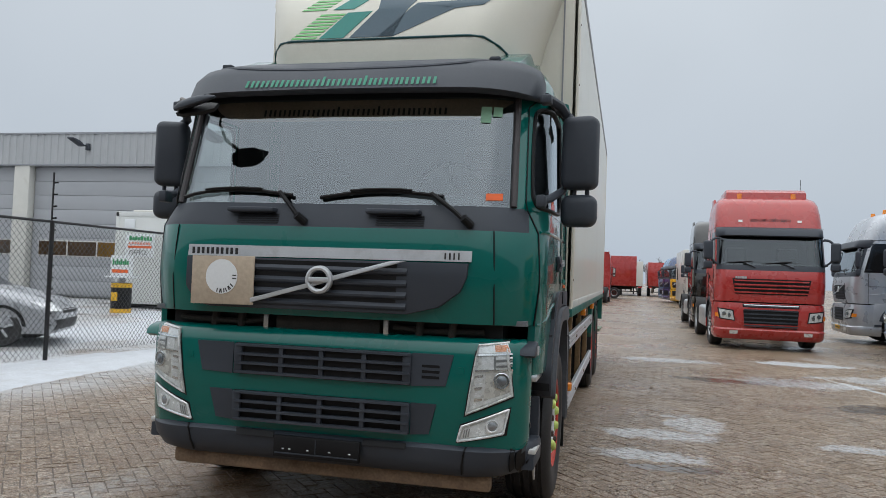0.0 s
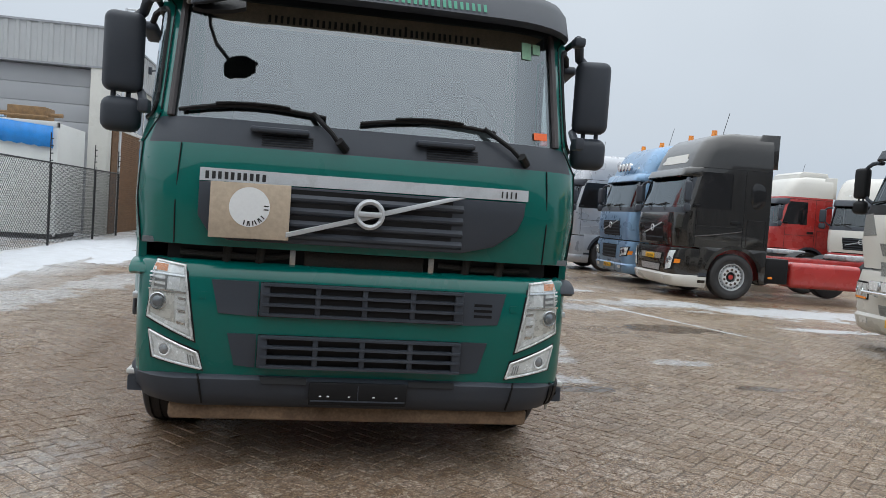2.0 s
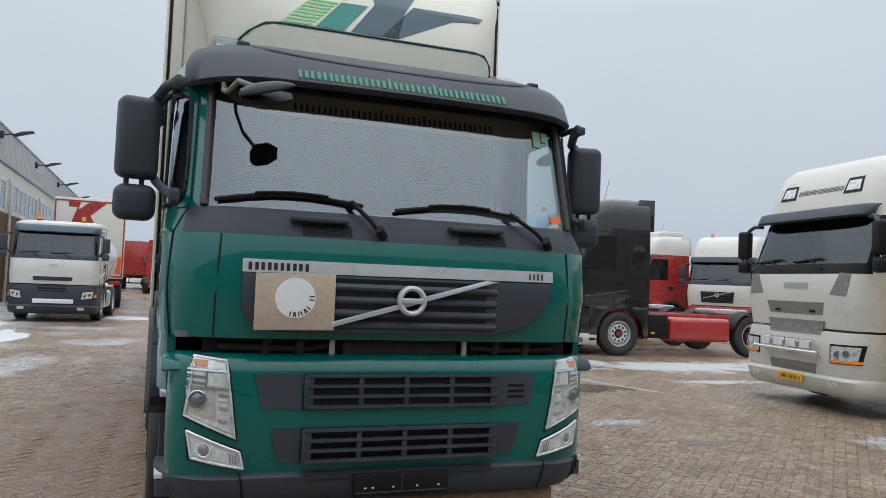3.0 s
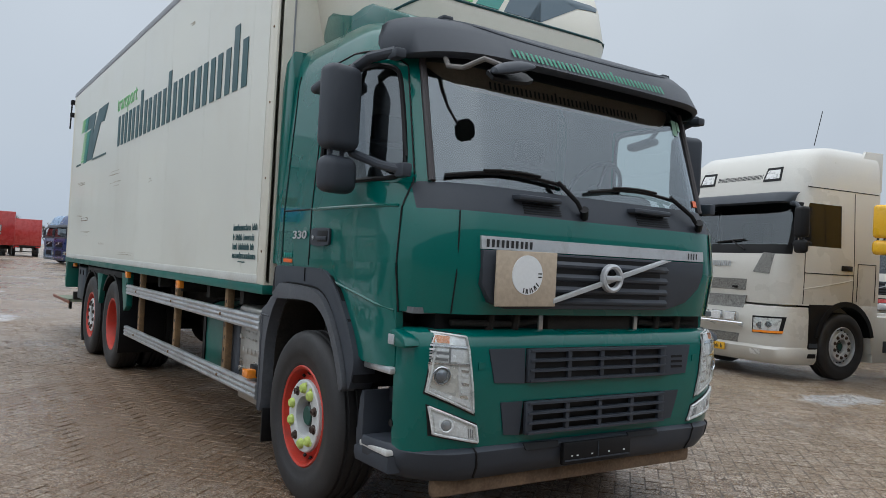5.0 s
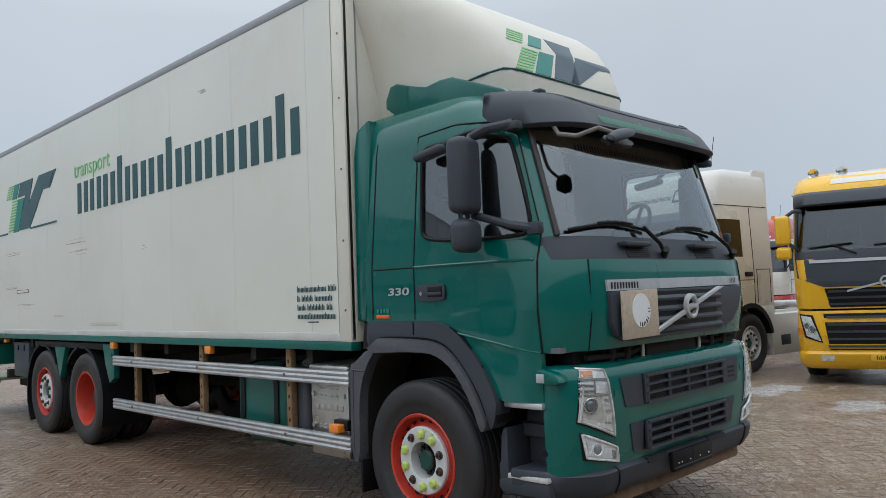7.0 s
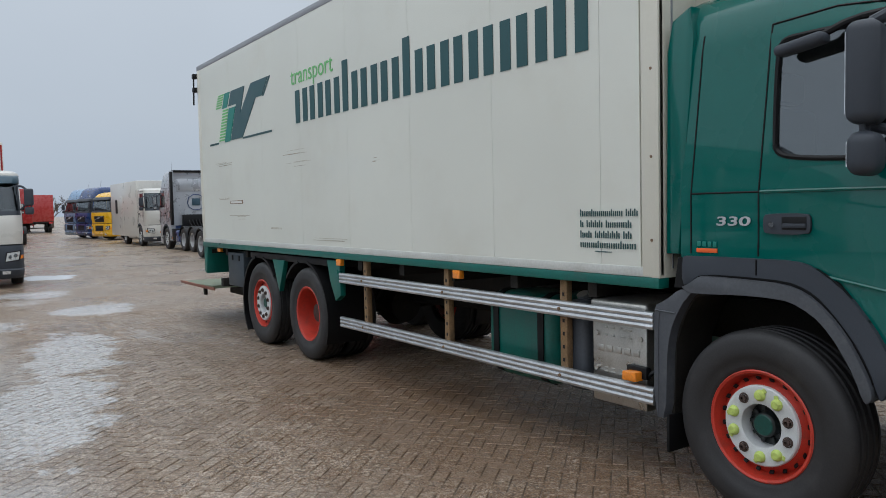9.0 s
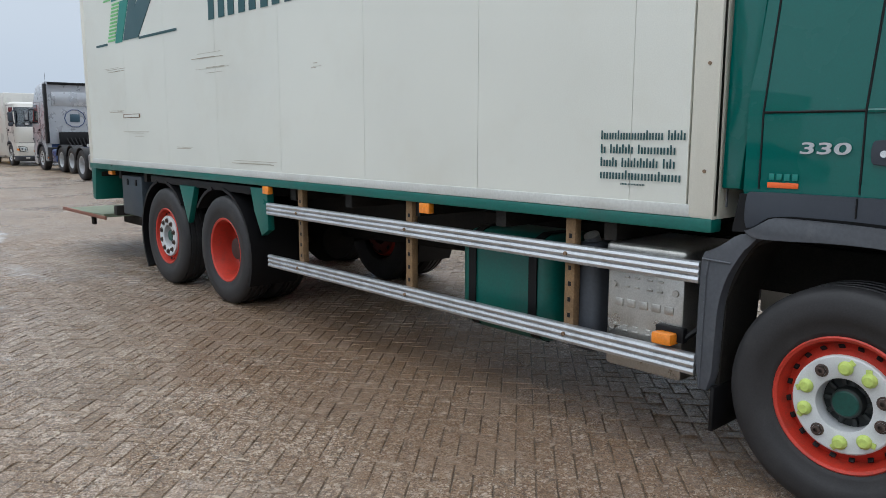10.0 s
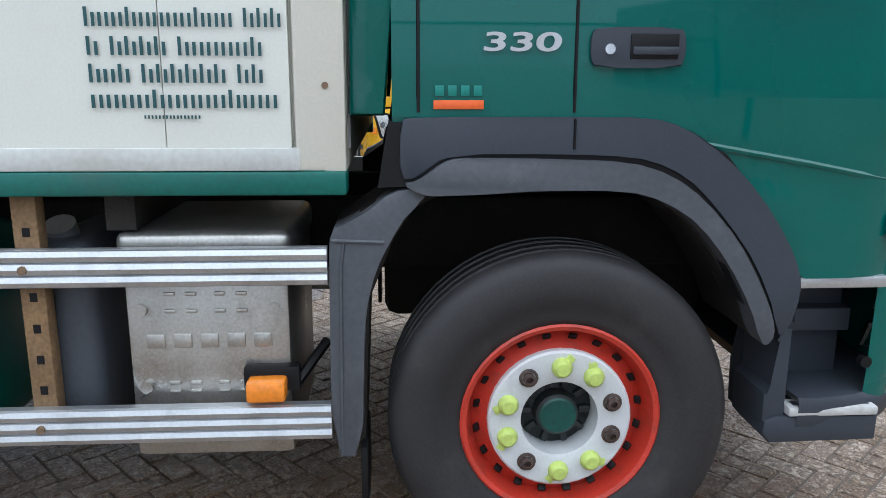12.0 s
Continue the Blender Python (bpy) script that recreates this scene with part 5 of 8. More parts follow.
    plate("divider", [(0.885, 0.955), (1.086, 0.965), (1.085, 0.973), (0.884, 0.963)], 0.013, CHROME, hl, 1)
    plate("reflector", [(0.945, 0.800), (1.078, 0.850), (1.086, 0.962), (0.955, 0.954)], 0.007, mat("warm_lamp_bowl", (0.60, 0.585, 0.55), 0.28, metal=0.3, var=0.15, scale=22), hl)
    for k in range(7):
        z = 0.792 + 0.021 * k
        plate("facet", [(0.893 + 0.005 * (k % 3), z), (0.935 - 0.006 * (k % 2), z + 0.006), (0.938, z + 0.020), (0.896, z + 0.014)], 0.007 + 0.003 * (k % 2), REFLECTOR if k % 3 else CHROME, hl, 1)
    plate("reflector", [(0.868, 0.744), (1.070, 0.832), (1.066, 0.842), (0.884, 0.776)], 0.010, REFLECTOR, hl)
    for cx, cz, rr in ((1.035, 0.908, 0.046),):
        bm = bmesh.new()
        gx = (LF.y(cx + 0.01, cz) - LF.y(cx - 0.01, cz)) / 0.02
        q = Matrix.Translation((s * cx, LF.y(cx, cz) - 0.010, cz)) @ Matrix.Rotation(radians(-90) + s * math.atan(gx) * 0.7, 4, "Z")
        lathe(bm, [(rr, -0.01), (rr, 0.008), (rr * 0.90, 0.010), (rr * 0.84, 0.004)], 26, 0, q)
        lathe(bm, [(rr * 0.84, 0.004), (rr * 0.70, 0.0), (rr * 0.62, 0.008)], 26, 1, q)
        lathe(bm, [(rr * 0.62, 0.008), (rr * 0.4, 0.014), (0.0, 0.017)], 26, 2, q)
        part("projector", bm, [CHROME, LAMP_GREY, mat("dark_lens", (0.18, 0.2, 0.22), 0.06, metal=0.5)], hl)
    rims([(0.856, 0.724), (1.088, 0.828), (1.054, 1.112), (0.910, 1.095)], 0.012, 0.006, LAMP_CASE, hl)
    plate("lens", [(0.855, 0.722), (1.088, 0.828), (1.054, 1.112), (0.910, 1.095)], 0.021, LENS, hl, 8).visible_shadow = False
    part("fog_seal", LF.patch(bmesh.new(), mir([(0.796, 0.556), (1.068, 0.612), (1.088, 0.766), (0.820, 0.664)]), 0.002, 0.02, 5), BLACK, lower)
    fg = part("fog_lamp", LF.patch(bmesh.new(), mir([(0.804, 0.566), (1.052, 0.620), (1.080, 0.757), (0.827, 0.654)]), 0.006, 0.02, 5), LAMP_CASE, truck, "clear fog lamp under the headlight")
    plate("reflector", [(0.832, 0.588), (1.036, 0.633), (1.055, 0.727), (0.845, 0.642)], 0.009, REFLECTOR, fg)
    for k in range(3):
        plate("facet", [(0.838 + 0.013 * k, 0.592 + 0.003 * k), (0.844 + 0.013 * k, 0.593 + 0.003 * k), (0.852 + 0.013 * k, 0.638 + 0.004 * k), (0.846 + 0.013 * k, 0.636 + 0.004 * k)], 0.012, LAMP_GREY, fg, 1)
    q = Matrix.Translation((s * 0.995, LF.y(0.995, 0.663) - 0.011, 0.663)) @ Matrix.Rotation(radians(-90) + s * 0.4, 4, "Z")
    bm = bmesh.new()
    lathe(bm, [(0.036, -0.005), (0.036, 0.005), (0.031, 0.006), (0.026, 0.002)], 20, 0, q)
    lathe(bm, [(0.026, 0.002), (0.014, 0.008), (0.0, 0.010)], 20, 1, q)
    part("fog_lens", bm, [REFLECTOR, mat("smoky_lens", (0.30, 0.31, 0.32), 0.1, metal=0.4)], fg)
    rims([(0.808, 0.570), (1.050, 0.623), (1.077, 0.753), (0.830, 0.652)], 0.010, 0.007, REFLECTOR, fg)
    plate("lens", [(0.812, 0.574), (1.048, 0.626), (1.073, 0.748), (0.833, 0.650)], 0.018, LENS, fg).visible_shadow = False
    # small ledge and grey reflector at the corner
    bm = bmesh.new()
    prism(bm, soften([(4.27, 1.03), (4.42, 1.03), (4.44, 1.10), (4.40, 1.12), (4.29, 1.09)], 1), "x", s * 1.10, s * 1.205, 0, 0.012)
    part("corner_handle", bm, GREEN if s < 0 else TRIM, truck)
    part("bolt_cap", LF.patch(bmesh.new(), mir([(0.800, 0.935), (0.836, 0.935), (0.836, 0.971), (0.800, 0.971)]), 0.004, 0.006, 2, 0, 2), GREEN, lower)
    bm = bmesh.new()
    box(bm, (s * 1.20, 4.375, 1.04), (s * 1.211, 4.43, 1.09), 0.003)
    part("corner_reflector", bm, SILVER, truck)
    bm = bmesh.new()
    tube(bm, [(s * 1.15, 4.42, 0.645), (s * 1.176, 4.42, 0.645)], 0.018, 14)
    part("tow_cover", bm, BLACK, truck)

# ---- box body ----
BX, BY0, BY1, BZ0, BZ1 = 1.28, 5.98, 14.62, 1.245, 3.87
seams = [6.12, 6.44, 7.53, 8.68, 9.84, 10.97, 12.11, 13.25, 14.50]
bm = bmesh.new()
box(bm, (-BX + 0.03, BY0 + 0.03, BZ0 + 0.02), (BX - 0.03, BY1 - 0.03, BZ1 - 0.03))
body = part("box_core", bm, CREAM, truck)
for s in (-1, 1):
    for a, b in zip(seams, seams[1:]):
        bm = bmesh.new()
        box(bm, (s * (BX - 0.03), a + 0.001, BZ0 + 0.06), (s * (BX - 0.002), b - 0.001, BZ1 - 0.07), 0.0012, None, 0, 1)
        part("side_panel", bm, CREAM, truck)
    for y0, y1 in ((BY0, BY0 + 0.135), (BY1 - 0.12, BY1)):
        part("corner_post", box(bmesh.new(), (s * (BX - 0.06), y0, BZ0), (s * (BX + 0.004), y1, BZ1 - 0.06), 0.02), CREAM_NOSE, truck, "cream corner profile with bolts")
    for z in (1.47, 1.96, 2.47, 2.98, 3.45):
        bm = bmesh.new()
        tube(bm, [(s * (BX + 0.003), 6.03, z), (s * (BX + 0.008), 6.03, z)], 0.009, 8)
        part("bolt", bm, RUST, truck)
    bm = bmesh.new()
    box(bm, (s * (BX - 0.05), BY0, BZ1 - 0.075), (s * (BX + 0.006), BY1, BZ1), 0.015)
    part("top_profile", bm, GREY_TOP, truck)
    bm = bmesh.new()
    box(bm, (s * (BX - 0.05), BY0 + 0.12, BZ0 + 0.005), (s * (BX + 0.003), BY1 - 0.1, BZ0 + 0.065), 0.004)
    part("kick_strip", bm, mat("pale_aluminium_strip", (0.56, 0.57, 0.54), 0.5, metal=0.05, var=0.1, dirt=(0.4, 0.38, 0.33), dirt_amount=0.5), truck)
    bm = bmesh.new()
    box(bm, (s * (BX - 0.09), BY0, BZ0 - 0.06), (s * (BX + 0.006), BY1, BZ0 + 0.004), 0.008)
    part("floor_rail", bm, PETROL_TANK, truck, "green steel floor rail")
# scrape marks on the near side panels
random.seed(5)
bm = bmesh.new()
for y0, z0, ln in ((13.3, 1.86, 0.55), (13.5, 2.36, 0.45), (13.3, 2.35, 0.3), (10.9, 2.35, 0.7), (10.8, 2.22, 0.6), (9.2, 2.15, 0.3), (7.9, 3.45, 0.35), (11.6, 1.5, 0.4), (9.9, 1.36, 1.2), (12.7, 1.62, 0.8)):
    for k in range(3):
        z = z0 + random.uniform(-0.03, 0.03)
        box(bm, (-BX - 0.0005, y0 + random.uniform(-0.1, 0.1), z), (-BX + 0.004, y0 + ln * random.uniform(0.4, 1), z + random.uniform(0.002, 0.007)))
pieces("scrape_mark", bm, mat("scraped_panel", (0.40, 0.36, 0.28), 0.7, var=0.3, scale=8), truck)
bm = bmesh.new()
box(bm, (-BX - 0.002, 12.85, 1.80), (-BX + 0.004, 13.35, 1.845), 0.002)
box(bm, (-BX - 0.003, 12.88, 1.808), (-BX + 0.004, 13.32, 1.838), 0, None, 1)
part("patch_repair", bm, [RUST, CREAM], truck)


SIGN_SLATE = mat("sign_slate_film", (0.028, 0.085, 0.098), 0.42, var=0.08, scale=2)


def on_side(u, v, lift=0.0035):
    return Vector((-BX - lift, u, v))


bm = bmesh.new()
pitch = 4.60 / 12
bar_word(bm, "xxxlxxlxxxxl", lambda u, v: on_side(11.10 - u, 2.665 + v), 0.50, pitch, 0.42)
pieces("name_bar", thicken(bm, (0.003, 0, 0)), PETROL, truck, "dark petrol bars of the firm's name", 0)
lettering("word", "transport", 0.19, Matrix(((0, 0, -1, -BX - 0.002), (-1, 0, 0, 11.17), (0, 1, 0, 3.10), (0, 0, 0, 1))), LEAF_FILM, truck, "light green word above the name", 1.02)
for rows_, z0, hgt, p in (("lxxlxxxxlxx lll", 1.612, 0.046, 0.0335), ("l llll lxxxxl", 1.542, 0.046, 0.036), ("lxl llllll ll", 1.475, 0.046, 0.036), ("xxxxlxxxxlixx", 1.412, 0.046, 0.038), ("xxxxxxxx", 1.385, 0.012, 0.018)):
    bm = bmesh.new()
    bar_word(bm, rows_, lambda u, v: on_side(6.62 - u - (0.13 if hgt < 0.02 else 0), z0 + v, 0.006), hgt, p, 0.30)
    pieces("address_bar", thicken(bm, (0.003, 0, 0)), PETROL, truck, "dark bars of an address", 0)
# stripe-and-wedge logo on the side
SIGN_X = (-BX - 0.005, -BX + 0.002)
DARK_SIGN = [(13.15, 3.31), (12.64, 3.31), (12.82, 2.98), (12.41, 3.31), (11.85, 3.31), (12.05, 3.11), (12.26, 3.11), (12.77, 2.66), (13.21, 2.66), (12.96, 3.12), (13.27, 3.12)]
part("logo_wedge", prism(bmesh.new(), DARK_SIGN, "x", *SIGN_X), SIGN_SLATE, truck, "dark slate wedges of a plain striped sign", 0)
part("logo_wedge", prism(bmesh.new(), [(11.82, 3.31), (11.77, 3.31), (12.0, 3.10), (12.04, 3.10)], "x", *SIGN_X), SIGN_SLATE, truck, "", 0)
for y0, y1, z0 in ((11.78, 12.75, 2.64), (13.73, 14.1, 2.645)):
    part("logo_line", prism(bmesh.new(), [(y0, z0), (y1, z0), (y1, z0 + 0.024), (y0, z0 + 0.024)], "x", *SIGN_X), PETROL, truck, "", 0)
for quad in ([(13.41, 3.31), (13.20, 3.31), (13.33, 3.115), (13.52, 3.115)], [(13.25, 3.09), (13.0, 3.09), (13.25, 2.65), (13.46, 2.65)]):
    part("logo_band", prism(bmesh.new(), quad, "x", *SIGN_X), TEAL, truck, "", 0)
for y_top, y_low, z_top, z_low, n in ((13.45, 13.58, 3.31, 3.12, 6), (13.28, 13.48, 3.09, 2.66, 11)):
    for i in range(n):
        f = i / n
        y, z = y_top + (y_low - y_top) * f, z_top + (z_low - z_top) * f
        h = (z_top - z_low) / n * 0.52
        part("logo_stripe", prism(bmesh.new(), [(y, z), (y + 0.22, z), (y + 0.23, z - h), (y + 0.012, z - h)], "x", *SIGN_X), LEAF_FILM, truck, "", 0)
# cream nose fairing above the cab
NS = Skin([(2.80, 4.92, 0.93, 0.36, 0.75), (2.92, 4.925, 0.94, 0.36, 0.80), (3.00, 4.925, 0.96, 0.36, 0.84), (3.05, 4.93, 0.97, 0.36, 0.88), (3.30, 5.04, 1.03, 0.38, 0.82), (3.50, 5.19, 1.10, 0.38, 0.70), (3.68, 5.42, 1.16, 0.36, 0.50), (3.80, 5.66, 1.19, 0.32, 0.28), (3.86, 5.88, 1.19, 0.2, 0.06)], 6.0, [5.99], arc=9, front=10)
bm = NS.build(bmesh.new(), lambda lv, k, n: 0 if k != "back" else None)
nose = part("nose_fairing", bm, CREAM_NOSE, truck, "cream moulded wind fairing on the box front", 60)
bm = bmesh.new()
tube(bm, [(x, NS.y(x, 3.045) - 0.003, 3.045 - 0.14 * max(abs(x) - 0.76, 0) / 0.2) for x in [-0.90 + 0.09 * i for i in range(21)]], 0.008, 6)
part("fairing_line", bm, PETROL, nose)
bm = bmesh.new()
SLATE = mat("slate_blue_film", (0.035, 0.075, 0.105), 0.42, var=0.08, scale=2)
for quad in ([(-0.20, 3.06), (0.11, 3.06), (0.17, 3.26), (-0.03, 3.29)], [(-0.03, 3.29), (0.17, 3.26), (0.28, 3.43), (-0.04, 3.43)], [(0.0, 3.06), (0.11, 3.06), (0.52, 3.27), (0.24, 3.325)], [(0.24, 3.325), (0.50, 3.262), (0.70, 3.285), (0.75, 3.335)]):
    NS.patch(bm, quad, 0.004, 0.006, 6)
pieces("logo_wedge", bm, SLATE, nose)
for quad in ([(-0.42, 3.06), (-0.245, 3.06), (-0.075, 3.27), (-0.25, 3.265)], [(-0.36, 3.295), (-0.21, 3.295), (-0.08, 3.42), (-0.23, 3.42)]):
    part("logo_band", NS.patch(bmesh.new(), quad, 0.005, 0.008, 6), TEAL, nose)
for x0, z0, n, dx in ((-0.63, 3.06, 8, 0.0245), (-0.60, 3.295, 5, 0.026)):
    for i in range(n):
        z = z0 + i * 0.0265
        x = x0 + dx * i
        part("logo_stripe", NS.patch(bmesh.new(), [(x, z), (x + 0.18, z), (x + 0.193, z + 0.014), (x + 0.013, z + 0.014)], 0.004, 0.005, 1, 0, 4), LEAF_FILM, nose)
part("roof_snorkel", tube(bmesh.new(), [(-0.80, 5.28, 2.98), (-0.80, 5.24, 3.05), (-0.80, 5.20, 3.13)], 0.02, 8), BLACK, truck, "short black aerial stub")
# front wall of the box beside the fairing has two uprights
for x in (-1.16, 1.16):
    part("front_seam", box(bmesh.new(), (x - 0.006, BY0 - 0.006, 1.3), (x + 0.006, BY0 + 0.04, BZ1 - 0.05)), GREY_TOP, truck)
bm = bmesh.new()
box(bm, (-BX, BY0, BZ0), (BX, BY0 + 0.06, BZ1 - 0.02), 0.008)
part("front_wall", bm, CREAM_NOSE, truck)
bm = bmesh.new()
box(bm, (-BX + 0.02, BY0 + 0.01, BZ1 - 0.04), (BX - 0.02, BY1 - 0.01, BZ1 + 0.012), 0.01)
part("box_roof", bm, GREY_TOP, truck)
bm = bmesh.new()
box(bm, (-BX + 0.02, BY1 - 0.04, BZ0), (BX - 0.02, BY1 + 0.012, BZ1 - 0.02), 0.01)
part("rear_door", bm, CREAM, truck)
bm = bmesh.new()
for dz in (3.72, 3.52):
    box(bm, (-BX - 0.06, BY1 - 0.02, dz - 0.03), (-BX + 0.01, BY1 + 0.06, dz + 0.04), 0.01)
tube(bm, [(-BX - 0.04, BY1 + 0.02, 3.75), (-BX - 0.05, BY1 + 0.03, 3.3)], 0.012, 6)
pieces("rear_bracket", bm, BLACK, truck)

# ---- chassis and running gear ----
bm = bmesh.new()
for x in (-0.40, 0.40):
    box(bm, (x - 0.04, 4.5, 0.78), (x + 0.04, 14.2, 1.05), 0.01)
for y in (5.0, 6.4, 8.0, 9.6, 11.09, 12.43, 14.0):
    box(bm, (-0.40, y - 0.05, 0.82), (0.40, y + 0.05, 1.0))
for y in (6.6, 7.4, 8.2, 9.0, 9.8, 10.6, 11.4, 12.2, 13.0, 13.8, 14.5):
    box(bm, (-1.2, y - 0.04, 1.08), (1.2, y + 0.04, 1.2))
for y in (5.36, 11.09, 12.43):
    tube(bm, [(-0.95, y, 0.52), (0.95, y, 0.52)], 0.07, 12)
box(bm, (-0.35, 4.6, 0.55), (0.35, 5.9, 1.3), 0.05)
lathe(bm, [(0.0, -0.22), (0.2, -0.2), (0.26, 0), (0.2, 0.2), (0, 0.22)], 18, 0, Matrix.Translation((0, 11.09, 0.52)) @ Matrix.Rotation(radians(90), 4, "Z"))
tube(bm, [(0.1, 6.0, 0.75), (0.1, 11.0, 0.6)], 0.06, 10)
pieces("chassis_member", bm, DARK, truck, "dirty black steel chassis")
for s in (-1, 1):
    wheel(truck, s * 1.095, 5.372, 0.500, s, r=0.510, caps=(0, 2, 3, 6, 7, 9))
    wheel(truck, s * 1.10, 11.02, 0.52, s, style="drive")
    wheel(truck, s * 0.76, 11.02, 0.52, s, style="drive")
    wheel(truck, s * 1.11, 12.37, 0.52, s, caps=())
    # rear mudguards, joined by a flat dark cover
    bm = bmesh.new()
    arc_band(bm, 12.43, 0.50, 0.60, 0.63, -38, 78, s * 0.75, s * 1.25, 14)
    arc_band(bm, 12.43, 0.50, 0.60, 0.63, 102, 140, s * 0.75, s * 1.25, 8)
    arc_band(bm, 11.09, 0.50, 0.60, 0.63, 40, 78, s * 0.75, s * 1.25, 8)
    arc_band(bm, 11.09, 0.50, 0.60, 0.63, 102, 205, s * 0.75, s * 1.25, 14)
    box(bm, (s * 0.75, 10.15, 1.09), (s * 1.24, 12.75, 1.165), 0.01)
    part("rear_mudguard", bm, BLACK, truck)
    bm = bmesh.new()
    prism(bm, [(10.12, 1.16), (10.42, 1.16), (10.36, 0.95), (10.24, 0.74), (10.12, 0.80)], "x", s * 1.2, s * 1.265, 0, 0.006)
    prism(bm, [(11.58, 1.10), (11.94, 1.10), (11.76, 0.72)], "x", s * 1.2, s * 1.262, 0, 0.006)
    pieces("fender_plate", bm, PETROL_TANK, truck, "dull green fender plate")
# side guards: two ribbed rails on wooden posts
for s in (-1, 1):
    for z0, z1 in ((0.935, 1.04), (0.48, 0.585)):
        bm = bmesh.new()
        h = (z1 - z0)
        prof = [(1.235, z0), (1.262, z0)]
        for k in range(3):
            a = z0 + h * (k + 0.1) / 3
            b = z0 + h * (k + 0.9) / 3
            prof += [(1.270, a), (1.275, (a + b) / 2), (1.270, b), (1.262, b + h * 0.03)]
        prof += [(1.262, z1), (1.235, z1)]
        prism(bm, [(x * s, z) for x, z in prof], "y", 6.04, 10.13, 0)
        rail = part("side_guard_rail", bm, ALU, truck, "ribbed aluminium side guard rail", 20)
        for y in (6.84, 8.24, 9.64):
            bm = bmesh.new()
            tube(bm, [(s * 1.262, y, (z0 + z1) / 2), (s * 1.281, y, (z0 + z1) / 2)], 0.012, 8)
            part("rail_bolt", bm, RUST, rail)
    for y in (6.84, 8.24, 9.64):
        bm = bmesh.new()
        box(bm, (s * 1.18, y - 0.034, 0.49), (s * 1.234, y + 0.034, 1.19), 0.006)
        for i in range(7):
            box(bm, (s * 1.233, y - 0.012, 0.53 + i * 0.09), (s * 1.2355, y + 0.008, 0.555 + i * 0.09), 0, None, 1)
        part("guard_post", bm, [WOOD, BLACK], truck, "rusty perforated guard post")
    for y, z in ((10.11, 1.15), (8.02, 1.15)):
        bm = bmesh.new()
        box(bm, (s * 1.24, y - 0.05, z - 0.035), (s * 1.29, y + 0.05, z + 0.035), 0.008)
        part("side_marker", bm, AMBER, truck, "amber side marker lamp")
    # stowage: steel battery box, grey tank, green fuel tank
    bm = bmesh.new()
    box(bm, (s * 0.62, 6.155, 0.40), (s * 1.19, 6.615, 1.02), 0.02)
    bt = part("battery_box", bm, STEEL, truck, "pressed steel battery box cover")
    bm = bmesh.new()
    box(bm, (s * 0.62, 6.145, 0.975), (s * 1.205, 6.625, 1.075), 0.03, None, 0, 4)
    part("battery_lid", bm, STEEL, bt)
    bm = bmesh.new()
    for yy in (6.29, 6.35, 6.43, 6.49):
        for zz in (0.605, 0.63, 0.845, 0.895):
            box(bm, (s * 1.186, yy - 0.016, zz - 0.006), (s * 1.197, yy + 0.016, zz + 0.006), 0.004)
    for yy in (6.20, 6.57):
        for zz in (0.62, 0.85):
            tube(bm, [(s * 1.188, yy, zz), (s * 1.202, yy, zz)], 0.018, 12)
    for k in range(5):
        yy = 6.235 + k * 0.075
        box(bm, (s * 1.186, yy - 0.026, 0.735), (s * 1.196, yy + 0.026, 0.778), 0.006)
    pieces("pressed_mark", bm, STEEL, bt)
    bm = bmesh.new()
    box(bm, (s * 1.20, 6.165, 0.60), (s * 1.285, 6.275, 0.66), 0.01)
    part("side_marker", bm, AMBER, truck, "amber side marker lamp")
    bm = bmesh.new()
    box(bm, (s * 1.18, 6.13, 0.61), (s * 1.225, 6.29, 0.685), 0.008)
    tube(bm, [(s * 1.20, 6.14, 0.63), (s * 1.10, 6.06, 0.72)], 0.015, 6)
    part("marker_bracket", bm, BLACK, truck)
    bm = bmesh.new()
    box(bm, (s * 0.66, 6.70, 0.42), (s * 1.17, 6.89, 1.04), 0.05, None, 0, 4)
    ad = part("additive_tank", bm, mat("grey_poly_tank", (0.055, 0.062, 0.075), 0.5, var=0.15, dirt=(0.1, 0.1, 0.1), dirt_amount=0.4), truck, "dark grey plastic tank")
    bm = bmesh.new()
    tube(bm, [(s * 1.04, 6.82, 1.02), (s * 1.07, 6.82, 1.075)], 0.045, 14)
    part("cap", bm, ALU, ad)
    bm = bmesh.new()
    box(bm, (s * 0.55, 7.08, 0.36), (s * 1.10, 7.90, 1.03), 0.13, None, 0, 5)
    ft = part("fuel_tank", bm, PETROL_TANK, truck, "dark green fuel tank with black straps")
    for yy in (7.22, 7.74):
        bm = bmesh.new()
        pts = [(s * 0.8, yy, 1.036), (s * 0.98, yy, 1.036), (s * 1.07, yy, 1.0), (s * 1.106, yy, 0.9), (s * 1.106, yy, 0.5), (s * 1.07, yy, 0.4), (s * 0.97, yy, 0.355)]
        for p, q in zip(pts, pts[1:]):
            d = (Vector(q) - Vector(p))
            ang = math.atan2(d.z, d.x)
            box(bm, (0, -0.032, -0.004), (d.length, 0.032, 0.004), 0, Matrix.Translation(p) @ Matrix.Rotation(-ang, 4, "Y"))
        part("tank_strap", bm, BLACK, ft)
# tail: tool box, valance, folded-out lift platform
bm = bmesh.new()
box(bm, (-1.22, 13.08, 0.66), (-0.75, 13.70, 1.13), 0.015)
tb = part("tool_box", bm, mat("blue_grey_box", (0.035, 0.048, 0.060), 0.5, var=0.15), truck, "dark blue-grey tool box")
for y in (13.24, 13.5):
    bm = bmesh.new()
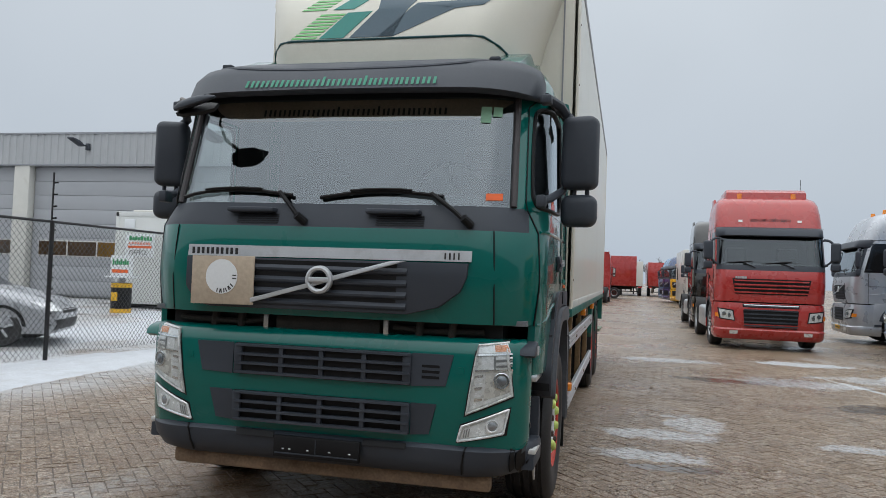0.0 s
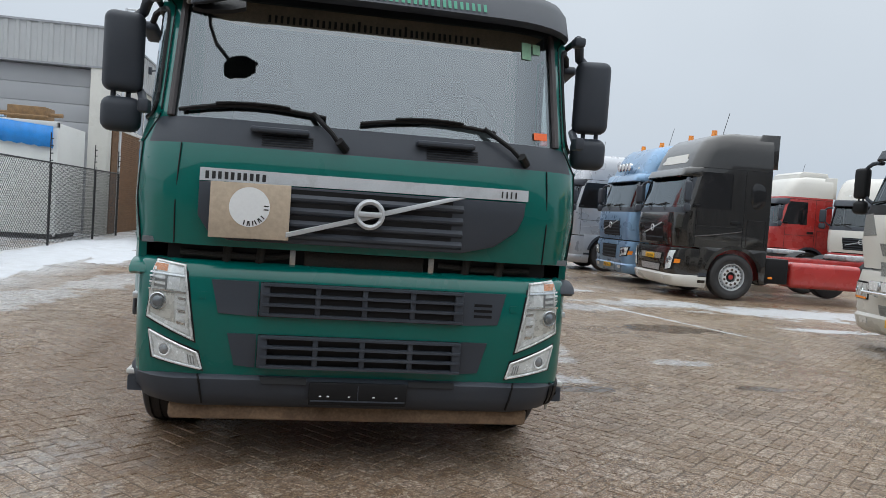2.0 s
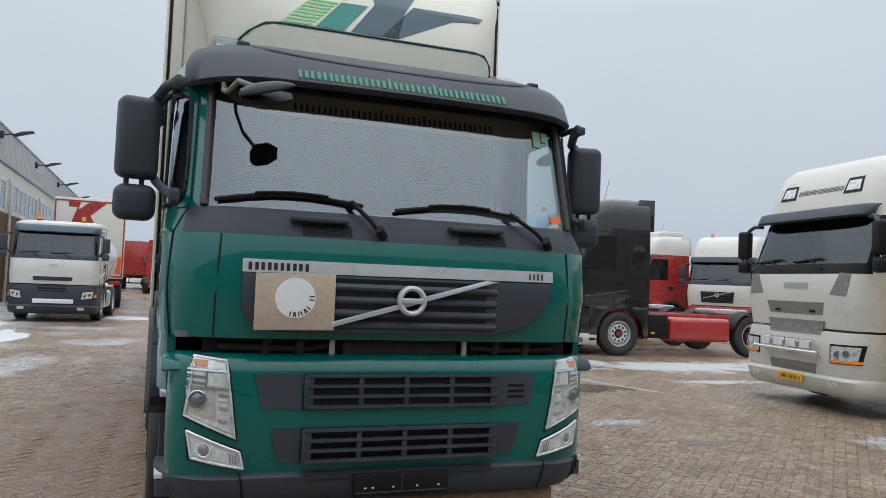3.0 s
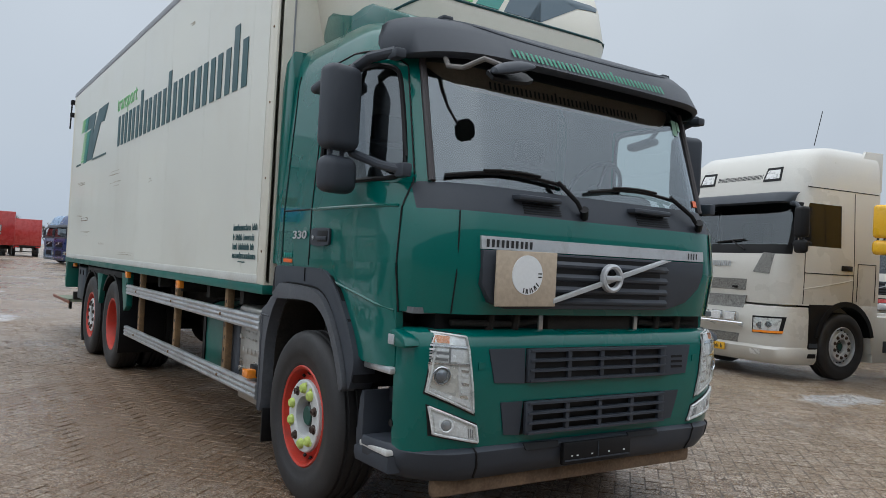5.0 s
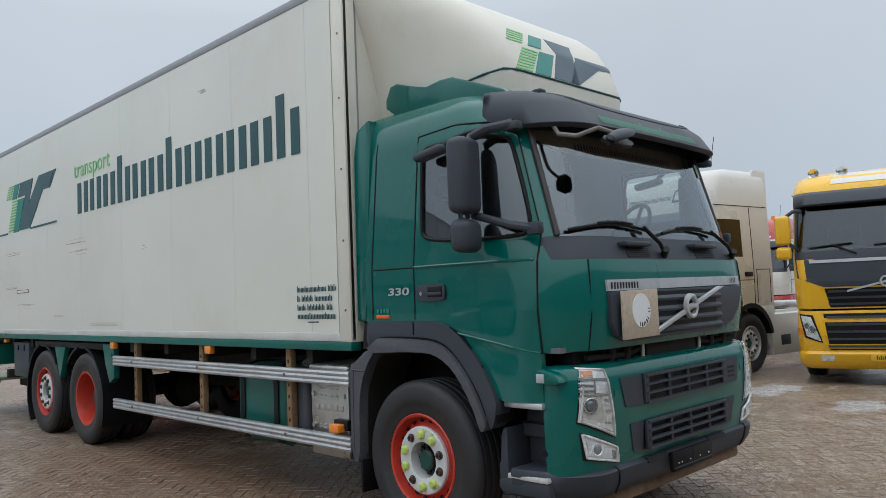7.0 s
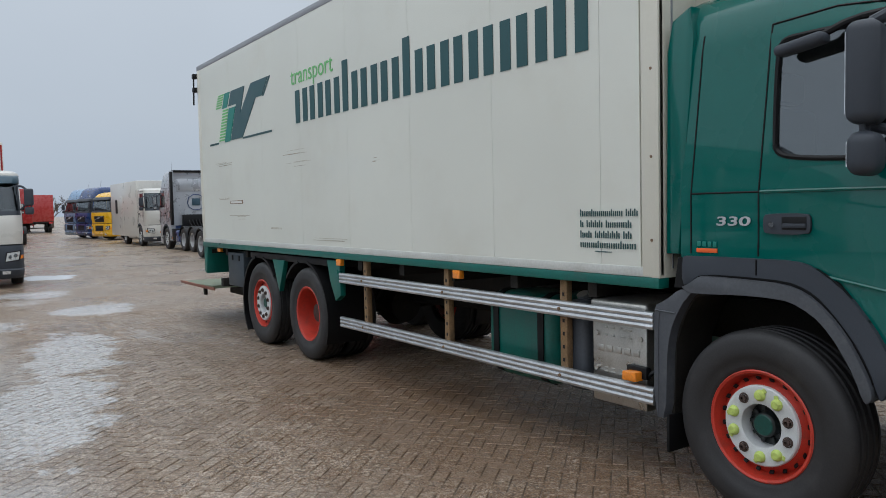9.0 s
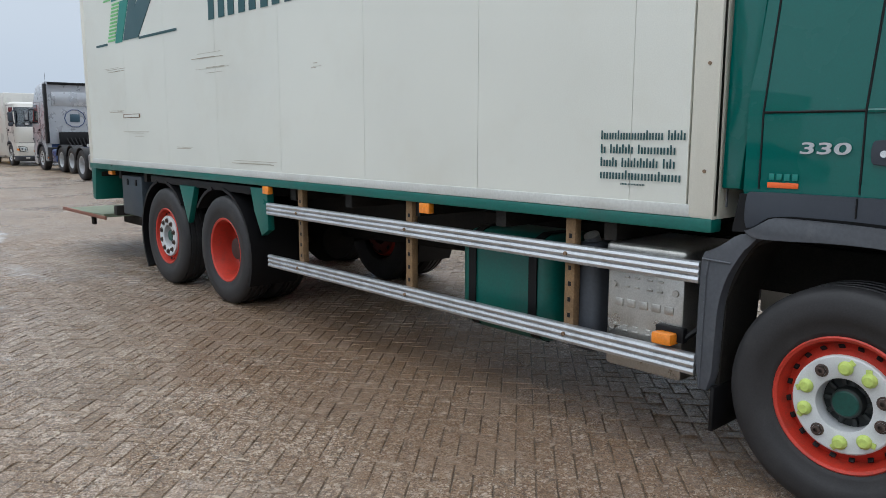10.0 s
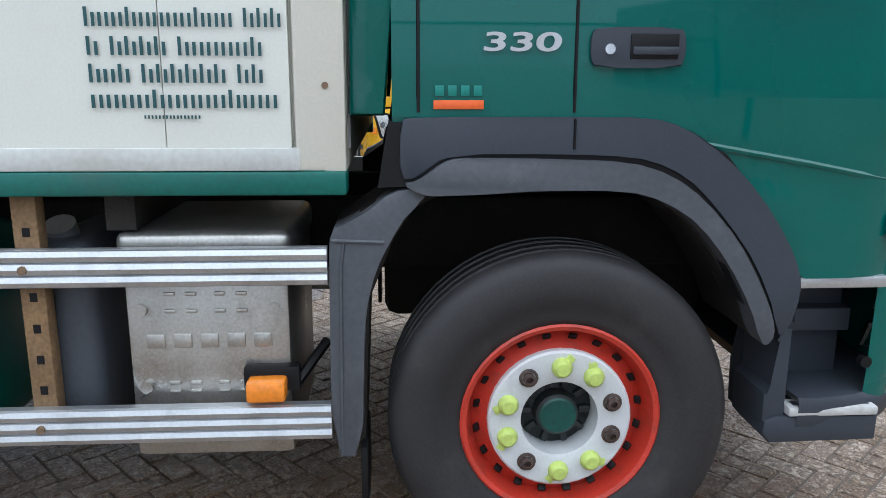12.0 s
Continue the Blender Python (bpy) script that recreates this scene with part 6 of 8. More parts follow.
    box(bm, (-1.232, y - 0.02, 1.02), (-1.215, y + 0.02, 1.09), 0.004)
    part("latch", bm, BLACK, tb)
bm = bmesh.new()
prism(bm, [(14.45, 1.19), (14.62, 1.19), (14.62, 0.80), (14.53, 0.78)], "x", -1.27, -0.9, 0, 0.006)
prism(bm, [(14.45, 1.19), (14.62, 1.19), (14.62, 0.80), (14.53, 0.78)], "x", 0.9, 1.27, 0, 0.006)
pieces("rear_valance", bm, PETROL_TANK, truck)
bm = bmesh.new()
box(bm, (-1.25, 13.95, 1.12), (-1.20, 14.08, 1.17), 0.008)
part("side_marker", bm, AMBER, truck)
LIFT = mat("worn_green_platform", (0.16, 0.19, 0.13), 0.75, var=0.25, scale=4, bump=0.15, dirt=(0.10, 0.085, 0.06), dirt_amount=0.7, dirt_scale=4)
bm = bmesh.new()
prism(bm, [(14.35, 0.555), (14.35, 0.60), (16.05, 0.555), (16.05, 0.53)], "x", -1.24, 1.24, 0, 0.004)
lift = part("lift_platform", bm, LIFT, truck, "lowered tail lift platform with a rusty edge")
bm = bmesh.new()
box(bm, (-1.245, 14.3, 0.53), (-1.225, 16.06, 0.575), 0.004)
part("platform_edge", bm, mat("red_brown_edge", (0.22, 0.09, 0.06), 0.7, var=0.3, scale=6), lift)
for x in (-0.75, 0.75):
    bm = tube(bmesh.new(), [(x, 13.6, 0.62), (x, 14.4, 0.52)], 0.05, 10)
    box(bm, (x - 0.05, 14.2, 0.42), (x + 0.05, 14.9, 0.55), 0.01)
    part("lift_arm", bm, DARK, truck)
part("lift_shaft", tube(bmesh.new(), [(-1.0, 13.75, 0.62), (1.0, 13.75, 0.62)], 0.06, 12), DARK, truck)
part("lift_bracket", box(bmesh.new(), (-1.24, 13.88, 0.62), (-0.7, 13.98, 0.74), 0.01), DARK, truck)
part("platform_foot", box(bmesh.new(), (-1.10, 15.2, 0.38), (-1.06, 15.3, 0.54), 0.006), DARK, lift)


# ---- other lorries of the yard ----
SKINS = {}
GLASS_YARD = glass_mat("yard_screen_glass", (0.42, 0.46, 0.46), 0.09)


def lorry(name, x, y, heading, label, paint, lower=None, kind="tractor", roof="high", visor=None, bumper=None, grille="slats", beacons=2, wheels=SILVER, chassis_paint=None, plate=True, scale=1.0, axles=(5.1,), cowl=TRIM, sign=None, mirrors=TRIM, lampbar=False, skirt=None, cab_len=2.15, roof_paint=None, spots=False, sun=True, bunk=False, mirror_x=1.40, hub=None, group="lorries in the yard"):
    """A parked lorry: front middle at x, y; heading: degrees the front is turned from looking along -y."""
    lower, bumper, chassis_paint, roof_paint = lower or paint, bumper or paint, chassis_paint or DARK, roof_paint or paint
    t = thing(name, pose(x, y, 0, 0, 0, heading) @ Matrix.Diagonal((scale, scale, scale, 1)), label, "truck", group)
    zb, zt = (1.98, 2.78) if grille != "honey" else (2.0, 2.64)
    rows = [(1.12, 0.06, 1.225, 0.26, 0.40), (1.5, 0.0, 1.235, 0.26, 0.40), (1.86, 0.03, 1.235, 0.26, 0.40), (zb, 0.08, 1.23, 0.26, 0.36), (zt, 0.30, 1.21, 0.27, 0.34), (2.95, 0.36, 1.20, 0.28, 0.34)]
    n_w = len(rows) - 3
    if roof == "high":
        rows += [(3.2, 0.46, 1.19, 0.28, 0.34), (3.46, 0.60, 1.16, 0.30, 0.34), (3.60, 0.76, 1.10, 0.34, 0.3), (3.68, 1.1, 1.02, 0.36, 0.2)]
    if grille == "honey":
        rows[6:] = [(3.12, 0.42, 1.19, 0.28, 0.34), (3.36, 0.52, 1.16, 0.30, 0.34), (3.48, 0.66, 1.10, 0.34, 0.3), (3.54, 1.0, 1.02, 0.36, 0.2)]
    if roof == "mid":
        rows += [(3.12, 0.55, 1.16, 0.32, 0.34), (3.22, 0.9, 1.05, 0.38, 0.3)]
    elif roof == "low":
        rows += [(3.02, 0.6, 1.1, 0.34, 0.34), (3.05, 0.9, 1.0, 0.38, 0.3)]
    sk = Skin(rows, cab_len, [1.25, 1.62], arc=6, front=8)

    def pick(lv, kind_, num):
        if lv == 2 and (kind_ == "front" or kind_ == "arc" and num < 4):
            return 1
        if lv == 3:
            if kind_ == "front" or kind_ == "arc" and num < 3 or kind_ == "arc" and num == 5 or kind_ == "side" and num == 0:
                return None
            if kind_ == "arc" and num < 4:
                return 1
        if lv >= 5:
            return 2
        return 0

    cab_ob = part("cab", sk.build(bmesh.new(), pick), [paint, cowl, roof_paint], t, "", 50)
    lin = sk.build(bmesh.new(), lambda lv, k, n: None if pick(lv, k, n) is None else 0, inset=0.035)
    box(lin, (-1.1, 0.25, 1.7), (1.1, 0.6, 2.03), 0.05)
    for sx in (-0.6, 0.6):
        box(lin, (sx - 0.24, 1.4, 1.5), (sx + 0.24, 1.62, 2.45), 0.06)
    part("lining", lin, CAB_DARK, cab_ob)
    SKINS[name] = sk
    g = part("windscreen", sk.build(bmesh.new(), lambda lv, k, n: 0 if lv == 3 and (k == "front" or k == "arc" and n < 3) else None, inset=0.006, cap=False), GLASS_YARD, t, "", 60)
    g.visible_shadow = False
    for s in (-1, 1):
        bm_ = sk.build(bmesh.new(), lambda lv, k, n: 0 if lv == 3 and (k == "arc" and n == 5 or k == "side" and n == 0) else None, inset=0.006, cap=False)
        bmesh.ops.delete(bm_, geom=[f for f in bm_.faces if f.calc_center_median().x * s < 0], context="FACES")
        part("side_window", bm_, mat("black_pane", (0.012, 0.012, 0.013), 0.08, var=0.2), t, "", 60)
    if sun:
        vs = Skin([(zt - 0.12, 0.16, 1.195, 0.27, 0.38), (zt - 0.09, 0.13, 1.20, 0.27, 0.38), (zt + 0.06, 0.20, 1.20, 0.27, 0.38), (zt + 0.11, 0.29, 1.19, 0.27, 0.36)], 0.72, [0.70], arc=6, front=8)
        if grille == "honey":
            vs = Skin([(zt - 0.03, 0.12, 1.20, 0.28, 0.40), (zt, 0.08, 1.205, 0.28, 0.40), (zt + 0.12, 0.14, 1.205, 0.28, 0.40), (zt + 0.15, 0.22, 1.19, 0.28, 0.36)], 0.72, [0.70], arc=6, front=8)
        v_ob = part("sun_visor", vs.build(bmesh.new(), lambda lv, k, n: 0 if k == "front" or k == "arc" and n < (4 if grille == "honey" else 6) or k == "side" and grille != "honey" else None), visor or TRIM, t, "", 60)
        sol_ = v_ob.modifiers.new("wall", "SOLIDIFY")
        sol_.thickness = 0.015
    # lower front and bumper
    lf = Skin([(0.42, 0.05, 1.21, 0.26, 0.40), (0.55, 0.0, 1.225, 0.26, 0.40), (0.95, 0.0, 1.225, 0.26, 0.40), (1.09, 0.03, 1.215, 0.26, 0.4)], 0.66, [0.64], arc=6, front=8)
    part("lower_front", lf.build(bmesh.new(), lambda lv, k, n: 0 if k != "back" else None), lower, t, "", 50)
    bp = Skin([(0.24, 0.10, 1.18, 0.26, 0.4), (0.30, 0.02, 1.22, 0.27, 0.42), (0.46, -0.02, 1.235, 0.27, 0.42), (0.50, 0.01, 1.22, 0.27, 0.42)], 0.80, [0.78], arc=6, front=8)
    part("bumper", bp.build(bmesh.new(), lambda lv, k, n: 0 if k != "back" else None), bumper, t, "", 50)
    # grilles
    gm = BLACK
    if grille == "honey":
        gm = mat("mesh_grille_grey", (0.20, 0.20, 0.19), 0.5, var=0.8, scale=60, grain=120)
    sets = {"slats": ((1.22, 1.62, 0.62, 5), (0.62, 0.98, 0.52, 4)), "wide": ((1.30, 1.66, 0.86, 4), (0.52, 1.07, 0.62, 6)), "narrow": ((1.18, 1.60, 0.56, 2), (0.78, 0.95, 0.66, 3), (0.52, 0.70, 0.60, 3)), "honey": ((1.30, 1.47, 0.60, 1), (1.03, 1.22, 0.58, 1), (0.50, 0.64, 0.50, 1)), "deep": ((1.14, 1.42, 0.80, 3), (0.52, 1.05, 0.84, 5)), "small": ((1.22, 1.34, 0.55, 3), (0.9, 1.08, 0.4, 2))}[grille]
    for z0, z1, hw, ns in sets:
        s_ = sk if z0 > 1.1 else lf
        g = part("grille", s_.patch(bmesh.new(), [(-hw * 0.92, z0), (hw * 0.92, z0), (hw, z1), (-hw, z1)], 0.006, 0.02, 3), gm, t)
        if grille == "narrow" and z0 < 1.1:
            part("vent_mesh", s_.patch(bmesh.new(), [(-hw * 0.86, z0 + 0.02), (hw * 0.86, z0 + 0.02), (hw * 0.94, z1 - 0.02), (-hw * 0.94, z1 - 0.02)], 0.014, 0.012, 2), mat("silver_vent_mesh", (0.45, 0.45, 0.45), 0.4, metal=0.5, var=0.5, scale=50), g)
        if grille == "wide" and z0 < 1.1:
            part("chrome_strip", s_.patch(bmesh.new(), [(-hw * 0.95, z1 - 0.03), (hw * 0.95, z1 - 0.03), (hw * 0.96, z1 - 0.01), (-hw * 0.96, z1 - 0.01)], 0.03, 0.02, 1), CHROME, g)
        for i in range(ns if ns > 1 else 0):
            z = z0 + (z1 - z0) * (i + 0.5) / ns
            if grille == "narrow" and z0 < 1.1:
                continue
            part("slat", s_.patch(bmesh.new(), [(-hw * 0.94, z - 0.016), (hw * 0.94, z - 0.016), (hw * 0.95, z + 0.016), (-hw * 0.95, z + 0.016)], 0.022, 0.02, 1, 0, 4), TRIM if grille != "wide" else lower if z0 > 1.1 else TRIM, g)
    if grille in ("slats", "narrow", "deep"):
        q = Matrix.Translation((0, -0.03, 1.5)) @ Matrix.Rotation(radians(-90), 4, "Z")
        bm_ = bmesh.new()
        lathe(bm_, [(0.055, -0.01), (0.06, 0.012), (0.08, 0.014), (0.085, -0.01)], 24, 0, q)
        part("round_emblem", bm_, SILVER, t)
        part("diagonal_bar", prism(bmesh.new(), [(-0.5, 1.36), (-0.5, 1.39), (0.5, 1.64), (0.5, 1.61)], "y", -0.022, -0.012), SILVER, t)
    elif grille in ("wide", "honey", "small"):
        bm_ = bmesh.new()
        hw = 0.24 if grille == "honey" else 0.12
        cx, cz = (0.0, 1.70) if grille == "honey" else ((-0.68, 1.70) if grille == "wide" else (0, 1.7))
        bar_word(bm_, "xxxxxx" if grille == "honey" else "xxx", lambda u, v: Vector((cx - hw + u, sk.y(cx, cz) - 0.012, cz - 0.04 + v)), 0.11 if grille == "honey" else 0.07, 0.085, 0.5)
        pieces("badge_bar", thicken(bm_, (0, -0.006, 0)), SILVER, t, "", 0)
    # lamps
    for s in (-1, 1):
        def mir(q):
            return q if s > 0 else [(-a, b) for a, b in (q[1], q[0], q[3], q[2])]
        hq = {"narrow": [(0.84, 0.56), (1.10, 0.60), (1.16, 1.06), (0.98, 1.03)], "honey": [(0.74, 0.68), (1.16, 0.69), (1.185, 0.94), (0.74, 0.93)], "deep": [(0.86, 0.62), (1.10, 0.70), (1.17, 1.05), (0.98, 1.03)]}.get(grille, [(0.78, 0.66), (1.12, 0.70), (1.16, 0.96), (0.82, 0.92)])
        hb = part("headlight", lf.patch(bmesh.new(), mir(hq), 0.008, 0.02, 5), BLACK, t)
        inner = [(hq[0][0] + 0.025, hq[0][1] + 0.025), (hq[1][0] - 0.03, hq[1][1] + 0.025), (hq[2][0] - 0.03, hq[2][1] - 0.025), (hq[3][0] + 0.025, hq[3][1] - 0.025)]
        part("reflector", lf.patch(bmesh.new(), mir(inner), 0.012, 0.006, 5), LAMP_CASE if grille != "narrow" else REFLECTOR, hb)
        for u, v, rr in ((0.35, 0.45, 0.06), (0.70, 0.55, 0.05)):
            lo_ = [inner[0][i] + (inner[1][i] - inner[0][i]) * u for i in (0, 1)]
            hi_ = [inner[3][i] + (inner[2][i] - inner[3][i]) * u for i in (0, 1)]
            cx, cz = (lo_[i] + (hi_[i] - lo_[i]) * v for i in (0, 1))
            q = Matrix.Translation((s * cx, lf.y(cx, cz) - 0.010, cz)) @ Matrix.Rotation(radians(-90) + s * 0.35, 4, "Z")
            bm_ = bmesh.new()
            lathe(bm_, [(rr, -0.005), (rr, 0.010), (rr * 0.8, 0.012), (rr * 0.75, 0.004)], 16, 0, q)
            lathe(bm_, [(rr * 0.75, 0.004), (0.0, 0.012)], 16, 1, q)
            part("projector", bm_, [CHROME, mat("dark_lens", (0.18, 0.2, 0.22), 0.06, metal=0.5)], hb)
        part("lens", lf.patch(bmesh.new(), mir(inner), 0.024, 0.004, 5), LENS, hb).visible_shadow = False
        amber = [(hq[0][0] + 0.03, hq[0][1] + 0.01), (hq[1][0], hq[1][1] + 0.01), (hq[1][0] + 0.005, hq[1][1] + 0.045), (hq[0][0] + 0.03, hq[0][1] + 0.04)] if grille == "honey" else [(1.12, 0.74), (1.185, 0.75), (1.19, 0.84), (1.135, 0.84)]
        part("indicator", lf.patch(bmesh.new(), mir(amber), 0.026, 0.006, 2), AMBER, hb)
        part("fog_lamp", bp.patch(bmesh.new(), mir([(0.72, 0.36), (0.90, 0.36), (0.90, 0.44), (0.72, 0.44)]), 0.008, 0.006, 2), LAMP_CASE, t)
        mirror_set(t, s, mirror_x, 0.16, 2.10, mirrors, 1.0)
        # door: seams, handle, steps, arch
        bm_ = bmesh.new()
        for a, b in (((0.46, 1.14), (0.46, 1.95)), ((1.55, 1.14), (1.55, 2.85)), ((0.46, 1.60), (1.55, 1.60)), ((1.64, 1.20), (1.64, 1.78)), ((1.64, 1.78), (2.06, 1.78)), ((2.06, 1.78), (2.06, 1.20)), ((0.5, 2.88), (2.1, 2.88))):
            tube(bm_, [(s * sk.at(a[1] + (b[1] - a[1]) * i / 4)[2] * 1.001, a[0] + (b[0] - a[0]) * i / 4, a[1] + (b[1] - a[1]) * i / 4) for i in range(5)], 0.007, 5)
        part("door_seam", bm_, BLACK, t)
        part("side_crease", tube(bmesh.new(), [(s * (sk.at(z_)[2] + 0.001), y_, z_) for y_, z_ in ((0.45, 1.36), (0.9, 1.42), (1.4, 1.50), (1.54, 1.53))], 0.010, 6), paint, t)
        if bunk:
            pane_ = soften([(1.68, 2.02), (2.02, 2.06), (2.05, 2.40), (1.96, 2.60), (1.68, 2.62)], 2)
            part("bunk_window", prism(bmesh.new(), pane_, "x", s * 1.205, s * 1.232, 0, 0.004), mat("black_pane", (0.012, 0.012, 0.013), 0.08, var=0.2), t)
        part("mirror_foot", box(bmesh.new(), (s * 1.20, 0.38, 2.0), (s * 1.30, 0.52, 2.06), 0.02), BLACK, t)
        part("door_handle", box(bmesh.new(), (s * 1.235, 1.26, 1.66), (s * 1.255, 1.50, 1.74), 0.012), BLACK, t)
        part("arch", arc_band(bmesh.new(), 1.40, 0.52, 0.60, 0.68, 12, 168, s * 0.9, s * 1.245, 16), TRIM if skirt is None else skirt, t)
        bm_ = bmesh.new()
        prism(bm_, [(0.60, 1.14), (0.60, 0.34), (0.78, 0.34), (0.82, 0.72), (0.95, 0.98), (1.15, 1.14)], "x", s * 1.0, s * 1.23, 0, 0.01)
        box(bm_, (s * 1.1, 0.62, 0.50), (s * 1.238, 0.80, 0.56), 0.0, None, 1)
        part("entry_step", bm_, [lower if grille != "honey" else BLACK, TRIM], t)
        bm_ = bmesh.new()
        prism(bm_, [(1.62, 1.14), (1.86, 0.98), (2.0, 0.72), (2.02, 0.40), (cab_len, 0.40), (cab_len, 1.14)], "x", s * 1.0, s * 1.23, 0, 0.01)
        part("rear_panel", bm_, paint, t)
        wheel(t, s * 1.07, 1.40, 0.51, s, wheels, r=0.51, caps=(), cap_mat=hub)
    # number plate without number
    if plate:
        pl = part("number_plate", box(bmesh.new(), (-0.26, -0.045, 0.36 if grille != "narrow" else 0.80), (0.26, -0.03, 0.47 if grille != "narrow" else 0.91), 0.004), PLATE_YELLOW, t)
        bm_ = bmesh.new()
        z0 = 0.385 if grille != "narrow" else 0.825
        bar_word(bm_, "lll lll l", lambda u, v: Vector((-0.19 + u, -0.0465, z0 + v)), 0.06, 0.05, 0.4)
        pieces("plate_bar", bm_, INK, pl)
    # wipers
    for px in (-0.35, 0.5):
        bm_ = bmesh.new()
        tube(bm_, [(px, sk.y(px, 1.92) - 0.02, 1.92), (px - 0.3, sk.y(px - 0.3, 2.05) - 0.03, 2.06)], 0.012, 6)
        tube(bm_, [(px - 0.62, sk.y(px - 0.62, 2.03) - 0.02, 2.03), (px - 0.05, sk.y(px, 2.07) - 0.02, 2.08)], 0.012, 6)
        part("wiper", bm_, BLACK, t)
    # roof gear
    zr = rows[-1][0]
    yr = rows[-1][1]
    spots_at = {1: (0.7,), 2: (-0.62, 0.62), 0: ()}[beacons]
    for bx in spots_at:
        bm_ = bmesh.new()
        zz, yy = (zr - 0.08, yr - 0.1) if roof == "high" else (zr, yr)
        tube(bm_, [(bx, yy, zz - 0.06), (bx, yy, zz + 0.03)], 0.075, 14, 1)
        tube(bm_, [(bx, yy, zz + 0.03), (bx, yy, zz + 0.17)], 0.07, 14, 0, True, 0.058)
        part("beacon", bm_, [AMBER, BLACK], t, "amber warning beacon")
    if spots:
        for bx in (-0.36, -0.12, 0.12, 0.36):
            q = Matrix.Translation((bx, 0.26, 3.08)) @ Matrix.Rotation(radians(-90), 4, "Z")
            bm_ = bmesh.new()
            lathe(bm_, [(0.0, -0.08), (0.10, -0.05), (0.115, 0.02), (0.105, 0.03)], 18, 0, q)
            lathe(bm_, [(0.105, 0.02), (0.0, 0.03)], 18, 1, q)
            part("spot_lamp", bm_, [CHROME, REFLECTOR], t)
    if lampbar:
        bm_ = bmesh.new()
        tube(bm_, [(-0.68, -0.14, 0.80), (0.68, -0.14, 0.80)], 0.022, 8)
        for bx in (-0.55, 0.0, 0.55):
            tube(bm_, [(bx, -0.14, 0.80), (bx, 0.02, 0.74)], 0.018, 6)
        lb = part("lamp_bar", bm_, CHROME, t)
        for bx in (-0.42, -0.14, 0.14, 0.42):
            bm_ = bmesh.new()
            box(bm_, (bx - 0.115, -0.15, 0.825), (bx + 0.115, -0.05, 0.965), 0.03)
            box(bm_, (bx - 0.10, -0.153, 0.84), (bx + 0.10, -0.148, 0.95), 0.0, None, 1)
            part("bar_lamp", bm_, [CHROME, REFLECTOR], lb)
    if roof == "high":
        bm_ = bmesh.new()
        for s in (-1, 1):
            prism(bm_, [(1.5, 2.95), (cab_len + 0.16, 2.95), (cab_len + 0.16, zr + 0.03), (1.9, zr + 0.02)], "x", s * 1.06, s * 1.12, 0, 0.02)
        pieces("roof_wing", bm_, roof_paint, t)
        rl = 1.0 if grille == "honey" else 0.4
        for s in (-1, 1):
            part("roof_lamp", sk.patch(bmesh.new(), [(0.66 * s - 0.13 * rl, 3.02), (0.66 * s + 0.13 * rl, 3.02), (0.66 * s + 0.11 * rl, 3.02 + 0.14 * rl), (0.66 * s - 0.11 * rl, 3.02 + 0.14 * rl)], 0.012, 0.02, 2), LAMP_CASE, t)
        tube_bm = bmesh.new()
        tube(tube_bm, [(0.8, 1.1, 3.6), (0.83, 1.22, 4.15)], 0.006, 5)
        part("aerial", tube_bm, BLACK, t)
    if grille == "wide":
        bm_ = prism(bmesh.new(), [(0.95, 3.60), (1.0, 3.80), (1.15, 3.88), (2.05, 3.86), (cab_len, 3.60)], "x", -0.93, 0.93, 0, 0.05)
        part("roof_cap", bm_, roof_paint, t)
    if sign:
        bm_ = bmesh.new()
        if sign[1]:
            part("sign_panel", sk.patch(bmesh.new(), [(-0.66, 3.0), (0.66, 3.0), (0.6, 3.2), (-0.6, 3.2)], 0.01, 0.01, 3), sign[1], t)
        bar_word(bm_, "xxxixxxxlxxxlixxixxx", lambda u, v: Vector((-0.45 + u, sk.y(-0.45 + u, 3.08 + v) - 0.02, 3.03 + v)), 0.10, 0.05, 0.42)
        pieces("sign_bar", bm_, sign[0], t)
    # chassis
    last = axles[-1]
    if kind in ("tractor", "rigid"):
        end = last + 0.9
        bm_ = bmesh.new()
        for x_ in (-0.42, 0.42):
            box(bm_, (x_ - 0.04, 0.5, 0.76), (x_ + 0.04, end, 1.0), 0.01)
        for yy in (2.4, last, end - 0.1):
            box(bm_, (-0.42, yy - 0.06, 0.8), (0.42, yy + 0.06, 0.98))
        box(bm_, (-1.0, 0.3, 0.45), (1.0, 2.1, 1.2))
        part("chassis", bm_, chassis_paint, t)
        for a in axles:
            for s in (-1, 1):
                wheel(t, s * 1.07, a, 0.51, s, wheels, "drive", 0.51)
                if kind == "tractor":
                    part("rear_mudguard", arc_band(bmesh.new(), a, 0.51, 0.57, 0.60, 15, 165, s * 0.8, s * 1.24, 12), WHITE if chassis_paint is WHITE else BLACK, t)
        for s in (-1, 1):
            if chassis_paint is WHITE:
                sk_ = prism(bmesh.new(), [(2.06, 0.26), (axles[0] - 0.66, 0.26), (axles[0] - 0.72, 0.62), (axles[0] - 0.9, 0.98), (2.06, 0.98)], "x", s * 0.9, s * 1.235, 0, 0.02)
                sd = part("side_skirt", sk_, WHITE, t, "white side skirt")
                part("skirt_recess", box(bmesh.new(), (s * 1.232, 2.3, 0.42), (s * 1.238, 2.62, 0.60), 0.002), TRIM, sd)
            else:
                part("battery_case", box(bmesh.new(), (s * 0.6, 2.18, 0.42), (s * 1.18, 2.72, 0.98), 0.03), BLACK, t)
                part("side_marker", box(bmesh.new(), (s * 1.19, 2.24, 0.52), (s * 1.215, 2.34, 0.57), 0.006), AMBER, t)
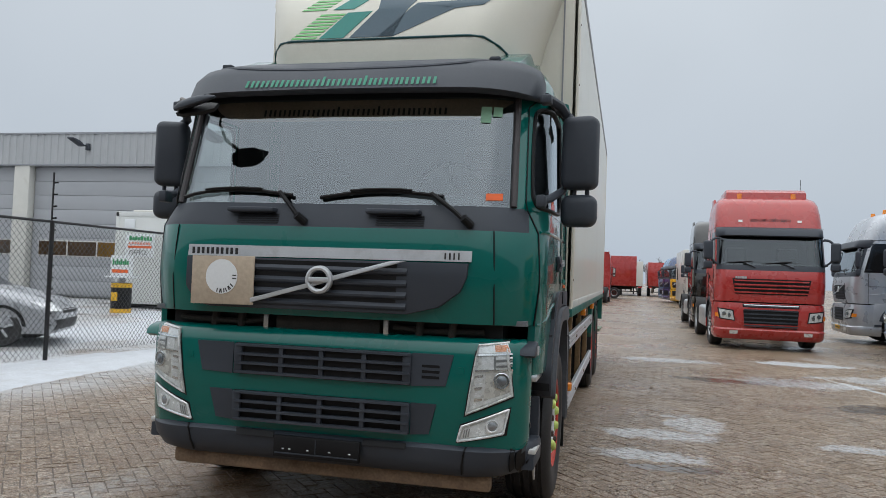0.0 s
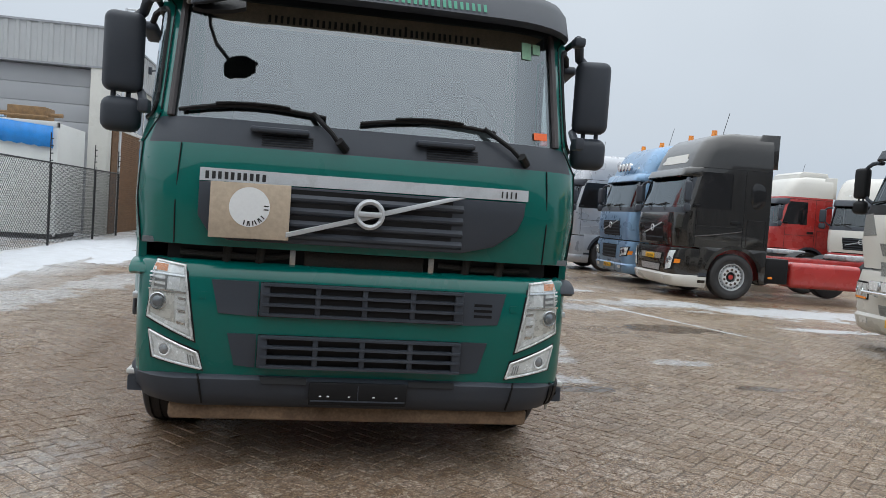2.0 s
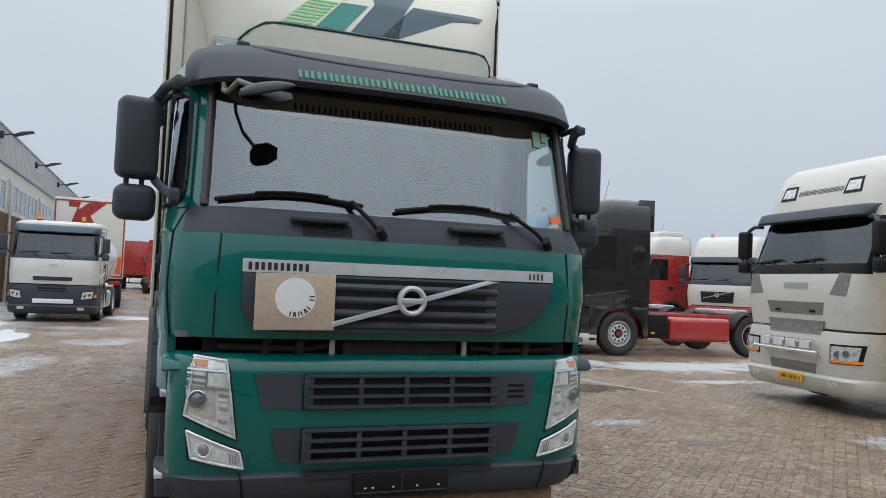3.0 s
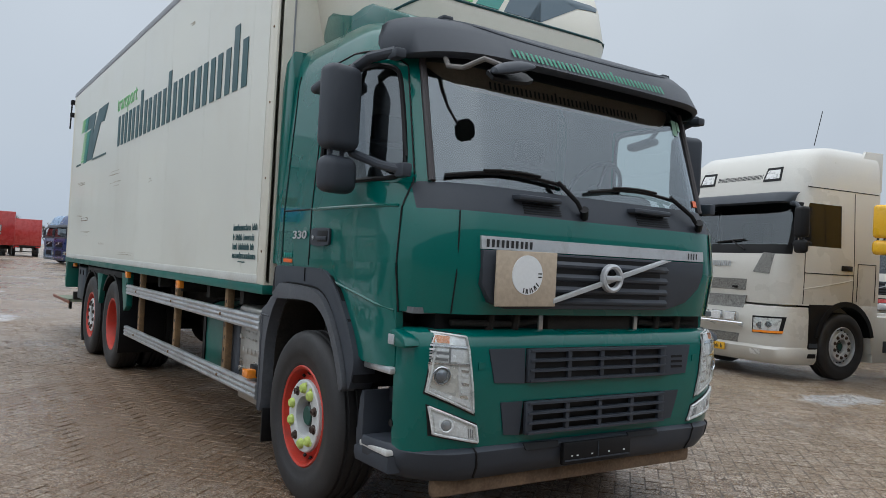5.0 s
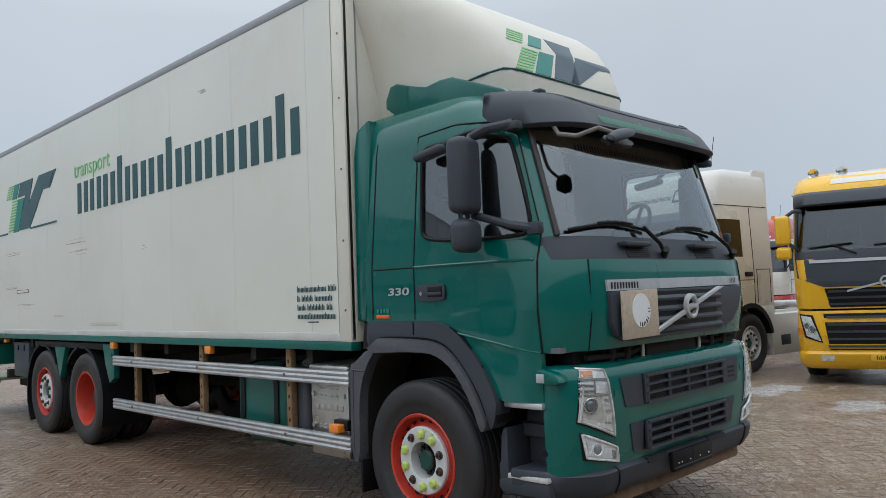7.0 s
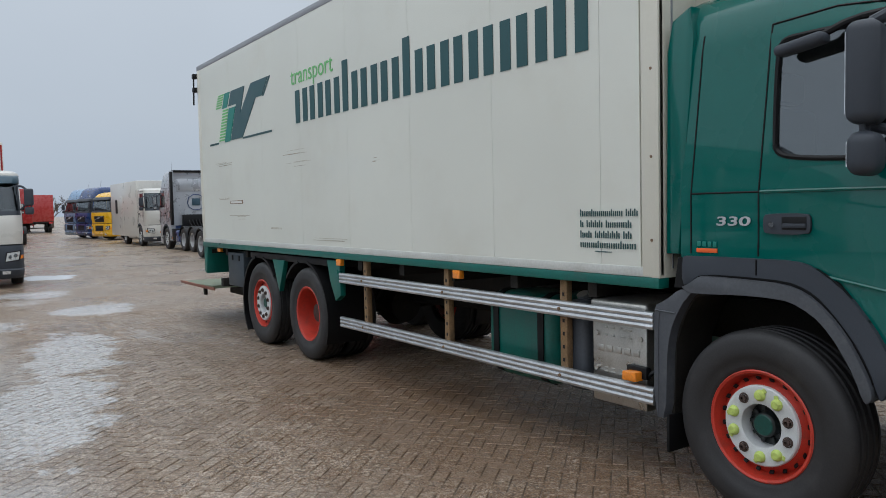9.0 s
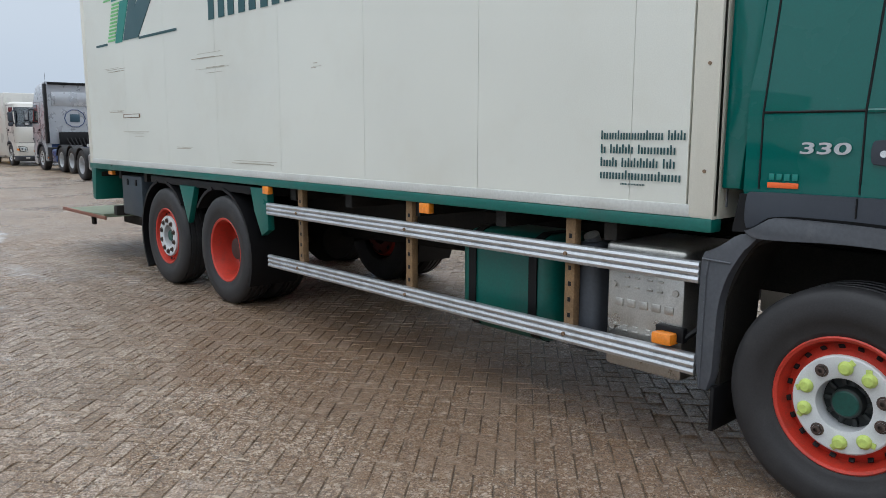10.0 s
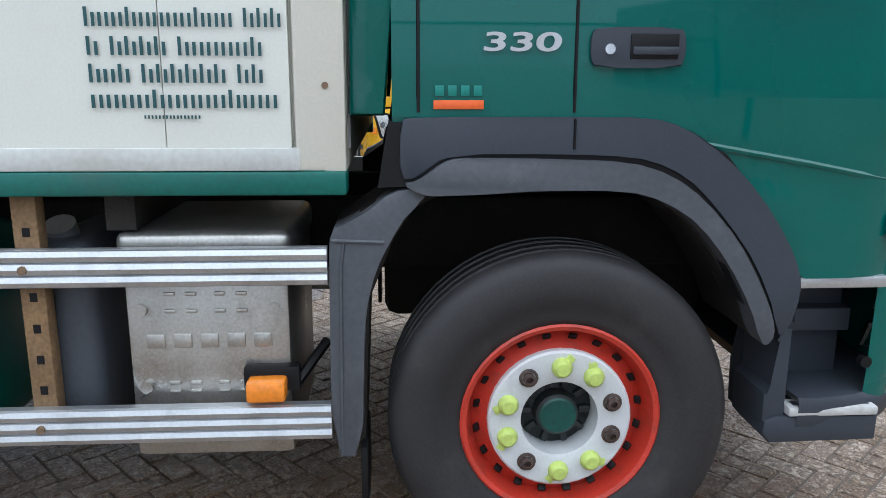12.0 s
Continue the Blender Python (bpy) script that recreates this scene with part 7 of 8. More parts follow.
                part("fuel_tank", box(bmesh.new(), (s * 0.55, 2.78, 0.35), (s * 1.2, max(axles[0] - 0.62, 3.0), 0.92), 0.10, None, 0, 4), chassis_paint if chassis_paint is not DARK else ALU, t)
            part("tail_lamp", box(bmesh.new(), (s * 0.6, end, 0.72), (s * 1.05, end + 0.06, 0.86), 0.01), RED_LENS, t)
        if kind == "tractor":
            bm_ = bmesh.new()
            box(bm_, (-0.45, last - 0.55, 1.02), (0.45, last + 0.45, 1.14), 0.04)
            part("fifth_wheel", bm_, mat("snowy_coupling", (0.45, 0.45, 0.46), 0.8, var=0.4, scale=6), t)
    return t


lorry("red_tractor", 3.33, 19.2, 0, "red sleeper-cab tractor unit with orange roof beacons, on wet paving", RED, grille="wide", roof="high", plate=False, visor=TRIM, sign=(INK, None))
lorry("black_tractor", 6.0, 16.95, -94, "black sleeper-cab tractor with white bumper and red chassis tanks", BLACK_CAB, lower=BLACK_CAB, bumper=WHITE, grille="narrow", wheels=SILVER, chassis_paint=RED, sign=(RED, WHITE), visor=BLACK_CAB, roof_paint=BLACK_CAB, bunk=True, hub=RED, skirt=BLACK_CAB)
lorry("blue_tractor", 6.25, 20.1, -92, "light blue metallic tractor unit with roof spot lamps", BLUE, grille="slats", spots=True, roof="high", sun=True, visor=BLUE)
lorry("silver_tractor", 6.1, 24.5, -92, "silver grey tractor unit with a dark blue grille", SILVER_CAB, grille="slats", roof="high", cowl=TRIM, visor=TRIM)
whi = lorry("white_tractor", 5.60, 8.75, -98, "clean white sleeper-cab tractor with honeycomb grilles and lamp bar", WHITE, grille="honey", beacons=0, lampbar=True, roof="high", sign=(INK, None), visor=TRIM, mirrors=BLACK, skirt=BLACK, chassis_paint=WHITE, cowl=BLACK)
yel = lorry("yellow_tractor", 5.9, 4.98, -76, "yellow and dark grey tractor unit with roof sign and beacon", YELLOW, grille="deep", beacons=1, roof="mid", sign=(YELLOW, WHITE), mirrors=YELLOW, bumper=YELLOW, mirror_x=1.33)
lorry("white_red_tractor", 16.0, 22.6, -62, "white and red tractor unit with orange beacons", WHITE, lower=RED, bumper=RED, grille="slats", roof="high", sign=(RED, WHITE))
lorry("red_white_roof_tractor", 14.3, 26.0, -96, "red tractor unit with a white roof fairing", RED, grille="wide", roof="high", roof_paint=WHITE, beacons=0, plate=False)
lorry("red_striped_truck", 19.0, 12.6, -86, "white truck with red stripes and roof beacons", WHITE, lower=RED, grille="slats", roof="high", sign=(INK, WHITE), roof_paint=RED, spots=True)
lorry("dark_tractor", 3.45, 26.8, 0, "dark grey tractor unit parked in line", BLACK_CAB, grille="slats", roof="high", beacons=0, plate=False)
gry = lorry("grey_tractor", 4.48, 41.85, 180, "silver grey sleeper tractor seen from behind, three axles", SILVER_CAB, grille="slats", roof="high", beacons=0, chassis_paint=NAVY, axles=(4.1, 5.4), plate=False, wheels=SILVER)
for sx in (-1, 1):
    part("edge_fairing", box(bmesh.new(), (sx * 1.12, 2.15, 1.15), (sx * 1.22, 2.42, 3.62), 0.02), BLACK, gry)
part("edge_fairing", box(bmesh.new(), (-1.12, 2.16, 3.60), (1.12, 2.30, 3.70), 0.02), BLACK, gry)
part("rear_panel_upper", box(bmesh.new(), (-0.9, 2.155, 2.72), (0.9, 2.175, 3.3), 0.01), SILVER_CAB, gry)
part("rear_emblem", tube(bmesh.new(), [(0.42 * math.cos(a), 2.165, 2.2 + 0.38 * math.sin(a)) for a in [math.pi * k / 5 for k in range(11)]], 0.018, 6, caps=False), NAVY, gry, "plain dark ring on the rear wall")
part("emblem_core", box(bmesh.new(), (-0.2, 2.155, 2.05), (0.2, 2.172, 2.38), 0.02), SLATE, gry)
bm = bmesh.new()
for k in range(7):
    tube(bm, [(-0.5 + 0.16 * k, 2.2, 1.62), (-0.52 + 0.16 * k, 2.5, 1.25), (-0.45 + 0.14 * k, 2.8, 1.05)], 0.03, 6)
box(bm, (-0.7, 2.2, 1.0), (0.7, 2.42, 1.62), 0.02)
part("air_lines", bm, BLACK, gry)
iv = lorry("white_tanker_truck", -5.55, 23.9, -4, "white medium truck with blue visor, beacons and grey tank", WHITE, grille="small", roof="low", beacons=2, kind="rigid", axles=(4.3,), bumper=TRIM, lower=TRIM, visor=SLATE, scale=0.93, plate=False, cab_len=1.75)
bm = bmesh.new()
lathe(bm, [(0.0, -2.0), (0.9, -2.0), (1.08, -1.85), (1.12, 0), (1.08, 1.85), (0.9, 2.0), (0.0, 2.0)], 32, 0, Matrix.Translation((0, 4.1, 1.98)) @ Matrix.Rotation(radians(90), 4, "Z"))
part("tank", bm, WHITE, iv, "pale grey round tank")
bm = bmesh.new()
box(bm, (-0.5, -0.03, 0.55), (0.6, -0.01, 0.68), 0.01)
part("front_board", bm, PAPER, iv)


# yellow tractor: dark upper front, silver strip; white tractor: mesh side grilles, framed roof lamps
sk = SKINS["yellow_tractor"]
for q in ([(-0.80, 1.44), (0.80, 1.44), (1.14, 1.58), (-1.14, 1.58)], [(-1.16, 1.58), (1.16, 1.58), (1.19, 1.97), (-1.19, 1.97)]):
    part("front_mask", sk.patch(bmesh.new(), q, 0.007, 0.02, 3, 0, 16), TRIM, yel, "dark grey upper front")
part("name_strip", sk.patch(bmesh.new(), [(-0.98, 1.80), (0.98, 1.80), (0.98, 1.845), (-0.98, 1.845)], 0.02, 0.02, 1, 0, 12), SILVER, yel)
for bx in (-0.9, -0.5):
    bm = bmesh.new()
    lathe(bm, [(0.02, 0.3), (0.03, 0.1), (0.085, -0.02), (0.08, -0.02), (0.0, 0.05)], 16, 0, Matrix.Translation((bx, 0.75, 3.22)) @ Matrix.Rotation(radians(90), 4, "Z"))
    part("air_horn", bm, CHROME, yel)
sk = SKINS["white_tractor"]
MESH_GREY = mat("mesh_grille_grey", (0.20, 0.20, 0.19), 0.5)
for s in (-1, 1):
    q = [(0.70, 1.58), (1.0, 1.56), (1.05, 1.86), (0.86, 1.88)]
    part("side_grille", sk.patch(bmesh.new(), q if s > 0 else [(-x, z) for x, z in (q[1], q[0], q[3], q[2])], 0.006, 0.02, 4), MESH_GREY, whi)
    part("lamp_frame", sk.patch(bmesh.new(), [(0.66 * s - 0.17, 2.98), (0.66 * s + 0.17, 2.98), (0.66 * s + 0.14, 3.20), (0.66 * s - 0.14, 3.20)], 0.009, 0.02, 3), BLACK, whi)
    for z0, z1, hw in ((1.10, 1.32, 0.66), (0.82, 1.05, 0.64)):
        x0 = s * hw * 0.55
        part("marker_lamp", sk.patch(bmesh.new(), [(x0 - 0.05, 1.33), (x0 + 0.05, 1.33), (x0 + 0.05, 1.36), (x0 - 0.05, 1.36)], 0.02, 0.015, 1, 0, 3), BLACK, whi) if z0 > 1 else None


def trailer(name, x, y, heading, length, paint, label, stripe=None, height=2.7, floor=1.15, edge=None):
    t = thing(name, pose(x, y, 0, 0, 0, heading), label, "trailer", "trailers in the yard")
    bm_ = bmesh.new()
    box(bm_, (-1.25, 0, floor), (1.25, length, floor + height), 0.03)
    part("body", bm_, paint, t)
    bm_ = bmesh.new()
    for x_ in (-0.45, 0.45):
        box(bm_, (x_ - 0.05, 0.3, floor - 0.3), (x_ + 0.05, length - 0.3, floor), 0.01)
    box(bm_, (-1.22, 0.02, floor - 0.16), (1.22, 0.2, floor), 0.01)
    box(bm_, (-1.1, 0.15, 0.45), (1.1, 0.25, 0.55))
    for x_ in (-0.6, 0.6):
        box(bm_, (x_ - 0.04, 0.15, 0.5), (x_ + 0.04, 0.25, floor))
    part("frame", bm_, DARK, t)
    for a in (1.9, 3.2, 4.5):
        for s in (-1, 1):
            wheel(t, s * 1.07, a, 0.5, s, SILVER, "drive", 0.5)
    for s in (-1, 1):
        part("tail_lamp", box(bmesh.new(), (s * 0.75, -0.03, floor - 0.22), (s * 1.15, 0.02, floor - 0.08), 0.01), RED_LENS, t)
    if edge:
        bm_ = bmesh.new()
        for a, b, c, d in ((-1.22, 1.22, floor + height - 0.14, floor + height - 0.09), (-1.22, 1.22, floor + 0.06, floor + 0.11), (-1.22, -1.17, floor + 0.06, floor + height - 0.09), (1.17, 1.22, floor + 0.06, floor + height - 0.09)):
            box(bm_, (a, -0.012, c), (b, 0.004, d))
        part("edge_marking", bm_, edge, t)
    return t


kt = trailer("curtain_trailer", -5.3, 32.0, 2, 13.4, CREAM, "white curtain-side trailer with red edge marking", height=3.0, edge=RED)
bm = bmesh.new()
for dx_, dz_ in ((0.0, 0.75),):
    prism(bm, [(a + dx_, b + dz_) for a, b in ((-0.75, 3.25), (-0.35, 3.25), (-0.42, 2.95), (-0.05, 3.25), (0.55, 3.25), (0.0, 2.75), (0.30, 2.15), (-0.10, 2.15), (-0.25, 2.55), (-0.50, 2.15), (-0.75, 2.15), (-0.45, 3.05), (-0.75, 3.05))], "y", -0.012, 0.004)
part("red_sign_shape", bm, RED, kt, "large plain red emblem", 0)
bm = bmesh.new()
box(bm, (0.95, -0.016, 1.35), (1.15, 0.002, 2.0))
part("orange_panel", bm, ORANGE, kt)
for i, (x, y, h, L, p, lab) in enumerate(((0.7, 88, 2, 12, WHITE, "far white trailer in the yard"), (3.8, 90, 0, 12, RED, "far red trailer in the yard"), (-1.6, 101, 0, 12, RED, "far red box trailer"), (-4.2, 66, 0, 8, RED, "far red box trailer by the hall"), (1.0, 72, 90, 10, RED, "red container trailer far across the yard"), (-10, 100, 90, 12, RED, "long red trailer far off"))):
    trailer("far_trailer", x, y, h, L, p, lab)
lorry("far_yellow_truck", 3.6, 58.6, -72, "yellow truck far across the yard", YELLOW, roof="mid", grille="slats", beacons=0, plate=False)
for i, (x, y, p, lab) in enumerate(((3.2, 63.0, NAVY, "dark blue truck far across the yard"), (3.0, 66.6, BLUE, "blue truck far across the yard"), (-2.2, 60, RED, "orange-red truck by the hall"), (-1.9, 84, WHITE, "white truck far across the yard"))):
    lorry("far_truck", x, y, -76 if i < 2 else 178, lab, p, roof="high", grille="slats", beacons=0, plate=False)
# white box van with a door and a window in its side
wv = lorry("white_box_van", 4.55, 44.6, 0, "white box van with a side door and small window", WHITE, kind="rigid", roof="low", grille="small", axles=(5.0,), beacons=0, plate=False, lower=WHITE, bumper=TRIM, sun=False, cab_len=1.7)
bm = bmesh.new()
box(bm, (-1.25, 1.8, 0.46), (1.25, 8.4, 3.5), 0.03)
part("van_body", bm, WHITE, wv)
bm = bmesh.new()
box(bm, (-1.262, 5.1, 0.75), (-1.245, 5.9, 2.75), 0.01)
part("side_door", bm, WHITE, wv)
bm = bmesh.new()
box(bm, (-1.268, 6.6, 1.75), (-1.245, 7.1, 2.55), 0.02)
part("side_pane", bm, BLACK, wv)


# ---- hall, office cabin, fence ----
CLAD = mat("grey_profiled_cladding", (0.40, 0.41, 0.42), 0.5, var=0.06, scale=0.6, dirt=(0.30, 0.30, 0.30), dirt_amount=0.3)
DOOR_GREY = mat("grey_door_panel", (0.36, 0.37, 0.39), 0.5, var=0.05, scale=0.5)
CONCRETE = mat("white_washed_concrete", (0.58, 0.57, 0.53), 0.8, var=0.1, scale=2, bump=0.1, dirt=(0.36, 0.34, 0.30), dirt_amount=0.5)
BRICKWALL = mat("brown_brick_wall", (0.17, 0.095, 0.05), 0.85, var=0.25, scale=5, grain=30, bump=0.3, island=0.5)
HX, HY, HZ = -8.6, 27.1, 6.78
hall = tagged(new("industrial_hall"), "long grey industrial hall with roller doors, white columns and brick base", "building")
hall.location = (HX, HY, 0)
bm = bmesh.new()
box(bm, (-46, 0.5, 0), (-0.35, 55, 6.5))
part("hall_core", bm, CONCRETE, hall)
bm = bmesh.new()
box(bm, (-46, 0.2, 6.45), (0, 55.3, 6.55))
part("roof", bm, GREY_TOP, hall)


def cladding(a, b, along, off, z0, z1, face):
    """Profiled sheet: trapezoid ribs along a wall."""
    pts = []
    u = a
    while u < b:
        pts += [(u, 0), (u + 0.16, 0), (u + 0.20, 0.035), (u + 0.30, 0.035)]
        u += 0.34
    pts.append((b, 0))
    bm_ = bmesh.new()
    lo, hi = [], []
    for p, d in pts:
        c = (p, off - d * face, z0) if along == "x" else (off + d * face, p, z0)
        lo.append(bm_.verts.new(c))
        hi.append(bm_.verts.new((c[0], c[1], z1)))
    for i in range(len(lo) - 1):
        bm_.faces.new((lo[i], lo[i + 1], hi[i + 1], hi[i]))
    return bm_


part("front_cladding", cladding(-46, 0.0, "x", 0.0, 5.5, HZ, 1), CLAD, hall, "", 0)
part("side_cladding", cladding(0.0, 55.0, "y", 0.0, 5.5, HZ, 1), CLAD, hall, "", 0)
bm = bmesh.new()
box(bm, (-46, -0.05, 5.44), (0.05, 0.3, 5.5))
box(bm, (-0.3, -0.05, 5.44), (0.05, 55, 5.5))
box(bm, (-46, -0.06, HZ - 0.03), (0.06, 0.2, HZ + 0.04))
box(bm, (-0.2, -0.06, HZ - 0.03), (0.06, 55, HZ + 0.04))
part("flashing", bm, GREY_TOP, hall)
for cx, w in ((-0.32, 0.62), (-8.44, 0.42), (-16.1, 0.75), (-24.2, 0.5), (-32.0, 0.5)):
    bm = bmesh.new()
    box(bm, (cx - w / 2, -0.02, 0), (cx + w / 2, 0.45, 5.46), 0.01)
    part("column", bm, CONCRETE, hall, "whitewashed concrete column")
for a, b in ((-8.23, -0.63), (-15.7, -8.66), (-23.9, -16.5), (-31.7, -24.5)):
    n = 9
    dr = part("roller_door", box(bmesh.new(), (a, 0.38, 0.05), (b, 0.46, 5.44)), DOOR_GREY, hall, "grey sectional roller door with a strip of windows")
    for i in range(n):
        z = 0.12 + 5.3 * i / n
        part("door_section", box(bmesh.new(), (a, 0.30, z), (b, 0.375, z + 5.3 / n - 0.012), 0.006), DOOR_GREY, dr)
    for k in range(5):
        x0 = a + 0.35 + k * 1.42
        if x0 + 1.36 > b:
            break
        bm = bmesh.new()
        box(bm, (x0, 0.27, 1.70), (x0 + 1.40, 0.305, 2.36), 0.01)
        fr = part("door_window_frame", bm, WHITE, dr)
        bm = bmesh.new()
        box(bm, (x0 + 0.03, 0.262, 1.74), (x0 + 1.37, 0.272, 2.32))
        part("pane", bm, mat("ochre_pane", (0.15, 0.08, 0.014), 0.12, var=0.6, scale=1.5) if k in (2, 3) else mat("brown_pane", (0.06, 0.036, 0.018), 0.12, var=0.6, scale=1.5), fr)
# side wall: brick base, strip windows, white band, lamps
bm = bmesh.new()
box(bm, (-0.4, 0.7, 3.55), (-0.04, 55, 5.45))
part("side_band", bm, CONCRETE, hall)
verts, faces = [], []
for j in range(48):
    z = j * 0.075
    y = 0.7 - (0.11 if j % 2 else 0)
    while y < 22:
        a, b = max(y, 0.7), y + 0.21
        k = len(verts)
        verts += [(-0.03, a, z), (-0.03, b, z), (-0.03, b, z + 0.065), (-0.03, a, z + 0.065), (-0.06, a - 0.005, z - 0.005), (-0.06, b + 0.005, z - 0.005), (-0.06, b + 0.005, z + 0.07), (-0.06, a - 0.005, z + 0.07)]
        faces += [(k, k + 1, k + 2, k + 3), (k + 4, k + 5, k + 1, k), (k + 5, k + 6, k + 2, k + 1), (k + 6, k + 7, k + 3, k + 2), (k + 7, k + 4, k, k + 3)]
        y += 0.222
me = bpy.data.meshes.new("wall_bricks")
me.from_pydata(verts, [], faces)
me.materials.append(BRICKWALL)
ob = new("wall_bricks", me)
ob.parent = hall
tagged(ob, "brown wall bricks", kind="stuff")
bm = bmesh.new()
box(bm, (-0.4, 0.7, 0), (-0.055, 55, 3.56))
part("mortar_wall", bm, mat("mortar", (0.16, 0.12, 0.085), 0.9, var=0.15), hall)
for y0 in (0.75, 9.3, 17.8, 26.3, 34.8):
    bm = bmesh.new()
    box(bm, (-0.06, y0, 3.58), (-0.01, y0 + 6.9, 3.66), 0.01)
    wd = part("window_band", bm, WHITE, hall, "strip of white-framed windows")
    for k in range(6):
        bm = bmesh.new()
        a = y0 + k * 1.15
        for p, q, r, s in ((a, a + 0.06, 3.66, 4.85), (a + 1.09, a + 1.15, 3.66, 4.85), (a, a + 1.15, 4.79, 4.85), (a, a + 1.15, 3.66, 3.72)):
            box(bm, (-0.05, p, r), (-0.015, q, s))
        fr = part("window_frame", bm, WHITE, wd)
        bm = bmesh.new()
        box(bm, (-0.045, a + 0.05, 3.70), (-0.032, a + 1.10, 4.80))
        part("pane", bm, mat("grey_pane", (0.10, 0.12, 0.14), 0.08, var=0.4, scale=1.2), fr)
    bm = bmesh.new()
    tube(bm, [(0.06, y0 + 7.6, 0), (0.06, y0 + 7.6, 4.7), (0.0, y0 + 7.6, 5.0)], 0.06, 10)
    part("drain_pipe", bm, CONCRETE, hall)


def wall_lamp(m):
    t = thing("wall_lamp", m, "dark grey flood lamp on a bracket, on the hall cladding", "lamp", "hall flood lamps")
    bm_ = bmesh.new()
    box(bm_, (-0.08, -0.12, -0.14), (0.08, 0.0, 0.14), 0.02)
    tube(bm_, [(0, -0.1, 0), (0, -0.45, 0.06)], 0.03, 8)
    part("bracket", bm_, TRIM, t)
    bm_ = bmesh.new()
    prism(bm_, [(-0.42, 0.02), (-0.7, 0.16), (-1.1, 0.22), (-1.12, 0.17), (-0.7, 0.04), (-0.45, -0.05)], "x", -0.14, 0.14, 0, 0.015)
    part("lamp_head", bm_, TRIM, t)
    return t


for y in (32.6, 41.5, 50.4, 59.3):
    wall_lamp(pose(HX + 0.04, y, 6.35, 0, 0, 90))
wall_lamp(pose(-21.5, HY - 0.04, 6.2, 0, 0, 0))
# camera mast at the hall corner
mast = thing("camera_mast", pose(-8.35, 27.6, 0), "slim grey mast with a dome camera by the hall", "mast")
bm = bmesh.new()
tube(bm, [(0, 0, 0), (0, 0, 7.6)], 0.045, 10)
tube(bm, [(0, 0, 7.55), (0.35, 0, 7.58)], 0.03, 8)
part("pole", bm, ALU, mast)
bm = bmesh.new()
lathe(bm, [(0.0, -0.16), (0.08, -0.13), (0.10, -0.02), (0.11, 0.1), (0.05, 0.16), (0.0, 0.16)], 16, 0, Matrix.Translation((0.38, 0, 7.42)) @ Matrix.Rotation(radians(-90), 4, "Y"))
part("dome_camera", bm, WHITE, mast)

# office cabin
CX0, CX1, CY, CH = -16.85, -8.85, 22.8, 3.22
cabin = thing("office_cabin", pose(CX0, CY, 0), "white site office cabin with a window and signs, blue tarpaulin", "cabin")
bm = bmesh.new()
box(bm, (0, 0, 0.15), (CX1 - CX0, 2.6, CH), 0.02)
for x in (0, 8.0):
    box(bm, (x - 0.03 if x else -0.02, -0.02, 0.1), (x + 0.1 if not x else x + 0.02, 0.1, CH + 0.02), 0.01)
box(bm, (-0.02, -0.02, CH - 0.14), (8.02, 0.1, CH + 0.03), 0.01)
part("cabin_wall", bm, mat("cabin_white", (0.62, 0.63, 0.61), 0.5, var=0.06, scale=1, dirt=(0.5, 0.5, 0.46), dirt_amount=0.4), cabin)
for x in (0.3, 4.0, 7.7):
    part("foot", box(bmesh.new(), (x - 0.15, 0.1, 0), (x + 0.15, 2.4, 0.15)), DARK, cabin)
bm = bmesh.new()
box(bm, (3.35, -0.05, 2.02), (4.5, 0.01, 2.95), 0.02)
wf = part("window_frame", bm, WHITE, cabin)
part("pane", box(bmesh.new(), (3.62, -0.06, 2.18), (4.32, -0.045, 2.82)), mat("brown_glass", (0.10, 0.06, 0.03), 0.1, var=0.4), wf)
sg = part("office_sign", box(bmesh.new(), (0.4, -0.03, 1.72), (1.5, -0.002, 2.5), 0.005), PAPER, cabin, "white sign board with green bars and the word office")
lettering("sign_word", "OFFICE", 0.15, Matrix(((1, 0, 0, 0.55), (0, 0, -1, -0.033), (0, 1, 0, 1.80), (0, 0, 0, 1))), INK, sg)
bm = bmesh.new()
bar_word(bm, "llll", lambda u, v: Vector((0.52 + u, -0.034, 2.28 + v)), 0.15, 0.22, 0.6)
part("green_bars", bm, mat("sign_green", (0.03, 0.28, 0.10), 0.5), sg)
bm = bmesh.new()
box(bm, (0.5, -0.036, 2.02), (1.4, -0.031, 2.1))
bar_word(bm, "lllllll", lambda u, v: Vector((0.52 + u, -0.034, 2.14 + v)), 0.09, 0.12, 0.4)
part("orange_band", bm, ORANGE, sg)
part("number_board", box(bmesh.new(), (0.32, -0.02, 2.7), (0.72, -0.002, 3.0), 0.004), PAPER, cabin)
bm = bmesh.new()
for i in range(14):
    x = 6.45 + i * 0.112
    vs = []
    for z, w in ((3.60, 0), (3.3, 0.03 * math.sin(i * 1.7)), (3.02 + 0.02 * math.sin(i * 2.3), 0.05 * math.sin(i * 1.1))):
        vs.append(bm.verts.new((x, -0.12 + w, z - 0.03 * i * 0.3)))
    if i:
        for k in range(2):
            bm.faces.new((prev[k], vs[k], vs[k + 1], prev[k + 1]))
    prev = vs
tp = tagged(part("tarpaulin", bm, mat("blue_tarpaulin", (0.02, 0.22, 0.62), 0.4, var=0.15, scale=6), None), "bright blue tarpaulin bundle hung over the cabin edge", "tarpaulin")
tp.location = (CX0, CY, -0.38)
sol = tp.modifiers.new("wall", "SOLIDIFY")
sol.thickness = 0.02
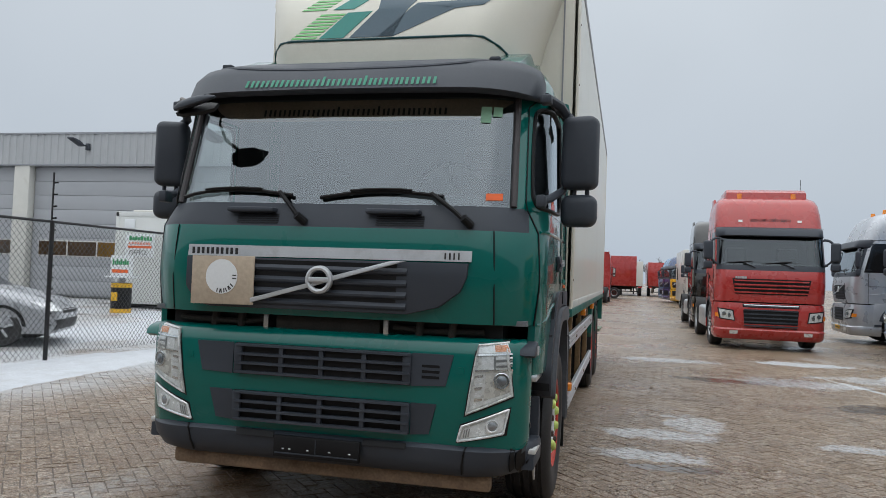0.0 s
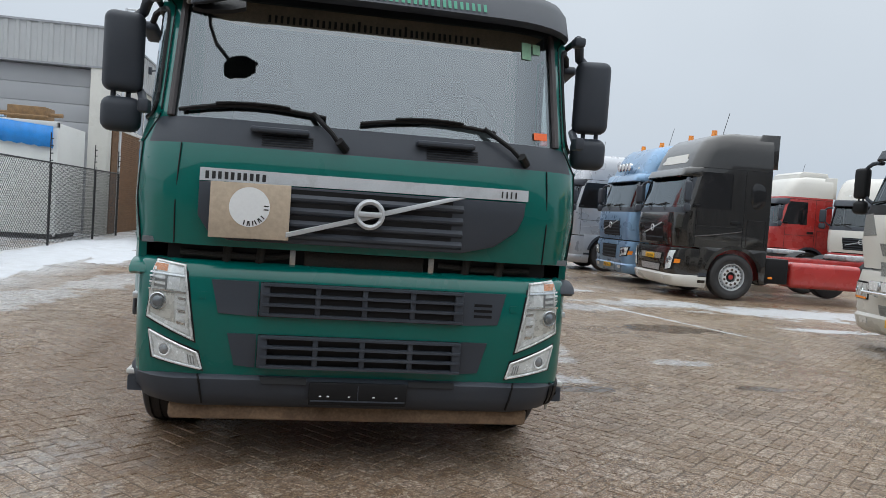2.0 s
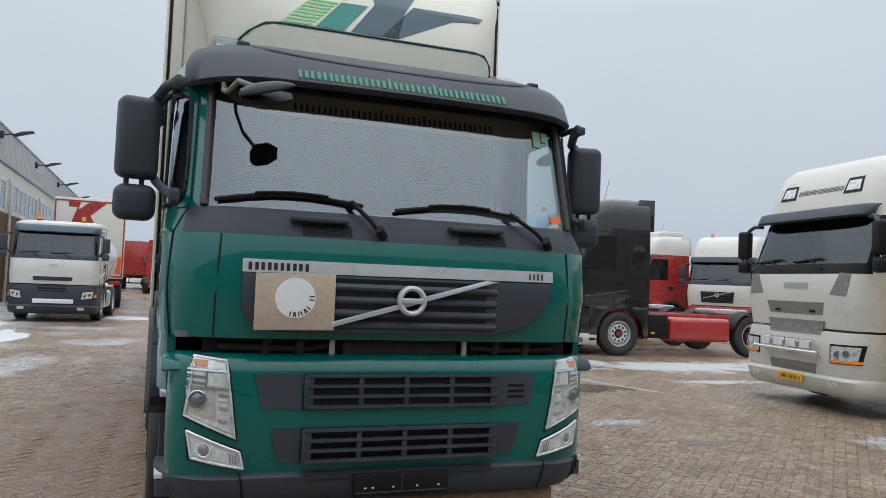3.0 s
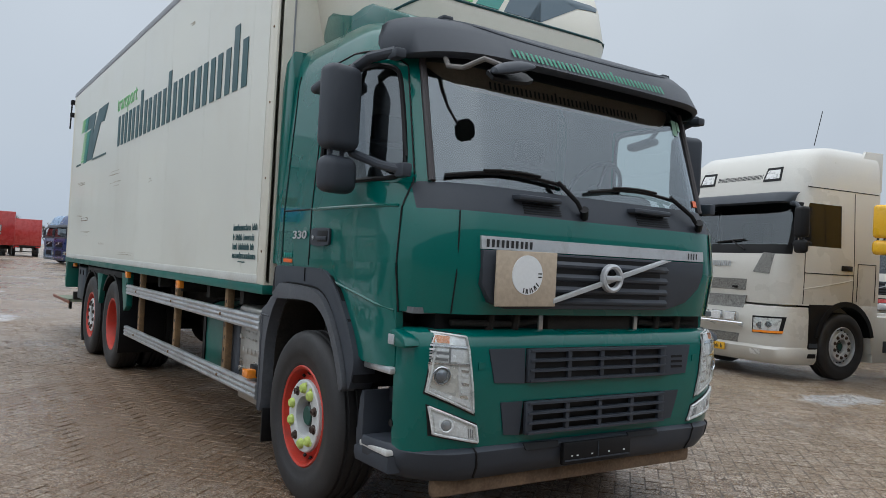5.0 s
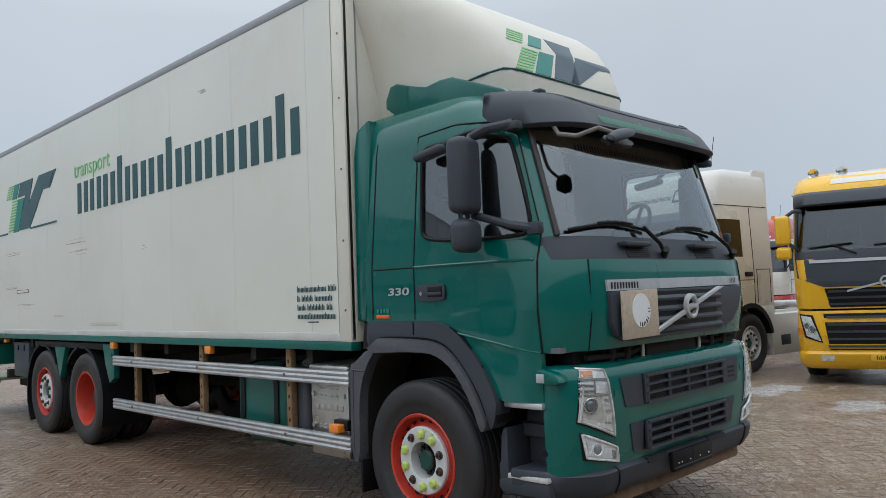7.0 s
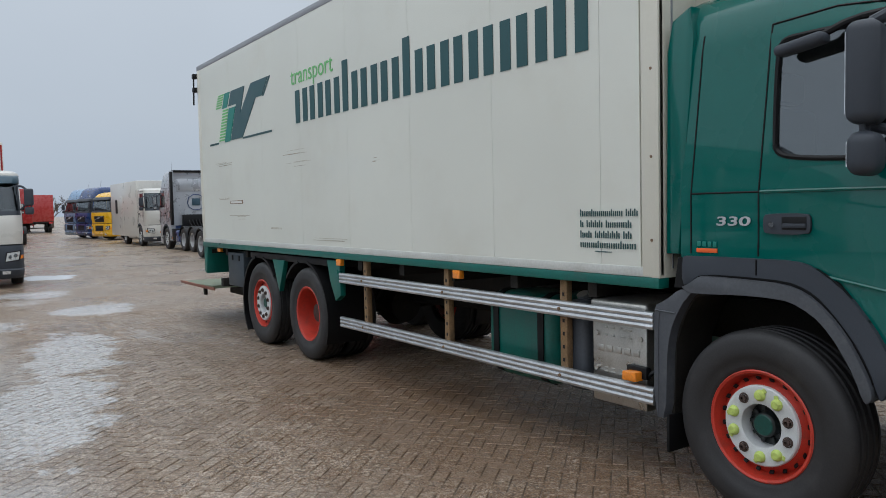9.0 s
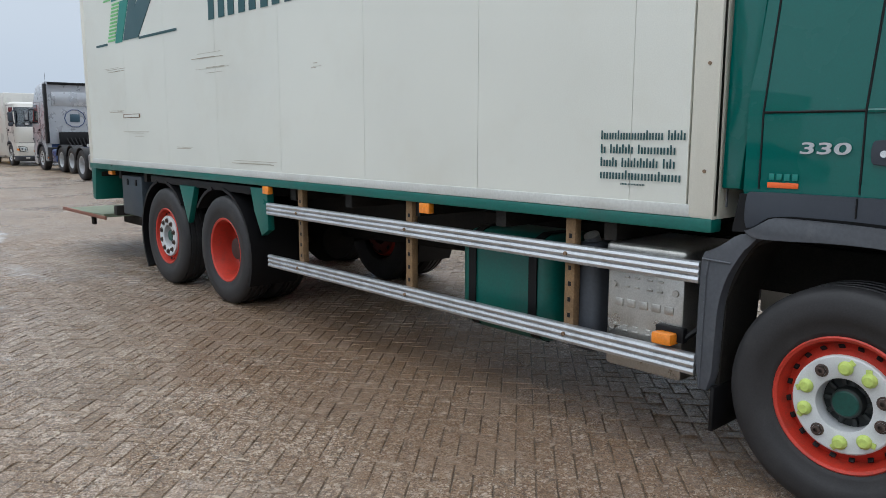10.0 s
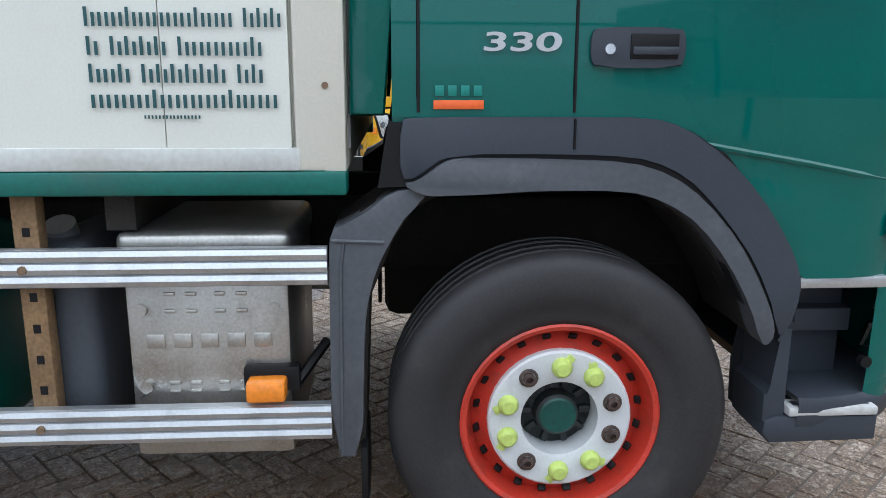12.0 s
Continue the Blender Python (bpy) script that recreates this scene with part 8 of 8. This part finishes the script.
pl = thing("timber_stack", pose(CX0 + 4.2, CY + 0.5, CH + 0.03), "poles and boards lying on the cabin roof, snow dusted", "timber")
for i, (x0, x1, yy, z, r) in enumerate(((-3.9, 0.5, 0.0, 0.06, 0.04), (-1.2, 2.2, 0.15, 0.06, 0.05), (-0.5, 3.4, -0.1, 0.12, 0.035), (1.9, 3.7, 0.2, 0.2, 0.06))):
    part("pole", tube(bmesh.new(), [(x0, yy, z), (x1, yy, z + 0.02)], r, 8), [WHITE, BLUE, WOOD, WOOD][i], pl)
part("crate", box(bmesh.new(), (2.3, 0.0, 0.0), (3.3, 0.8, 0.42), 0.02), WOOD, pl)

# bench, barrel table, wheelie bin
bench = thing("garden_bench", pose(-12.55, 21.6, 0), "orange plank bench with green seat and black iron sides", "bench")
for i in range(3):
    part("back_plank", box(bmesh.new(), (-1.05, 0.28 + i * 0.02, 0.52 + i * 0.14), (1.05, 0.31 + i * 0.02, 0.64 + i * 0.14), 0.01), ORANGE, bench)
for i in range(3):
    part("seat_plank", box(bmesh.new(), (-1.05, -0.18 + i * 0.15, 0.42), (1.05, -0.05 + i * 0.15, 0.455), 0.01), mat("bench_green", (0.03, 0.17, 0.09), 0.5), bench)
for s in (-1, 1):
    bm = bmesh.new()
    tube(bm, [(s * 1.0, -0.22, 0.0), (s * 1.0, -0.2, 0.40), (s * 1.0, -0.22, 0.62), (s * 1.0, 0.25, 0.64), (s * 1.0, 0.36, 0.95)], 0.025, 8)
    tube(bm, [(s * 1.0, -0.2, 0.40), (s * 1.0, 0.28, 0.40), (s * 1.0, 0.34, 0.0)], 0.025, 8)
    part("iron_side", bm, BLACK, bench)
barrel = thing("barrel_table", pose(-14.75, 20.35, 0), "black oil drum with yellow bands carrying a round table top", "barrel")
bm = bmesh.new()
lathe(bm, [(0.0, 0.0), (0.29, 0.0), (0.30, 0.02), (0.29, 0.3), (0.30, 0.32), (0.29, 0.6), (0.30, 0.62), (0.29, 0.9), (0.0, 0.9)], 28, 0, Matrix.Rotation(radians(-90), 4, "Y"))
part("drum", bm, BLACK, barrel)
for z in (0.0, 0.76):
    bm = bmesh.new()
    lathe(bm, [(0.303, z + 0.0), (0.304, z + 0.13)], 28, 0, Matrix.Rotation(radians(-90), 4, "Y"))
    part("yellow_band", bm, YELLOW, barrel)
bm = bmesh.new()
lathe(bm, [(0.0, 1.05), (0.50, 1.05), (0.52, 1.07), (0.50, 1.10), (0.0, 1.10)], 32, 0, Matrix.Rotation(radians(-90), 4, "Y"))
tube(bm, [(0, 0, 0.9), (0, 0, 1.06)], 0.1, 12)
part("table_top", bm, mat("snowy_top", (0.6, 0.62, 0.64), 0.7), barrel)
part("label_patch", box(bmesh.new(), (-0.12, -0.312, 0.36), (0.08, -0.29, 0.62), 0.004), YELLOW, barrel)
card2 = thing("sign_box", pose(-14.8, 20.35, 1.10), "small white sign box standing on the barrel table", "sign")
part("sign_face", box(bmesh.new(), (-0.34, -0.05, 0), (0.34, 0.12, 0.62), 0.01), PAPER, card2)
bm = bmesh.new()
bar_word(bm, "llll", lambda u, v: Vector((-0.28 + u, -0.053, 0.34 + v)), 0.17, 0.14, 0.6)
part("green_bars", bm, mat("sign_green", (0.03, 0.28, 0.10), 0.5), card2)
part("orange_band", box(bmesh.new(), (-0.28, -0.055, 0.1), (0.28, -0.045, 0.2)), ORANGE, card2)
wb = thing("wheelie_bin", pose(-10.08, 20.5, 0, 0, 0, 10), "green wheelie bin beside the office cabin", "bin")
bm = bmesh.new()
box(bm, (-0.28, -0.35, 0.06), (0.28, 0.35, 0.98), 0.03)
for v in bm.verts:
    k = 0.82 + 0.18 * v.co.z
    v.co.x *= k
    v.co.y *= k
part("bin_body", bm, mat("bin_green", (0.02, 0.10, 0.045), 0.5), wb)
part("lid", box(bmesh.new(), (-0.31, -0.38, 0.98), (0.31, 0.40, 1.06), 0.03), mat("bin_green", (0.02, 0.10, 0.045), 0.5), wb)
part("orange_strip", box(bmesh.new(), (-0.27, -0.352, 0.6), (0.27, -0.325, 0.66)), ORANGE, wb)

# fence of black posts and chain link
FX = -8.2
FENCE = mat("fence_black", (0.015, 0.015, 0.017), 0.55)
WIRE = mat("fence_wire", (0.05, 0.052, 0.055), 0.5, metal=0.4)
fence = thing("chain_link_fence", pose(FX, 0, 0), "black steel posts with chain link mesh and insulator rods", "fence")


def mesh_panel(y0, y1, z0, z1, pitch=0.10, r=0.0035):
    """Diamond wire mesh as thin crossing strands."""
    verts, faces = [], []
    h = z1 - z0
    n = int((y1 - y0 + h) / pitch)
    for d in (1, -1):
        for i in range(n):
            s = y0 - h + i * pitch
            a, b = max(s, y0), min(s + h, y1)
            if b - a < 0.02:
                continue
            za, zb_ = z0 + (a - s), z0 + (b - s)
            if d < 0:
                za, zb_ = z1 - (a - s), z1 - (b - s)
            k = len(verts)
            o = 0.004 * d
            for yy, zz in ((a, za), (b, zb_)):
                verts += [(o - r, yy, zz), (o + r, yy, zz + r), (o + r, yy, zz - r)]
            faces += [(k, k + 1, k + 4, k + 3), (k + 1, k + 2, k + 5, k + 4), (k + 2, k, k + 3, k + 5)]
    me_ = bpy.data.meshes.new("mesh_panel")
    me_.from_pydata(verts, [], faces)
    me_.materials.append(WIRE)
    return me_


posts = [2.4, 6.05, 9.68, 12.95, 16.45, 20.25, 24.2, 27.0]
for y in posts:
    bm = bmesh.new()
    tube(bm, [(0, y, 0), (0, y, 2.06)], 0.032, 10)
    ps = part("post", bm, FENCE, fence)
    bm = bmesh.new()
    tube(bm, [(-0.03, y + 0.02, 1.9), (-0.03, y + 0.02, 2.78)], 0.014, 8)
    part("wire_rod", bm, FENCE, ps)
    for i in range(14):
        z = 0.35 + i * 0.175
        bm = bmesh.new()
        tube(bm, [(-0.02, y, z), (0.02, y + 0.055, z + 0.01)], 0.014, 6)
        part("insulator", bm, BLACK, ps)
for a, b in zip(posts, posts[1:]):
    if a == 12.95:
        b = 13.9
    bm = bmesh.new()
    tube(bm, [(0, a, 2.05), (0, b, 2.05)], 0.02, 8)
    part("top_rail", bm, FENCE, fence)
    ob = new("mesh_panel", mesh_panel(a, b, 0.06, 2.03))
    ob.parent = fence
bm = bmesh.new()
tube(bm, [(0, 15.6, 2.05), (0, 16.45, 2.05)], 0.02, 8)
part("top_rail", bm, FENCE, fence)
ob = new("mesh_panel", mesh_panel(15.6, 16.45, 0.06, 2.03))
ob.parent = fence
gate = thing("steel_gate", pose(FX, 0, 0), "grey steel gate with bars, notice board and posts", "gate")
for y in (13.95, 15.58):
    bm = bmesh.new()
    box(bm, (-0.07, y - 0.07, 0), (0.07, y + 0.07, 2.1), 0.01)
    gp = part("gate_post", bm, mat("galvanised_grey", (0.22, 0.23, 0.24), 0.5, metal=0.5), gate)
    for dx in (-0.05, 0.06):
        bm = bmesh.new()
        tube(bm, [(dx, y + dx + 0.06, 0.1), (dx, y + dx + 0.06, 2.82)], 0.032 if dx > 0 else 0.018, 8)
        part("wire_rod", bm, FENCE, gp)
    for i in range(15):
        bm = bmesh.new()
        tube(bm, [(0.06, y + 0.10, 0.4 + 0.165 * i), (0.10, y + 0.19, 0.4 + 0.165 * i)], 0.02, 6)
        part("insulator", bm, BLACK, gp)
for i in range(27):
    y = 14.07 + i * 0.055
    bm = bmesh.new()
    tube(bm, [(0, y, 0.08), (0, y, 2.0)], 0.005, 5)
    part("bar", bm, WIRE, gate)
for z in (0.08, 0.6, 1.1, 1.6, 2.0):
    bm = bmesh.new()
    box(bm, (-0.012, 14.02, z - 0.012), (0.012, 15.5, z + 0.012))
    part("cross_bar", bm, WIRE, gate)
nb = part("notice_board", box(bmesh.new(), (0.02, 14.35, 0.85), (0.035, 14.98, 1.62), 0.003), PAPER, gate)
bm = bmesh.new()
for i in range(7):
    box(bm, (0.036, 14.48, 0.98 + i * 0.06), (0.039, 14.85, 0.99 + i * 0.06))
part("notice_bars", bm, INK, nb)
part("notice_band", box(bmesh.new(), (0.036, 14.5, 1.40), (0.04, 14.83, 1.435)), ORANGE, nb)
part("notice_head", box(bmesh.new(), (0.036, 14.5, 1.44), (0.04, 14.83, 1.56)), mat("sign_green", (0.03, 0.28, 0.10), 0.5), nb)
part("gate_lock", box(bmesh.new(), (0.0, 15.38, 0.9), (0.06, 15.46, 1.35), 0.01), BLACK, gate)

# silver car behind the fence
CARP = mat("silver_car_paint", (0.40, 0.41, 0.43), 0.3, metal=0.4, var=0.06, coat=0.4)
car = thing("silver_car", pose(-9.76, 12.06, 0, 0, 0, 115), "silver hatchback parked behind the fence, snow dusted", "car")
bm = bmesh.new()
CS = Skin([(0.22, 0.10, 0.80, 0.30, 0.25), (0.38, 0.02, 0.86, 0.34, 0.3), (0.62, 0.0, 0.88, 0.36, 0.34), (0.80, 0.22, 0.88, 0.36, 0.5), (0.92, 0.70, 0.86, 0.3, 0.5), (1.02, 1.15, 0.84, 0.2, 0.3)], 4.2, [1.4, 3.6], arc=6, front=8)
CS.build(bm, lambda lv, k, n: 0)
cb = part("car_body", bm, CARP, car, "", 50)
bm = bmesh.new()
prism(bm, [(1.15, 1.0), (1.95, 1.48), (3.2, 1.50), (4.05, 1.02)], "x", -0.72, 0.72, 0, 0.08)
part("greenhouse", bm, mat("car_glass_dark", (0.03, 0.035, 0.04), 0.06), car)
bm = bmesh.new()
prism(bm, [(1.9, 1.46), (2.1, 1.53), (3.1, 1.54), (3.3, 1.48)], "x", -0.66, 0.66, 0, 0.02)
part("car_roof", bm, CARP, car)
for s in (-1, 1):
    for yy in (0.85, 3.4):
        bm = bmesh.new()
        lathe(bm, [(0.0, 0.06), (0.2, 0.07), (0.22, 0.09), (0.30, 0.09), (0.32, 0.06), (0.32, -0.08), (0.0, -0.1)], 28, 0, Matrix.Translation((s * 0.78, yy, 0.32)) @ Matrix.Diagonal((s, 1, 1, 1)))
        part("car_wheel", bm, RUBBER, car)
    q = [(0.50, 0.60), (0.78, 0.62), (0.84, 0.78), (0.56, 0.72)]
    part("headlight", CS.patch(bmesh.new(), q if s > 0 else [(-a, b) for a, b in (q[1], q[0], q[3], q[2])], 0.01, 0.02, 4), REFLECTOR, car)
for s in (-1, 1):
    bm = bmesh.new()
    for yy in (1.55, 2.62):
        tube(bm, [(s * CS.x(yy, z) * 1.002, yy, z) for z in (0.36, 0.5, 0.65, 0.8, 0.9)], 0.006, 5)
    part("door_gap", bm, BLACK, car)
    part("wheel_arch", arc_band(bmesh.new(), 0.85, 0.32, 0.335, 0.39, 5, 175, s * 0.7, s * 0.885, 14), BLACK, car)
    bm = bmesh.new()
    for k in range(5):
        a = 2 * math.pi * k / 5
        box(bm, (s * 0.865, -0.02, 0.03), (s * 0.875, 0.02, 0.19), 0.004, Matrix.Translation((0, 0.85, 0.32)) @ Matrix.Rotation(a, 4, "X"))
    part("wheel_spokes", bm, SILVER, car)
    part("sill", box(bmesh.new(), (s * 0.80, 1.25, 0.20), (s * 0.87, 3.0, 0.27), 0.02), BLACK, car)
    part("door_mirror", box(bmesh.new(), (s * 0.85, 1.55, 0.98), (s * 1.02, 1.68, 1.12), 0.03), CARP, car)
part("lower_intake", CS.patch(bmesh.new(), [(-0.6, 0.28), (0.6, 0.28), (0.66, 0.46), (-0.66, 0.46)], 0.008, 0.02, 4), BLACK, car)
part("upper_grille", CS.patch(bmesh.new(), [(-0.4, 0.56), (0.4, 0.56), (0.44, 0.64), (-0.44, 0.64)], 0.008, 0.02, 2), BLACK, car)

# snow banks
SNOW = mat("dirty_snow", (0.54, 0.56, 0.59), 0.75, var=0.1, scale=3, grain=40, bump=0.4, dirt=(0.42, 0.42, 0.41), dirt_amount=0.6, dirt_scale=2.2)


def snow_bank(cx, cy, lx, ly, h, seed, label):
    """A low irregular heap with a ragged edge."""
    bm_ = bmesh.new()
    n, m = 48, 10
    mid = bm_.verts.new((0, 0, h))
    rows = []
    for k in range(1, m + 1):
        row = []
        for i in range(n):
            a = 2 * math.pi * i / n
            e = 1 + 0.5 * noise.noise(Vector((math.cos(a) * 1.6 + seed, math.sin(a) * 1.6, seed))) + 0.22 * noise.noise(Vector((math.cos(a) * 6 + seed, math.sin(a) * 6, 3)))
            f = k / m
            z = h * (1 - f ** 2) * (0.75 + 0.6 * noise.noise(Vector((f * 5 * math.cos(a), f * 5 * math.sin(a), seed)))) - (0.012 if k == m else 0)
            row.append(bm_.verts.new((lx * f * e * math.cos(a), ly * f * e * math.sin(a), max(z, -0.012))))
        rows.append(row)
    for i in range(n):
        bm_.faces.new((mid, rows[0][i], rows[0][(i + 1) % n]))
    for p, q in zip(rows, rows[1:]):
        for i in range(n):
            bm_.faces.new((p[i], q[i], q[(i + 1) % n], p[(i + 1) % n]))
    ob_ = tagged(finish("snow_patch", bm_, SNOW), label, "snow", "snow patches on the yard")
    ob_.location = (cx, cy, 0.002)


for i, (cx, cy, lx, ly, h) in enumerate(((-7.6, 9.0, 0.9, 3.4, 0.05), (-7.4, 15.0, 1.1, 3.2, 0.06), (-7.3, 21.0, 1.3, 4.2, 0.07), (-10.8, 15.5, 1.9, 5.5, 0.05), (-12.5, 20.4, 2.5, 2.0, 0.05), (-11.5, 26.0, 2.5, 1.1, 0.05), (-6.1, 18.5, 0.6, 2.4, 0.02), (-3.6, 26.5, 0.7, 0.9, 0.03))):
    snow_bank(cx, cy, lx, ly, h, i * 3.1 + 1, "thin bank of dirty white snow on the paving")

# bare trees far off
BARK = mat("bare_twigs", (0.10, 0.075, 0.055), 0.9, var=0.3)


def bare_tree(x, y, h, seed):
    rnd = random.Random(seed)
    t = thing("bare_tree", pose(x, y, 0), "leafless winter tree behind the yard, fine brown twigs", "tree", "trees behind the yard")
    bm_ = bmesh.new()
    tube(bm_, [(0, 0, 0), (0.05, 0, h * 0.3), (0, 0.05, h * 0.55)], 0.18, 8, 0, True, 0.08)
    part("trunk", bm_, BARK, t)
    bm_ = bmesh.new()

    def limb(p, d, ln, r, depth):
        q = p + d * ln
        tube(bm_, [p, p + d * ln * 0.5 + Vector((rnd.uniform(-0.05, 0.05), 0, 0)), q], r, 4, 0, False, r * 0.6)
        if depth:
            for _ in range(4):
                e = (d + Vector((rnd.uniform(-1, 1), rnd.uniform(-1, 1), rnd.uniform(-0.2, 0.7))) * 0.75).normalized()
                limb(p + d * ln * rnd.uniform(0.5, 1), e, ln * rnd.uniform(0.55, 0.8), r * 0.6, depth - 1)

    for k in range(6):
        a = k * 1.05
        limb(Vector((0, 0, h * rnd.uniform(0.25, 0.5))), Vector((math.cos(a), math.sin(a), 1.0)).normalized(), h * 0.26, 0.07, 3)
    part("crown", bm_, BARK, t)


for i, (x, y, h) in enumerate(((4.0, 118, 5.2), (9.5, 125, 4.8), (1.0, 127, 5.4), (7, 131, 5.0), (12.5, 127, 4.6))):
    bare_tree(x, y, h, i)


# ---- paving bricks ----
BR_L, BR_W = 0.1, 0.05


def brick_points(cx, cy, lying, dz, tilt):
    gap, ch = 0.0022, 0.0045
    hx, hy = (BR_L - gap, BR_W - gap) if lying else (BR_W - gap, BR_L - gap)
    tx, ty = tilt
    top = [(cx + cb_ * sx * (hx - ch) - sb_ * sy * (hy - ch), cy + sb_ * sx * (hx - ch) + cb_ * sy * (hy - ch), dz + tx * sx * hx + ty * sy * hy) for sx, sy in ((-1, -1), (1, -1), (1, 1), (-1, 1))]
    low = [(cx + cb_ * sx * hx - sb_ * sy * hy, cy + sb_ * sx * hx + cb_ * sy * hy, dz - 0.007) for sx, sy in ((-1, -1), (1, -1), (1, 1), (-1, 1))]
    return top, low


random.seed(11)
cb_, sb_ = math.cos(TURN_B), math.sin(TURN_B)
places = []
for u, v, lying in herringbone(-16, 18, -14, 24):
    x, y = cb_ * u - sb_ * v, sb_ * u + cb_ * v
    if PX0 - 0.09 < x < PX1 + 0.09 and PY0 - 0.09 < y < PY1 + 0.09:
        places.append((x, y, lying))
near = [p for p in places if -4.75 < p[0] < -3.0 and 5.2 < p[1] < 9.0]
near = near[:: max(len(near) // 300, 1)][:300] if len(near) > 420 else near[:300]
chosen = set((round(p[0], 3), round(p[1], 3)) for p in near)
verts, faces = [], []
for cx, cy, lying in places:
    if (round(cx, 3), round(cy, 3)) in chosen:
        continue
    top, low = brick_points(cx, cy, lying, random.uniform(-0.0025, 0.0015), (random.uniform(-0.02, 0.02), random.uniform(-0.02, 0.02)))
    k = len(verts)
    verts += top + low
    faces.append((k, k + 1, k + 2, k + 3))
    for i in range(4):
        j = (i + 1) % 4
        faces.append((k + 4 + i, k + 4 + j, k + j, k + i))
me = bpy.data.meshes.new("paving_bricks")
me.from_pydata(verts, [], faces)
me.materials.append(BRICK)
ob = new("paving_bricks", me)
ob.parent = ground
tagged(ob, "wet brown concrete paving bricks laid in herringbone", kind="stuff")
shared = []
for lying in (True, False):
    for v in range(4):
        top, low = brick_points(0, 0, lying, 0.0, (random.uniform(-0.02, 0.02), random.uniform(-0.02, 0.02)))
        me = bpy.data.meshes.new("brick")
        me.from_pydata(top + low, [], [(0, 1, 2, 3)] + [(4 + i, 4 + (i + 1) % 4, (i + 1) % 4, i) for i in range(4)])
        me.materials.append(BRICK)
        shared.append(me)
for i, (cx, cy, lying) in enumerate(near):
    ob = new("brick", shared[(0 if lying else 4) + i % 4])
    ob.location = (cx, cy, random.uniform(-0.0025, 0.0015))
    ob.parent = ground
